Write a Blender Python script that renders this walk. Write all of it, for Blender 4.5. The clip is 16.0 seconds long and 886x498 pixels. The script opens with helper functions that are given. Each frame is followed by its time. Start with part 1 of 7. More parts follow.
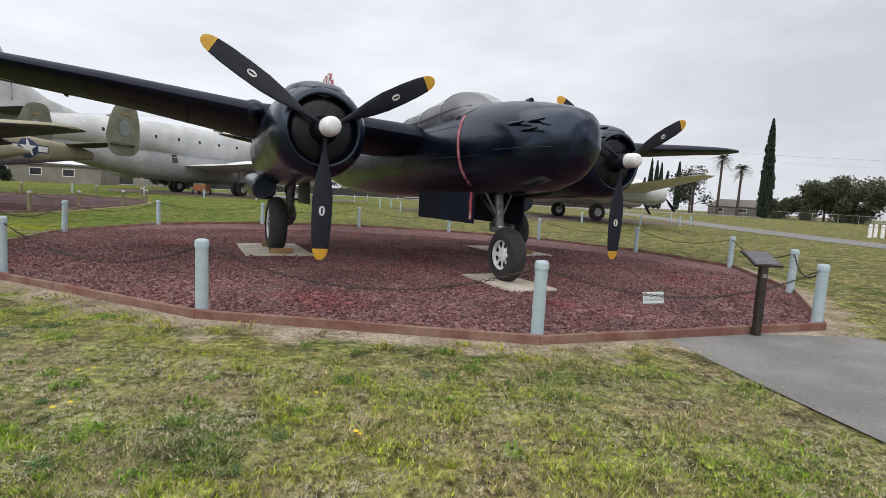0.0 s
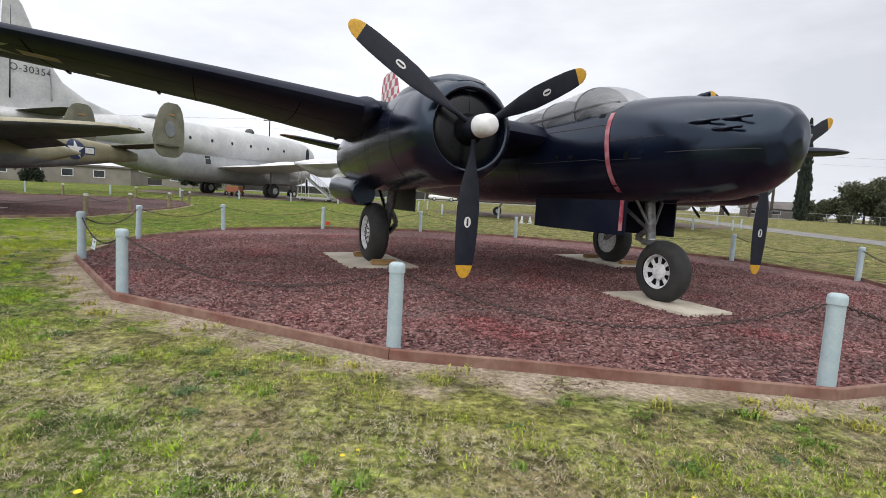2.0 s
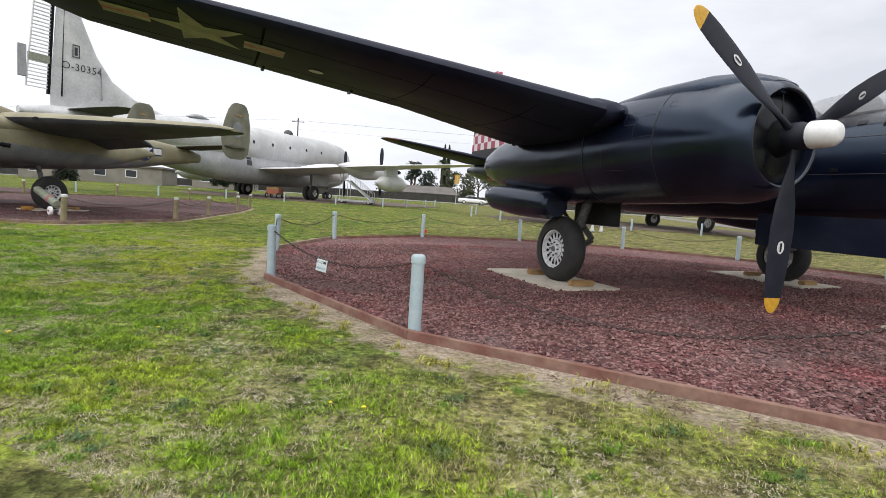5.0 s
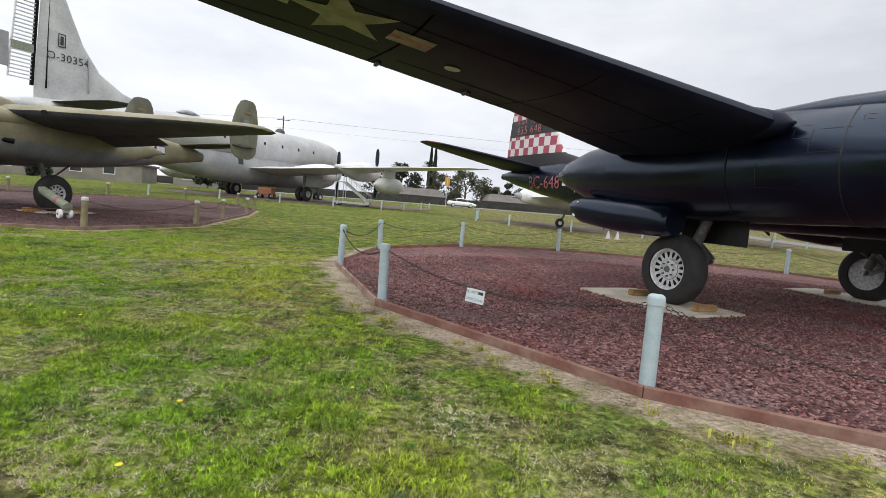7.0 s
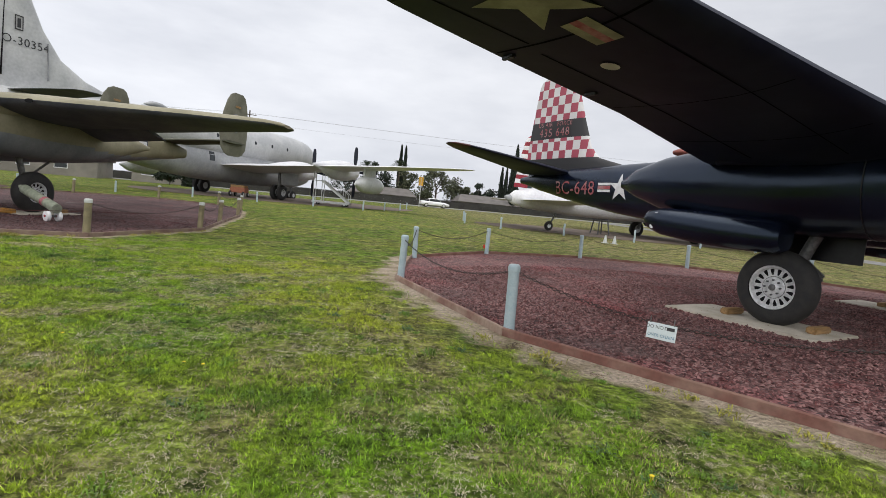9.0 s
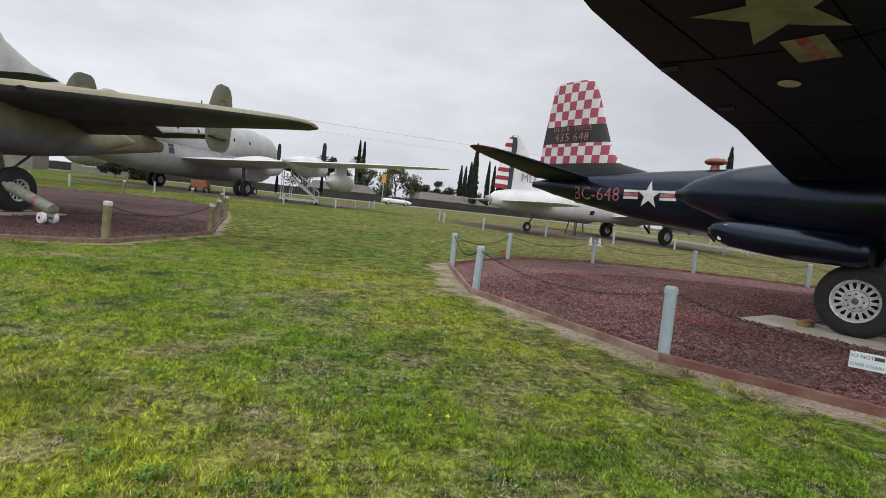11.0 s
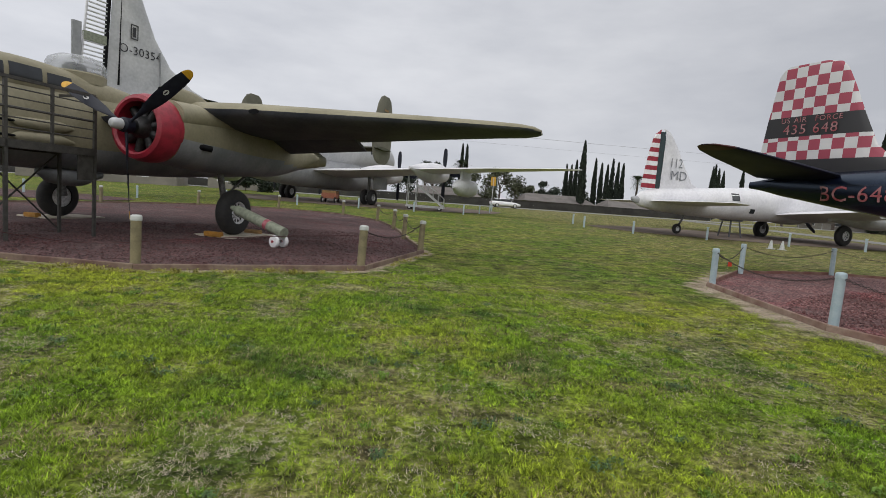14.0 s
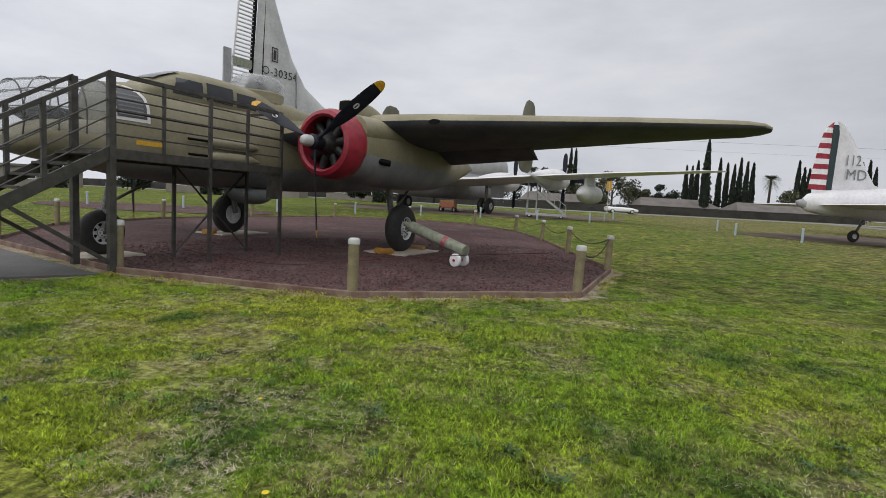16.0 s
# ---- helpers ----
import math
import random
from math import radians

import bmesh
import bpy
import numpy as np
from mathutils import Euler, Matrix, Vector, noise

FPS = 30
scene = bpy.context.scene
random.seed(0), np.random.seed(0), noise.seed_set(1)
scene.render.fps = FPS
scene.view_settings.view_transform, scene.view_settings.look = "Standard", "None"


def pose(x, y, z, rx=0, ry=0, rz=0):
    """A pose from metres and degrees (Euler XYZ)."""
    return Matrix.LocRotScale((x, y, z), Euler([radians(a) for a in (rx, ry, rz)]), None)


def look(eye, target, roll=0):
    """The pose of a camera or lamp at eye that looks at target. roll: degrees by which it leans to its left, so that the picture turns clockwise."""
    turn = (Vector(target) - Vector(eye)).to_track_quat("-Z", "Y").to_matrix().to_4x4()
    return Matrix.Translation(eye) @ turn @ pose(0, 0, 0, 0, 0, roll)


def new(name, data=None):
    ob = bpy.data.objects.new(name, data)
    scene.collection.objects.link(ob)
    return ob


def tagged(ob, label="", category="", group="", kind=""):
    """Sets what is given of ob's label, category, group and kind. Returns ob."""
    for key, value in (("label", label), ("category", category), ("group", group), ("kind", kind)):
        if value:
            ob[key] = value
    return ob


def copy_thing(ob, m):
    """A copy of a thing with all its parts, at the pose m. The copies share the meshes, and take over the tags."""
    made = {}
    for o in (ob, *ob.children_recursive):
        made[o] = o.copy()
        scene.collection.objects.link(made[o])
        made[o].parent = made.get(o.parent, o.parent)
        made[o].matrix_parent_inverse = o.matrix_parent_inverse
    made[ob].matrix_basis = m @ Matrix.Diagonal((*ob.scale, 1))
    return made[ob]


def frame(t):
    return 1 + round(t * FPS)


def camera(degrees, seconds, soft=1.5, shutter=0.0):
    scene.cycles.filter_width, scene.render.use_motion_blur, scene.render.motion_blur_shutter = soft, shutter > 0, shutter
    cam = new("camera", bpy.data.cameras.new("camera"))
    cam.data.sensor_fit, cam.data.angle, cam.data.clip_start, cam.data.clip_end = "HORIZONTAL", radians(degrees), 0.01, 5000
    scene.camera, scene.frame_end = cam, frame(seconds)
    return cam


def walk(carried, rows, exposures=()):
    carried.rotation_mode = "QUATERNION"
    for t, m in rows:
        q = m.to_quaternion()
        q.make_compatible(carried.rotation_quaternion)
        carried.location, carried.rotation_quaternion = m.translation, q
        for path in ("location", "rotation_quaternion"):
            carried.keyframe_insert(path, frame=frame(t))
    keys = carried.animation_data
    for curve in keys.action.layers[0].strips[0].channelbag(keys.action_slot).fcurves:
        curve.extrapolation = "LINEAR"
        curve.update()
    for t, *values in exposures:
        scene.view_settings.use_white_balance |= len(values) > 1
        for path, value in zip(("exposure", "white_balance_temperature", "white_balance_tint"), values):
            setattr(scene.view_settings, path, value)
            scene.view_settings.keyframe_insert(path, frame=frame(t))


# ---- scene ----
cam = camera(81.6, 16.0, soft=0.7)
PATH = [
    (0, (5.19, -1.838, 1.352), (5.277, 0.151, 1.161), 3.2),
    (0.5, (4.803, -1.5, 1.327), (4.891, 0.49, 1.138), 3.3),
    (1, (4.335, -1.158, 1.342), (4.428, 0.831, 1.148), 3.3),
    (1.5, (3.854, -0.925, 1.351), (3.938, 1.064, 1.158), 3.4),
    (2, (3.276, -0.79, 1.362), (3.306, 1.2, 1.17), 3.3),
    (2.5, (2.73, -0.635, 1.372), (2.736, 1.355, 1.177), 3.4),
    (3, (2.136, -0.495, 1.354), (2.116, 1.496, 1.16), 3.4),
    (3.5, (1.54, -0.301, 1.325), (1.522, 1.689, 1.131), 3.6),
    (4, (0.972, -0.142, 1.329), (0.93, 1.848, 1.137), 3.6),
    (6.5, (-1.621, 0.934, 1.371), (-1.539, 2.924, 1.194), 4.7),
    (7, (-2.175, 1.191, 1.382), (-2.085, 3.181, 1.208), 4.8),
    (7.5, (-2.65, 1.491, 1.38), (-2.549, 3.481, 1.21), 5.1),
    (8, (-3.194, 1.747, 1.364), (-3.082, 3.737, 1.199), 5.2),
    (8.5, (-3.664, 1.999, 1.385), (-3.495, 3.985, 1.22), 5.3),
    (11, (-6.248, 3.026, 1.381), (-5.805, 4.97, 1.224), 6.2),
    (11.5, (-6.801, 3.287, 1.349), (-6.408, 5.241, 1.184), 5.8),
    (12, (-7.303, 3.563, 1.346), (-6.995, 5.531, 1.174), 5.3),
    (12.5, (-7.809, 3.871, 1.37), (-7.59, 5.85, 1.183), 4.8),
    (13, (-8.353, 4.157, 1.386), (-8.17, 6.14, 1.206), 4.7),
    (13.5, (-8.887, 4.449, 1.394), (-8.716, 6.433, 1.213), 4.6),
    (14, (-9.436, 4.744, 1.371), (-9.33, 6.733, 1.186), 4.3),
    (14.5, (-9.962, 5.092, 1.348), (-9.937, 7.083, 1.162), 3.8),
    (15, (-10.479, 5.37, 1.365), (-10.548, 7.36, 1.182), 3.4),
    (15.5, (-11.01, 5.592, 1.358), (-11.182, 7.577, 1.183), 3.1),
    (16, (-11.462, 5.818, 1.393), (-11.73, 7.792, 1.209), 3.2),
]
walk(cam, [(t, look(eye, target, roll)) for t, eye, target, roll in PATH],
     [(0, 0.52), (1.5, 0.6), (2.5, 0.76), (4, 0.8), (7, 0.66), (8.5, 0.54), (11, 0.36), (12.5, 0.2), (13.5, 0.15), (16, 0.16)])

# ---------------------------------------------------------------- light
world = bpy.data.worlds.new("overcast")
scene.world = world
world.use_nodes = True
wn, wl = world.node_tree.nodes, world.node_tree.links
wn.clear()
w_out = wn.new("ShaderNodeOutputWorld")
w_bg = wn.new("ShaderNodeBackground")
w_sky = wn.new("ShaderNodeTexSky")
w_sky.sky_type = "NISHITA"
w_sky.sun_disc = False
w_sky.sun_elevation = radians(48)
w_sky.sun_rotation = radians(200)
w_bw = wn.new("ShaderNodeHueSaturation")
w_bw.inputs["Saturation"].default_value = 0.25
w_bw.inputs["Value"].default_value = 0.35
w_tc = wn.new("ShaderNodeTexCoord")
w_map = wn.new("ShaderNodeMapping")
w_map.inputs["Scale"].default_value = (1.0, 1.0, 3.2)
w_noise = wn.new("ShaderNodeTexNoise")
w_noise.inputs["Scale"].default_value = 2.3
w_noise.inputs["Detail"].default_value = 6
w_noise.inputs["Roughness"].default_value = 0.55
w_ramp = wn.new("ShaderNodeValToRGB")
w_ramp.color_ramp.elements[0].position = 0.36
w_ramp.color_ramp.elements[0].color = (5.4, 5.6, 6.15, 1)
w_ramp.color_ramp.elements[1].position = 0.66
w_ramp.color_ramp.elements[1].color = (7.15, 7.3, 7.75, 1)
w_mix = wn.new("ShaderNodeMixRGB")
w_mix.inputs[0].default_value = 0.9
wl.new(w_tc.outputs["Generated"], w_map.inputs[0])
wl.new(w_map.outputs[0], w_noise.inputs["Vector"])
wl.new(w_noise.outputs["Fac"], w_ramp.inputs[0])
wl.new(w_sky.outputs[0], w_bw.inputs["Color"])
wl.new(w_bw.outputs[0], w_mix.inputs[1])
wl.new(w_ramp.outputs[0], w_mix.inputs[2])
w_sep = wn.new("ShaderNodeSeparateXYZ")
w_west = wn.new("ShaderNodeMapRange")
w_west.inputs["From Min"].default_value = -0.8
w_west.inputs["From Max"].default_value = 0.8
w_west.inputs["To Min"].default_value = 1.17
w_west.inputs["To Max"].default_value = 0.86
w_hsv = wn.new("ShaderNodeHueSaturation")
wl.new(w_tc.outputs["Generated"], w_sep.inputs[0])
wl.new(w_sep.outputs[0], w_west.inputs["Value"])
wl.new(w_west.outputs[0], w_hsv.inputs["Value"])
wl.new(w_mix.outputs[0], w_hsv.inputs["Color"])
wl.new(w_hsv.outputs[0], w_bg.inputs["Color"])
w_bg.inputs["Strength"].default_value = 0.095
wl.new(w_bg.outputs[0], w_out.inputs[0])

sun = new("sun", bpy.data.lights.new("sun", "SUN"))
sun.data.energy = 2.05
sun.data.angle = radians(115)
sun.data.color = (1.0, 0.97, 0.93)
sun.matrix_world = look((0, 0, 30), (3, 12, 0))


# ---------------------------------------------------------------- materials
def material(name, color, rough=0.6, metal=0.0, var=0.25, scale=3.0, fine=40.0, bump=0.0, spec=0.5, second=None, coat=0.0, island=0.0, stretch=(1, 1, 1), clear=0.0):
    """A painted or natural surface: broad stains and fine grain over one base colour."""
    m = bpy.data.materials.new(name)
    m.use_nodes = True
    n, l = m.node_tree.nodes, m.node_tree.links
    b = n["Principled BSDF"]
    tc = n.new("ShaderNodeTexCoord")
    mp = n.new("ShaderNodeMapping")
    mp.inputs["Scale"].default_value = stretch
    l.new(tc.outputs["Object"], mp.inputs[0])
    big = n.new("ShaderNodeTexNoise")
    big.inputs["Scale"].default_value = scale
    big.inputs["Detail"].default_value = 5
    small = n.new("ShaderNodeTexNoise")
    small.inputs["Scale"].default_value = fine
    small.inputs["Detail"].default_value = 3
    l.new(mp.outputs[0], big.inputs["Vector"])
    l.new(mp.outputs[0], small.inputs["Vector"])
    mix = n.new("ShaderNodeMixRGB")
    other = second or tuple(c * (1 - var) for c in color)
    mix.inputs[1].default_value = (*color, 1)
    mix.inputs[2].default_value = (*other, 1)
    ramp = n.new("ShaderNodeValToRGB")
    ramp.color_ramp.elements[0].position = 0.4
    ramp.color_ramp.elements[1].position = 0.62
    l.new(big.outputs["Fac"], ramp.inputs[0])
    l.new(ramp.outputs[0], mix.inputs[0])
    grain = n.new("ShaderNodeMixRGB")
    grain.blend_type = "MULTIPLY"
    grain.inputs[0].default_value = min(1.0, var * 1.2)
    l.new(mix.outputs[0], grain.inputs[1])
    l.new(small.outputs["Fac"], grain.inputs[2])
    out = grain
    if island:
        geo = n.new("ShaderNodeNewGeometry")
        hsv = n.new("ShaderNodeHueSaturation")
        mr = n.new("ShaderNodeMapRange")
        mr.inputs["To Min"].default_value = 1 - island
        mr.inputs["To Max"].default_value = 1 + island
        l.new(geo.outputs["Random Per Island"], mr.inputs["Value"])
        l.new(mr.outputs[0], hsv.inputs["Value"])
        l.new(grain.outputs[0], hsv.inputs["Color"])
        out = hsv
    l.new(out.outputs[0], b.inputs["Base Color"])
    rr = n.new("ShaderNodeMapRange")
    rr.inputs["To Min"].default_value = max(0.03, rough - 0.12)
    rr.inputs["To Max"].default_value = min(1, rough + 0.15)
    l.new(big.outputs["Fac"], rr.inputs["Value"])
    l.new(rr.outputs[0], b.inputs["Roughness"])
    b.inputs["Metallic"].default_value = metal
    b.inputs["Specular IOR Level"].default_value = spec
    b.inputs["Coat Weight"].default_value = coat
    b.inputs["Coat Roughness"].default_value = 0.15
    if clear:
        b.inputs["Alpha"].default_value = clear
    if bump:
        bp = n.new("ShaderNodeBump")
        bp.inputs["Strength"].default_value = min(1, bump)
        bp.inputs["Distance"].default_value = 0.02
        l.new(small.outputs["Fac"], bp.inputs["Height"])
        l.new(bp.outputs[0], b.inputs["Normal"])
    return m


BLACK = material("black_paint", (0.002, 0.0035, 0.011), 0.21, var=0.4, scale=1.3, fine=3.2, second=(0.006, 0.009, 0.023), bump=0.2, spec=0.6)
BLACK_MATT = material("satin_black_paint", (0.006, 0.009, 0.024), 0.5, var=0.4, scale=1.2, fine=4, second=(0.017, 0.021, 0.038), bump=0.12, spec=0.13)
BLACK.node_tree.nodes["Principled BSDF"].inputs["Specular Tint"].default_value = (0.62, 0.78, 1.0, 1)
CHIPPED = material("chipped_seam", (0.05, 0.05, 0.056), 0.5, var=0.6, scale=5, fine=30, second=(0.012, 0.012, 0.015))
SEAM = material("dark_seam", (0.003, 0.003, 0.004), 0.8, var=0.3, scale=5, spec=0.05)
BLACK_WORN = material("worn_black_paint", (0.008, 0.008, 0.011), 0.42, var=0.5, scale=3, fine=20, second=(0.022, 0.022, 0.024), bump=0.05)
DARK = material("dark_interior", (0.005, 0.0055, 0.007), 0.6, var=0.4, spec=0.12)
BAFFLE = material("gloss_black_plate", (0.004, 0.005, 0.009), 0.28, var=0.4, scale=4, spec=0.3)
ENGINE = material("engine_metal", (0.06, 0.06, 0.062), 0.5, metal=0.6, var=0.5, scale=12)
RUBBER = material("tyre_rubber", (0.018, 0.018, 0.019), 0.75, var=0.4, scale=8, fine=60, second=(0.035, 0.033, 0.031), bump=0.1)
ALU = material("wheel_silver", (0.82, 0.83, 0.84), 0.4, metal=0.05, var=0.3, scale=14)
STEEL = material("strut_steel", (0.22, 0.22, 0.22), 0.45, metal=0.5, var=0.4, scale=14)
WHITE = material("white_paint", (0.8, 0.8, 0.81), 0.45, var=0.14, scale=6)
YELLOW = material("yellow_paint", (0.62, 0.34, 0.02), 0.5, var=0.2, scale=20)
RED = material("red_paint", (0.36, 0.018, 0.04), 0.45, var=0.3, scale=6)
FLAG_RED = material("bright_red_flag", (0.6, 0.05, 0.02), 0.6, var=0.1)
RED_TIP = material("dull_red_tip", (0.07, 0.014, 0.014), 0.6, var=0.3, scale=6)
RED_STRIPE = material("faded_red_stripe", (0.36, 0.05, 0.08), 0.5, var=0.3, scale=8, second=(0.5, 0.22, 0.24))
BLADE = material("blade_navy", (0.008, 0.0105, 0.02), 0.5, var=0.4, scale=7, second=(0.015, 0.018, 0.03), spec=0.25)
HAZY = material("hazed_canopy", (0.42, 0.43, 0.45), 0.14, var=0.25, scale=1.6, second=(0.3, 0.31, 0.33), coat=0.3, clear=0.45)
FRAME = material("canopy_frame", (0.1, 0.1, 0.108), 0.5, var=0.3)
INSIG = material("dull_insignia_tan", (0.4, 0.38, 0.29), 0.6, var=0.3, scale=5)
INSIG_W = material("insignia_white", (0.68, 0.68, 0.68), 0.5, var=0.15, scale=8)
TEAL = material("dark_teal_paint", (0.012, 0.035, 0.04), 0.5, var=0.3, scale=8)
INSIG_B = material("insignia_blue", (0.02, 0.035, 0.1), 0.5, var=0.3, scale=8)
LETTER_R = material("letter_red", (0.36, 0.07, 0.08), 0.55, var=0.4, scale=5, second=(0.45, 0.24, 0.24))
OLIVE = material("olive_drab", (0.225, 0.205, 0.128), 0.62, var=0.28, scale=1.1, fine=14, second=(0.31, 0.285, 0.195), bump=0.04)
OLIVE_FIN = material("dull_olive_fin", (0.15, 0.148, 0.112), 0.7, var=0.3, scale=1.6, fine=14, second=(0.21, 0.205, 0.16), spec=0.2)
OLIVE_DARK = material("olive_wing", (0.095, 0.098, 0.076), 0.8, var=0.3, scale=1.2, fine=14, second=(0.135, 0.138, 0.108), bump=0.04, spec=0.05)
UNDER = material("neutral_grey", (0.17, 0.185, 0.205), 0.55, var=0.3, scale=1.5, fine=14, second=(0.25, 0.26, 0.27))
# grey paint with the shade below a wing put into its colour
UNDER_SHADED = material("shaded_grey_underside", (0.088, 0.094, 0.118), 0.7, var=0.35, scale=1.2, fine=14, second=(0.14, 0.143, 0.165), spec=0.15)
SILVER = material("dull_silver", (0.47, 0.48, 0.49), 0.42, metal=0.08, var=0.3, scale=0.6, fine=6, second=(0.6, 0.61, 0.61), bump=0.03)
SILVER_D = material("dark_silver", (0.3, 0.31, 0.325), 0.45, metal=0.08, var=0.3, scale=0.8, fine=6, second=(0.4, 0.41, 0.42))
SILVER_L = material("light_aluminium", (0.68, 0.68, 0.71), 0.4, metal=0.08, var=0.25, scale=0.7, fine=7, second=(0.78, 0.78, 0.8))
DOME = material("scratched_plexiglass", (0.55, 0.58, 0.6), 0.12, var=0.3, scale=3, second=(0.4, 0.42, 0.44), clear=0.5)
PLEXI = material("clear_plexiglass", (0.6, 0.63, 0.65), 0.08, var=0.1, clear=0.26)
GLASS = material("dark_window_glass", (0.03, 0.035, 0.04), 0.1, var=0.2)
CONCRETE = material("concrete", (0.55, 0.5, 0.42), 0.85, var=0.2, scale=2, fine=30, second=(0.42, 0.38, 0.3), bump=0.25)
CHOCK_Y = material("orange_yellow_chock", (0.5, 0.24, 0.03), 0.6, var=0.3, scale=9)
WOOD = material("chock_wood", (0.42, 0.25, 0.1), 0.75, var=0.35, scale=3, fine=30, stretch=(1, 8, 8), bump=0.2)
BOARD_PALE = material("sun_bleached_edging_board", (0.36, 0.26, 0.2), 0.85, var=0.4, scale=2.5, fine=18, second=(0.24, 0.13, 0.1), bump=0.4)
BOARD = material("red_brown_edging_board", (0.2, 0.082, 0.062), 0.8, var=0.45, scale=2.5, fine=18, second=(0.28, 0.165, 0.125), bump=0.4)
BOARD_GREY = material("weathered_edging_board", (0.26, 0.19, 0.14), 0.85, var=0.45, scale=2.5, fine=18, second=(0.17, 0.1, 0.08), bump=0.4)
POST_BLUE = material("pale_blue_paint", (0.34, 0.43, 0.47), 0.6, var=0.18, scale=9, fine=50, second=(0.4, 0.48, 0.51), bump=0.08)
POST_TAN = material("tan_post_wood", (0.27, 0.23, 0.13), 0.8, var=0.35, scale=6, fine=40, second=(0.2, 0.17, 0.1), bump=0.2)
CAP = material("pale_cap", (0.5, 0.52, 0.5), 0.6, var=0.2, scale=10)
WIRE = material("grey_wire", (0.3, 0.3, 0.31), 0.6, var=0.1)
CHAIN = material("dark_chain", (0.05, 0.036, 0.032), 0.6, metal=0.3, var=0.4, scale=40)
RUST = material("dark_bronze_stand", (0.035, 0.022, 0.016), 0.5, var=0.4, scale=10)
PLATE = material("plaque_plate", (0.1, 0.1, 0.11), 0.35, var=0.3, scale=20)
ASPHALT = material("asphalt", (0.22, 0.214, 0.204), 0.9, var=0.6, scale=1.4, fine=55, second=(0.3, 0.292, 0.28), bump=0.9)
WALK = material("dark_paving", (0.11, 0.107, 0.104), 0.9, var=0.5, scale=1.2, fine=45, second=(0.16, 0.155, 0.15), bump=0.4)
ROAD = material("road_asphalt", (0.25, 0.25, 0.25), 0.9, var=0.2, scale=0.4, fine=10)
PLATFORM = material("grey_brown_steel", (0.085, 0.082, 0.074), 0.55, metal=0.3, var=0.35, scale=7)
GREEN_BAR = material("pale_green_paint", (0.3, 0.33, 0.25), 0.55, var=0.3, scale=9)
FAIRING = material("faded_red_fairing", (0.3, 0.085, 0.06), 0.55, var=0.25, scale=9)
ORANGE = material("orange_paint", (0.38, 0.13, 0.07), 0.5, var=0.25, scale=9)
BARK = material("bark", (0.1, 0.075, 0.055), 0.9, var=0.4, scale=4, bump=0.4)
CYPRESS_LEAF = material("cypress_leaf", (0.018, 0.03, 0.016), 0.8, var=0.3, scale=1.5, island=0.45)
TREE_LEAF = material("tree_leaf", (0.07, 0.082, 0.04), 0.75, var=0.3, scale=0.6, island=0.5, second=(0.07, 0.075, 0.035))
DARK_LEAF = material("dark_tree_leaf", (0.025, 0.04, 0.022), 0.75, var=0.3, scale=0.6, island=0.5)
PALM_LEAF = material("palm_leaf", (0.06, 0.085, 0.04), 0.7, var=0.3, scale=2, island=0.3)
WALLP = material("house_wall", (0.25, 0.23, 0.2), 0.85, var=0.2, scale=0.6)
ROOFM = material("house_roof", (0.16, 0.145, 0.135), 0.9, var=0.25, scale=0.6)
FENCE_M = material("weathered_fence", (0.045, 0.043, 0.038), 0.9, var=0.35, scale=0.8, fine=8)
GALV = material("galvanised_steel", (0.5, 0.51, 0.51), 0.5, metal=0.3, var=0.2)
INK = material("black_lettering", (0.03, 0.03, 0.035), 0.6, var=0.1)
BLUE_INK = material("blue_lettering", (0.06, 0.2, 0.3), 0.6, var=0.1)
PALE_BLUE = material("pale_sign_face", (0.62, 0.68, 0.7), 0.5, var=0.1)


def noise_fac(n, l, tc, scale, detail, lo, hi, offset=0.0):
    """A noise of the ground plan, stretched to 0..1."""
    mp = n.new("ShaderNodeMapping")
    mp.inputs["Location"].default_value = (offset, offset * 0.7, 0)
    mp.inputs["Scale"].default_value = (1, 1, 0)
    l.new(tc.outputs["Object"], mp.inputs[0])
    t = n.new("ShaderNodeTexNoise")
    t.inputs["Scale"].default_value = scale
    t.inputs["Detail"].default_value = detail
    l.new(mp.outputs[0], t.inputs["Vector"])
    r = n.new("ShaderNodeMapRange")
    r.inputs["From Min"].default_value = lo
    r.inputs["From Max"].default_value = hi
    l.new(t.outputs["Fac"], r.inputs["Value"])
    return r


def mixed(n, l, fac, a, b, blend="MIX", amount=None):
    m = n.new("ShaderNodeMixRGB")
    m.blend_type = blend
    if amount is None:
        l.new(fac.outputs[0], m.inputs[0])
    else:
        m.inputs[0].default_value = amount
    for i, c in ((1, a), (2, b)):
        if isinstance(c, tuple):
            m.inputs[i].default_value = (*c, 1)
        else:
            l.new(c.outputs[0], m.inputs[i])
    return m


def scaled(n, l, node, k, add=0.0):
    m = n.new("ShaderNodeMath")
    m.operation = "MULTIPLY_ADD"
    m.inputs[1].default_value = k
    m.inputs[2].default_value = add
    l.new(node.outputs[0], m.inputs[0])
    return m


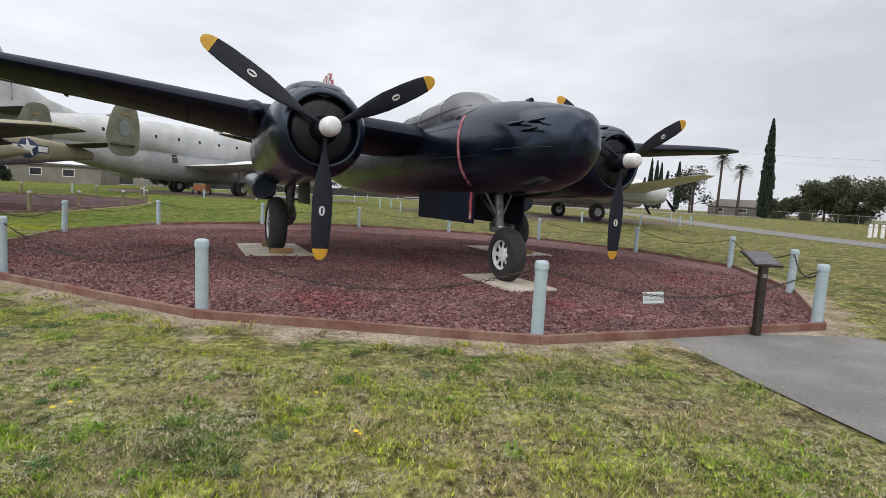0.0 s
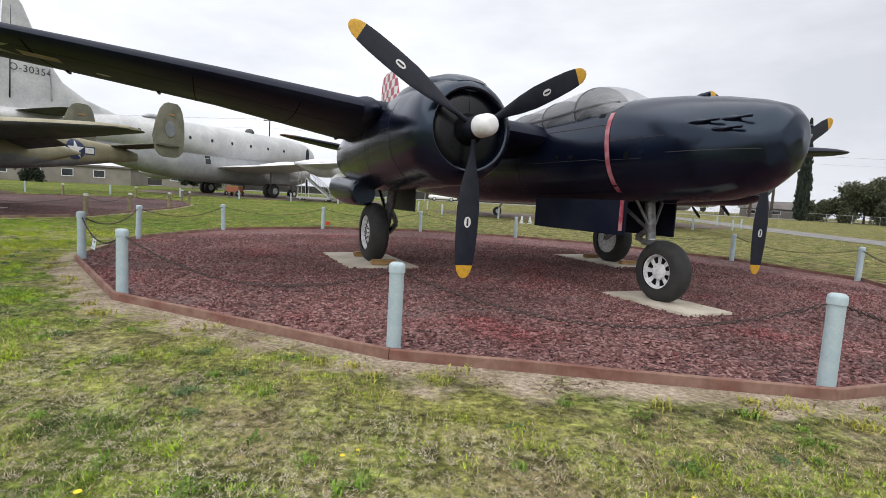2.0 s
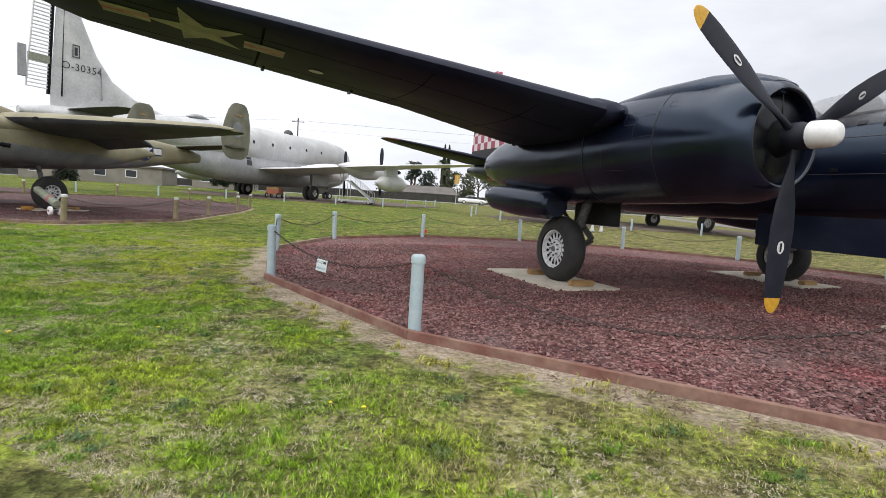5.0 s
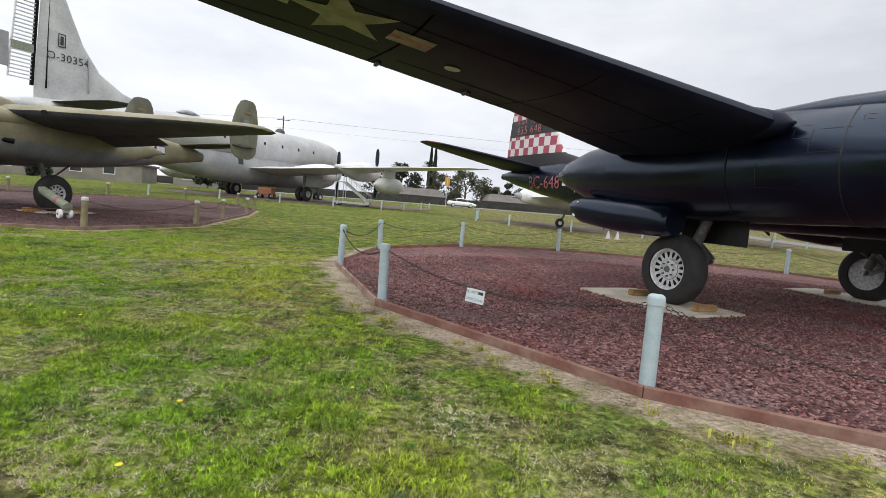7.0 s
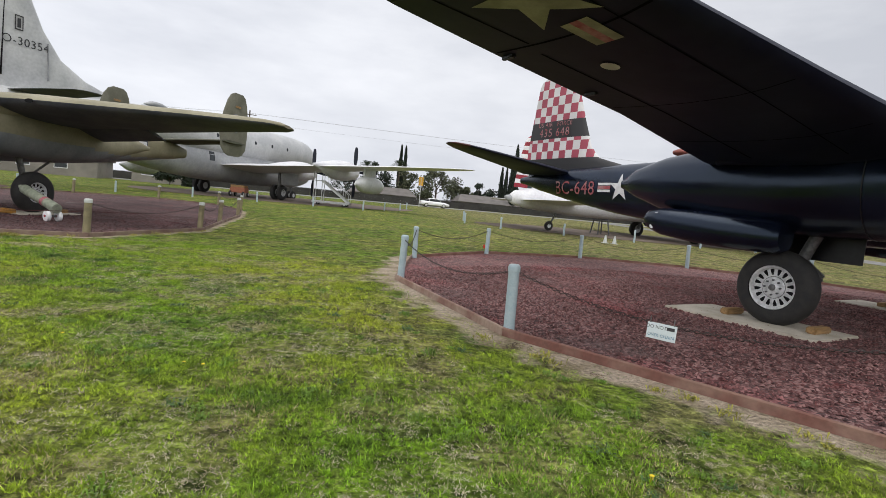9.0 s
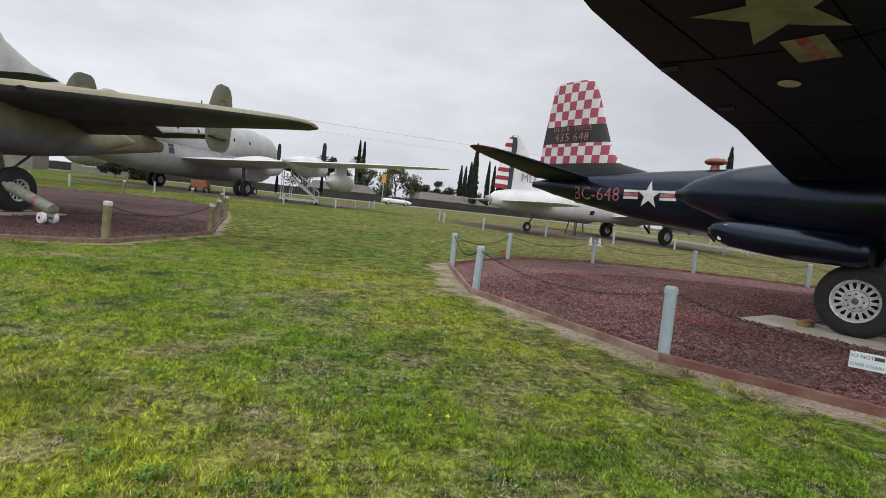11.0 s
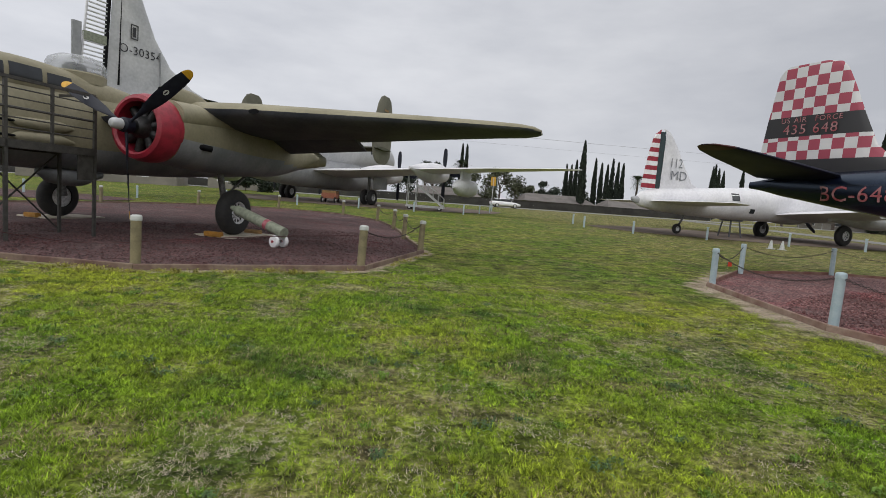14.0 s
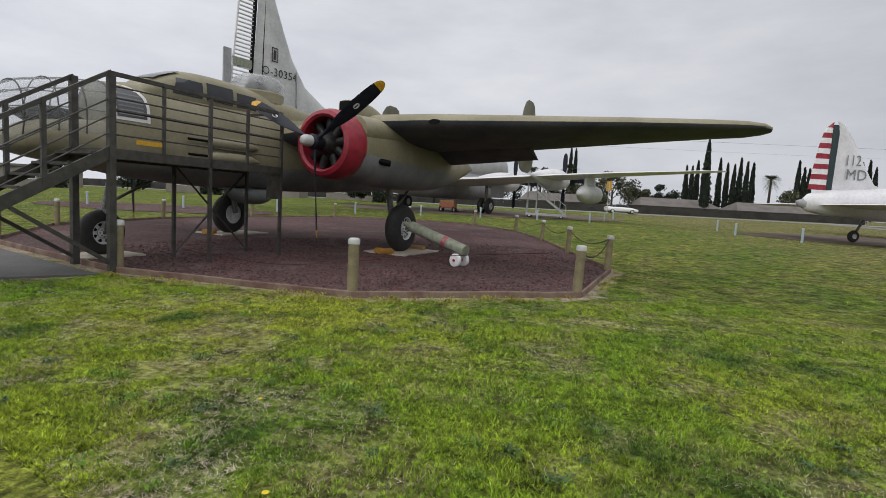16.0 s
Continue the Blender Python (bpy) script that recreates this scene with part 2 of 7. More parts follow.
def dryness(n, l, tc, mid, k, base):
    """Share of straw: patchy, and higher on the drier east side by the footpath."""
    sep = n.new("ShaderNodeSeparateXYZ")
    l.new(tc.outputs["Object"], sep.inputs[0])
    east = n.new("ShaderNodeMapRange")
    east.inputs["From Min"].default_value = -4.0
    east.inputs["From Max"].default_value = 6.0
    east.inputs["To Min"].default_value = base
    east.inputs["To Max"].default_value = base + 0.5
    l.new(sep.outputs[0], east.inputs["Value"])
    m = n.new("ShaderNodeMath")
    m.operation = "MULTIPLY_ADD"
    m.inputs[1].default_value = k
    l.new(mid.outputs[0], m.inputs[0])
    l.new(east.outputs[0], m.inputs[2])
    return m


def lawn_material(name, bare=False):
    """Turf seen as a whole: green and yellow-green growth, straw patches, dark weeds; with bare, it runs out into sandy dirt."""
    m = bpy.data.materials.new(name)
    m.use_nodes = True
    n, l = m.node_tree.nodes, m.node_tree.links
    b = n["Principled BSDF"]
    tc = n.new("ShaderNodeTexCoord")
    broad = noise_fac(n, l, tc, 0.3, 4, 0.4, 0.62)
    mid = noise_fac(n, l, tc, 1.5, 6, 0.44, 0.64, 4.0)
    weed = noise_fac(n, l, tc, 0.9, 6, 0.55, 0.68, 9.0)
    fine = noise_fac(n, l, tc, 22, 5, 0.32, 0.68)
    grain = noise_fac(n, l, tc, 75, 3, 0.25, 0.75)
    green = mixed(n, l, broad, (0.115, 0.195, 0.015), (0.225, 0.255, 0.045))
    dry = dryness(n, l, tc, mid, 0.55, -0.04)
    straw = mixed(n, l, dry, green, (0.28, 0.235, 0.125))
    soil = noise_fac(n, l, tc, 2.1, 6, 0.6, 0.72, 15.0)
    straw = mixed(n, l, scaled(n, l, soil, 0.75), straw, (0.1, 0.075, 0.05))
    dark = mixed(n, l, scaled(n, l, weed, 0.6), straw, (0.06, 0.11, 0.02))
    tuft = noise_fac(n, l, tc, 5.5, 4, 0.36, 0.6, 3.0)
    dark = mixed(n, l, None, dark, tuft, "MULTIPLY", 0.5)
    col = mixed(n, l, None, dark, fine, "MULTIPLY", 0.75)
    col = mixed(n, l, None, col, grain, "MULTIPLY", 0.6)
    clump = noise_fac(n, l, tc, 2.6, 5, 0.34, 0.62, 12.0)
    col = mixed(n, l, None, col, clump, "MULTIPLY", 0.62)
    knot = noise_fac(n, l, tc, 11, 4, 0.34, 0.64, 17.0)
    col = mixed(n, l, None, col, knot, "MULTIPLY", 0.55)
    col = mixed(n, l, None, col, (3.6, 3.55, 3.25), "MULTIPLY", 1.0)
    if bare:
        at = n.new("ShaderNodeAttribute")
        at.attribute_name = "bare"
        ragged = noise_fac(n, l, tc, 2.6, 7, 0.25, 0.75, 2.0)
        add = n.new("ShaderNodeMath")
        add.operation = "ADD"
        l.new(at.outputs["Fac"], add.inputs[0])
        l.new(scaled(n, l, ragged, 0.9, -0.45).outputs[0], add.inputs[1])
        cut = n.new("ShaderNodeMapRange")
        cut.inputs["From Min"].default_value = 0.4
        cut.inputs["From Max"].default_value = 0.75
        l.new(add.outputs[0], cut.inputs["Value"])
        sand = mixed(n, l, noise_fac(n, l, tc, 2.3, 5, 0.42, 0.62, 6.0), (0.37, 0.31, 0.245), (0.23, 0.19, 0.13))
        sand = mixed(n, l, None, sand, fine, "MULTIPLY", 0.5)
        sand = mixed(n, l, None, sand, (1.4, 1.38, 1.36), "MULTIPLY", 1.0)
        col = mixed(n, l, cut, col, sand)
    l.new(col.outputs[0], b.inputs["Base Color"])
    b.inputs["Roughness"].default_value = 0.95
    b.inputs["Specular IOR Level"].default_value = 0.15
    bp = n.new("ShaderNodeBump")
    bp.inputs["Strength"].default_value = 0.9
    bp.inputs["Distance"].default_value = 0.04
    l.new(fine.outputs[0], bp.inputs["Height"])
    l.new(bp.outputs[0], b.inputs["Normal"])
    return m


LAWN = lawn_material("lawn")
DIRT = lawn_material("bare_verge", True)


def blade_material():
    m = bpy.data.materials.new("grass_blade")
    m.use_nodes = True
    n, l = m.node_tree.nodes, m.node_tree.links
    b = n["Principled BSDF"]
    tc = n.new("ShaderNodeTexCoord")
    geo = n.new("ShaderNodeNewGeometry")
    broad = noise_fac(n, l, tc, 0.3, 4, 0.4, 0.62)
    mid = noise_fac(n, l, tc, 1.5, 6, 0.44, 0.64, 4.0)
    weed = noise_fac(n, l, tc, 0.9, 6, 0.55, 0.68, 9.0)
    green = mixed(n, l, broad, (0.165, 0.3, 0.016), (0.33, 0.39, 0.034))
    green = mixed(n, l, weed, green, (0.06, 0.125, 0.018))
    tuft = noise_fac(n, l, tc, 5.5, 4, 0.36, 0.6, 3.0)
    green = mixed(n, l, None, green, tuft, "MULTIPLY", 0.45)
    # straw blades, more of them in the dry patches
    less = n.new("ShaderNodeMath")
    less.operation = "LESS_THAN"
    l.new(geo.outputs["Random Per Island"], less.inputs[0])
    l.new(dryness(n, l, tc, mid, 0.4, -0.12).outputs[0], less.inputs[1])
    col = mixed(n, l, less, green, (0.3, 0.25, 0.14))
    hsv = n.new("ShaderNodeHueSaturation")
    mr = n.new("ShaderNodeMapRange")
    mr.inputs["To Min"].default_value = 0.5
    mr.inputs["To Max"].default_value = 1.6
    white = n.new("ShaderNodeTexWhiteNoise")
    white.noise_dimensions = "1D"
    l.new(geo.outputs["Random Per Island"], white.inputs["W"])
    l.new(white.outputs["Value"], mr.inputs["Value"])
    l.new(mr.outputs[0], hsv.inputs["Value"])
    l.new(col.outputs[0], hsv.inputs["Color"])
    knot = noise_fac(n, l, tc, 26, 3, 0.34, 0.66, 17.0)
    wisp = mixed(n, l, knot, (0.42, 0.46, 0.4), (1.75, 1.7, 1.7))
    tinted = mixed(n, l, None, hsv, wisp, "MULTIPLY", 1.0)
    l.new(tinted.outputs[0], b.inputs["Base Color"])
    b.inputs["Roughness"].default_value = 0.65
    b.inputs["Specular IOR Level"].default_value = 0.3
    return m


GRASS = blade_material()
STRAW = material("dead_straw", (0.68, 0.6, 0.45), 0.75, var=0.45, scale=2.4, fine=26, second=(0.46, 0.38, 0.27), island=0.4)


def gravel_material(name, one, two, three):
    m = bpy.data.materials.new(name)
    m.use_nodes = True
    n, l = m.node_tree.nodes, m.node_tree.links
    b = n["Principled BSDF"]
    tc = n.new("ShaderNodeTexCoord")
    vor = n.new("ShaderNodeTexVoronoi")
    vor.inputs["Scale"].default_value = 28
    l.new(tc.outputs["Object"], vor.inputs["Vector"])
    sep = n.new("ShaderNodeSeparateColor")
    l.new(vor.outputs["Color"], sep.inputs[0])
    geo = n.new("ShaderNodeNewGeometry")
    ramp = n.new("ShaderNodeValToRGB")
    e = ramp.color_ramp.elements
    e[0].position, e[0].color = 0.0, (*two, 1)
    e[1].position, e[1].color = 1.0, (*three, 1)
    k = e.new(0.5)
    k.color = (*one, 1)
    mixr = n.new("ShaderNodeMath")
    mixr.operation = "ADD"
    l.new(sep.outputs[0], mixr.inputs[0])
    l.new(geo.outputs["Random Per Island"], mixr.inputs[1])
    fr = n.new("ShaderNodeMath")
    fr.operation = "FRACT"
    l.new(mixr.outputs[0], fr.inputs[0])
    l.new(fr.outputs[0], ramp.inputs[0])
    big = n.new("ShaderNodeTexNoise")
    big.inputs["Scale"].default_value = 0.6
    big.inputs["Detail"].default_value = 5
    l.new(tc.outputs["Object"], big.inputs["Vector"])
    r2 = n.new("ShaderNodeMapRange")
    r2.inputs["From Min"].default_value = 0.35
    r2.inputs["From Max"].default_value = 0.7
    r2.inputs["To Min"].default_value = 0.7
    r2.inputs["To Max"].default_value = 1.2
    l.new(big.outputs["Fac"], r2.inputs["Value"])
    hsv = n.new("ShaderNodeHueSaturation")
    l.new(r2.outputs[0], hsv.inputs["Value"])
    fresh = noise_fac(n, l, tc, 0.55, 4, 0.56, 0.68, 21.0)
    redder = mixed(n, l, scaled(n, l, fresh, 0.6), ramp, mixed(n, l, None, ramp, (1.3, 0.6, 0.68), "MULTIPLY", 1.0))
    dusty = noise_fac(n, l, tc, 0.8, 5, 0.55, 0.7, 31.0)
    dusted = mixed(n, l, scaled(n, l, dusty, 0.4), redder, (0.15, 0.115, 0.11))
    l.new(dusted.outputs[0], hsv.inputs["Color"])
    l.new(hsv.outputs[0], b.inputs["Base Color"])
    b.inputs["Roughness"].default_value = 0.9
    bp = n.new("ShaderNodeBump")
    bp.inputs["Strength"].default_value = 0.9
    bp.inputs["Distance"].default_value = 0.03
    l.new(vor.outputs["Distance"], bp.inputs["Height"])
    bp.invert = True
    l.new(bp.outputs[0], b.inputs["Normal"])
    return m


GRAVEL = gravel_material("red_lava_rock", (0.118, 0.04, 0.038), (0.042, 0.018, 0.019), (0.29, 0.165, 0.155))
GRAVEL_B = gravel_material("dark_lava_rock", (0.066, 0.026, 0.026), (0.028, 0.015, 0.016), (0.15, 0.08, 0.076))


# ---------------------------------------------------------------- mesh tools
def part(name, bm, mat, parent=None, label="", smooth=True):
    me = bpy.data.meshes.new(name)
    bmesh.ops.recalc_face_normals(bm, faces=bm.faces)
    bm.to_mesh(me)
    bm.free()
    return finish(name, me, mat, parent, label, smooth)


def finish(name, me, mat, parent=None, label="", smooth=True):
    for m in (mat if isinstance(mat, (list, tuple)) else [mat]):
        me.materials.append(m)
    if smooth:
        me.polygons.foreach_set("use_smooth", [True] * len(me.polygons))
        me.set_sharp_from_angle(angle=radians(38))
    ob = new(name, me)
    if parent:
        ob.parent = parent
    if label:
        ob["label"] = label
    return ob


def raw(name, verts, faces, mat, parent=None, label="", smooth=False):
    me = bpy.data.meshes.new(name)
    me.from_pydata(verts, [], faces)
    return finish(name, me, mat, parent, label, smooth)


def thing(name, m, label, category, group="", kind=""):
    ob = new(name)
    ob.empty_display_size = 0.2
    ob.matrix_basis = m
    return tagged(ob, label, category, group, kind)


def skin(bm, rings, cap=True):
    vs = [[bm.verts.new(p) for p in r] for r in rings]
    k = len(vs[0])
    for a, b in zip(vs, vs[1:]):
        for i in range(k):
            bm.faces.new((a[i], a[(i + 1) % k], b[(i + 1) % k], b[i]))
    if cap:
        bm.faces.new(vs[0])
        bm.faces.new(vs[-1][::-1])
    return bm


def oval(y, cx, cz, w, up, down, n=2.2, k=36):
    out = []
    for i in range(k):
        t = 2 * math.pi * i / k
        c, s = math.cos(t), math.sin(t)
        x = w * math.copysign(abs(c) ** (2 / n), c)
        z = math.copysign(abs(s) ** (2 / n), s)
        out.append(Vector((cx + x, y, cz + (up if z > 0 else down) * z)))
    return out


def smooth_rows(rows, steps=4):
    """Catmull-Rom between rows of numbers."""
    rows = [np.array(r, float) for r in rows]
    out = []
    for i in range(len(rows) - 1):
        p0, p1, p2, p3 = rows[max(i - 1, 0)], rows[i], rows[i + 1], rows[min(i + 2, len(rows) - 1)]
        for j in range(steps):
            t = j / steps
            v = 0.5 * (2 * p1 + (p2 - p0) * t + (2 * p0 - 5 * p1 + 4 * p2 - p3) * t * t + (3 * p1 - p0 - 3 * p2 + p3) * t ** 3)
            v[0] = p1[0] + (p2[0] - p1[0]) * t
            out.append(v)
    out.append(rows[-1])
    return out


def hull(rows, n=2.2, cx=0.0, k=36, steps=4):
    """A body of rows (y, top, bottom, half width)."""
    bm = bmesh.new()
    rings = []
    for y, top, bot, w in smooth_rows(rows, steps):
        c = (top + bot) / 2
        rings.append(oval(y, cx, c, max(w, 0.01), max((top - bot) / 2, 0.01), max((top - bot) / 2, 0.01), n, k))
    return skin(bm, rings)


def two_tone(bm, low):
    """Faces for which low(centre, normal) holds take the second material."""
    bmesh.ops.recalc_face_normals(bm, faces=bm.faces)
    for f in bm.faces:
        f.material_index = 1 if low(f.calc_center_median(), f.normal) else 0
    return bm


def hull_side(rows, y, z, side, n=2.2, lift=0.006):
    """The point of a hull's side skin at (y, z)."""
    rs = smooth_rows(rows, 4)
    ys = [r[0] for r in rs]
    top, bot, w = (float(np.interp(y, ys, [r[i] for r in rs])) for i in (1, 2, 3))
    h = (top - bot) / 2
    q = min(0.98, abs(z - (top + bot) / 2) / h)
    return Vector((side * (w * (1 - q ** n) ** (1 / n) + lift), y, z))


FOIL = [(1, 0.0), (0.85, 0.22), (0.65, 0.42), (0.45, 0.55), (0.28, 0.58), (0.15, 0.5), (0.06, 0.34), (0.015, 0.17), (0, 0),
        (0.015, -0.14), (0.06, -0.25), (0.15, -0.34), (0.28, -0.4), (0.45, -0.38), (0.65, -0.27), (0.85, -0.12)]


def foil_rings(stations):
    """Stations (x, leading y, trailing y, leading z, thickness, trailing z)."""
    return [[Vector((x, a + (b - a) * c, z + (zt - z) * c + h * t)) for c, h in FOIL] for x, a, b, z, t, zt in [(*s, s[3])[:6] for s in stations]]


def wing_bm(stations):
    return skin(bmesh.new(), foil_rings(stations))


def fin_bm(stations, x=0.0):
    """Stations (z, leading y, trailing y, thickness): an upright surface."""
    rings = [[Vector((x + h * t, a + (b - a) * c, z)) for c, h in [(c, h if h > 0 else h * 1.4) for c, h in FOIL]] for z, a, b, t in stations]
    return skin(bmesh.new(), rings)


def wing_under(stations, x, y, lift=0.006):
    """A point just under a wing's lower skin."""
    st = sorted((*s, s[3])[:6] for s in stations)
    xs = [s[0] for s in st]
    a, b, z, t, zt = (float(np.interp(x, xs, [s[i] for s in st])) for i in (1, 2, 3, 4, 5))
    low = [(c, h) for c, h in FOIL[8:]] + [(1, 0.0)]
    h = float(np.interp((y - a) / (b - a), [c for c, _ in low], [h for _, h in low]))
    return Vector((x, y, z + (zt - z) * (y - a) / (b - a) + h * t - lift))


def lathe(bm, profile, centre, axis="y", k=32, cap=False):
    """Profile (along, radius) turned about an axis through centre."""
    cx, cy, cz = centre
    rings = []
    for s, r in profile:
        ring = []
        for i in range(k):
            t = 2 * math.pi * i / k
            c, q = r * math.cos(t), r * math.sin(t)
            ring.append(Vector((cx + c, cy + s, cz + q)) if axis == "y" else Vector((cx + s, cy + c, cz + q)) if axis == "x" else Vector((cx + c, cy + q, cz + s)))
        rings.append(ring)
    return skin(bm, rings, cap)


def rod(bm, a, b, r, k=10, r2=None):
    a, b = Vector(a), Vector(b)
    d = (b - a).normalized()
    s = d.orthogonal().normalized()
    t = d.cross(s)
    r2 = r if r2 is None else r2
    return skin(bm, [[p + (s * math.cos(2 * math.pi * i / k) + t * math.sin(2 * math.pi * i / k)) * q for i in range(k)] for p, q in ((a, r), (b, r2))])


def block(bm, lo, hi, bev=0.0):
    x0, y0, z0 = lo
    x1, y1, z1 = hi
    vs = [bm.verts.new(p) for p in ((x0, y0, z0), (x1, y0, z0), (x1, y1, z0), (x0, y1, z0), (x0, y0, z1), (x1, y0, z1), (x1, y1, z1), (x0, y1, z1))]
    fs = [bm.faces.new([vs[i] for i in f]) for f in ((0, 3, 2, 1), (4, 5, 6, 7), (0, 1, 5, 4), (1, 2, 6, 5), (2, 3, 7, 6), (3, 0, 4, 7))]
    if bev:
        bmesh.ops.bevel(bm, geom=list({e for f in fs for e in f.edges}), offset=bev, segments=2, affect="EDGES")
    return bm


def beam(bm, a, b, w, h, up=(0, 0, 1)):
    """A squared bar from a to b."""
    a, b = Vector(a), Vector(b)
    d = (b - a).normalized()
    s = d.cross(Vector(up))
    s = s.normalized() if s.length > 1e-4 else Vector((1, 0, 0))
    t = s.cross(d)
    return skin(bm, [[p + s * (w / 2 * i) + t * (h / 2 * j) for i, j in ((-1, -1), (1, -1), (1, 1), (-1, 1))] for p in (a, b)])


def flat_shape(outline, put, cuts=2):
    """A decal: a 2D outline, cut fine and laid on by put(x, y)."""
    bm = bmesh.new()
    f = bm.faces.new([bm.verts.new((x, y, 0)) for x, y in outline])
    bmesh.ops.triangulate(bm, faces=[f])
    for _ in range(cuts):
        bmesh.ops.subdivide_edges(bm, edges=bm.edges[:], cuts=1, use_grid_fill=False)
        bmesh.ops.triangulate(bm, faces=bm.faces[:])
    for v in bm.verts:
        v.co = put(v.co.x, v.co.y)
    return bm


def star(r, cx=0.0, cy=0.0, turn=90.0):
    return [(cx + q * math.cos(radians(turn + 36 * i)), cy + q * math.sin(radians(turn + 36 * i))) for i, q in enumerate([r, r * 0.382] * 5)]


def disc(r, cx=0.0, cy=0.0, k=28):
    return [(cx + r * math.cos(2 * math.pi * i / k), cy + r * math.sin(2 * math.pi * i / k)) for i in range(k)]


def bar(x0, y0, x1, y1):
    return [(x0, y0), (x1, y0), (x1, y1), (x0, y1)]


def words(text, size, put, spread=1.0):
    """Lettering in the built-in font, centred, laid on by put(x, y)."""
    cu = bpy.data.curves.new("words", "FONT")
    cu.body, cu.size, cu.align_x, cu.align_y = text, size, "CENTER", "CENTER"
    cu.resolution_u = 3
    cu.space_character = spread
    ob = new("words", cu)
    bpy.context.view_layer.update()
    me = bpy.data.meshes.new_from_object(ob)
    bm = bmesh.new()
    bm.from_mesh(me)
    bpy.data.objects.remove(ob)
    bpy.data.curves.remove(cu)
    bpy.data.meshes.remove(me)
    for v in bm.verts:
        v.co = put(v.co.x, v.co.y)
    return bm


def wheel(parent, centre, R, W, rim, side, holes=0, spokes=0, name="wheel"):
    """A tyre with its rim on an axle along x; side is the outer face."""
    cx, cy, cz = centre
    bm = bmesh.new()
    prof = []
    for i in range(17):
        t = math.pi * i / 16
        prof.append((-math.cos(t) * W / 2, rim + (R - rim) * math.sin(t) ** 0.55))
    lathe(bm, prof, centre, "x", 40)
    tyre = part(name, bm, RUBBER, parent, "black rubber tyre")
    bm = bmesh.new()
    s = side
    lathe(bm, [(-s * W * 0.4, rim * 1.0), (s * W * 0.36, rim * 1.0), (s * W * 0.44, rim * 0.98), (s * W * 0.42, rim * 0.9), (s * W * 0.25, rim * 0.84), (s * W * 0.25, rim * 0.5), (s * W * 0.33, rim * 0.42), (s * W * 0.36, rim * 0.2), (s * W * 0.4, rim * 0.16), (s * W * 0.4, 0.01)], centre, "x", 36, True)
    part("rim", bm, ALU, tyre, "silver painted wheel rim")
    if holes:
        for i in range(holes):
            t = 2 * math.pi * (i + 0.5) / holes
            d, q = Vector((0, math.cos(t), math.sin(t))), Vector((0, -math.sin(t), math.cos(t)))
            c, w = Vector((cx + s * (W * 0.25 + 0.005), cy, cz)), rim * 1.4 / holes
            bm = bmesh.new()
            bm.faces.new([bm.verts.new(c + d * rim * r + q * w * k) for r, k in ((0.57, -0.35), (0.55, 0), (0.57, 0.35), (0.72, 0.85), (0.8, 0.95), (0.835, 0.65), (0.835, -0.65), (0.8, -0.95), (0.72, -0.85))])
            part("vent_hole", bm, DARK, tyre)
        bm = bmesh.new()
        lathe(bm, [(s * W * 0.262, rim * 0.5), (s * W * 0.275, rim * 0.485), (s * W * 0.272, rim * 0.46)], centre, "x", 30)
        part("hub_groove", bm, STEEL, tyre)
        for i in range(8):
            t = 2 * math.pi * i / 8
            c = Vector((cx + s * W * 0.33, cy + rim * 0.33 * math.cos(t), cz + rim * 0.33 * math.sin(t)))
            part("hub_bolt", rod(bmesh.new(), c, c + Vector((s * 0.035, 0, 0)), rim * 0.045, 6), FRAME, tyre)
        bm = bmesh.new()
        lathe(bm, [(s * W * 0.4, rim * 0.15), (s * W * 0.46, rim * 0.13), (s * W * 0.48, rim * 0.06), (s * W * 0.48, 0.004)], centre, "x", 14, True)
        part("axle_nut", bm, STEEL, tyre, "dark axle nut")
    if spokes:
        for i in range(spokes):
            t = 2 * math.pi * (i + 0.5) / spokes
            d, q = Vector((0, math.cos(t), math.sin(t))), Vector((0, -math.sin(t), math.cos(t)))
            c = Vector((cx + s * (W * 0.25 + 0.004), cy, cz))
            bm = bmesh.new()
            bm.faces.new([bm.verts.new(p) for p in (c + d * rim * 0.46 - q * rim * 0.07, c + d * rim * 0.46 + q * rim * 0.07, c + d * rim * 0.84 + q * rim * 0.19, c + d * rim * 0.84 - q * rim * 0.19)])
            part("spoke_opening", bm, DARK, tyre)
    return tyre


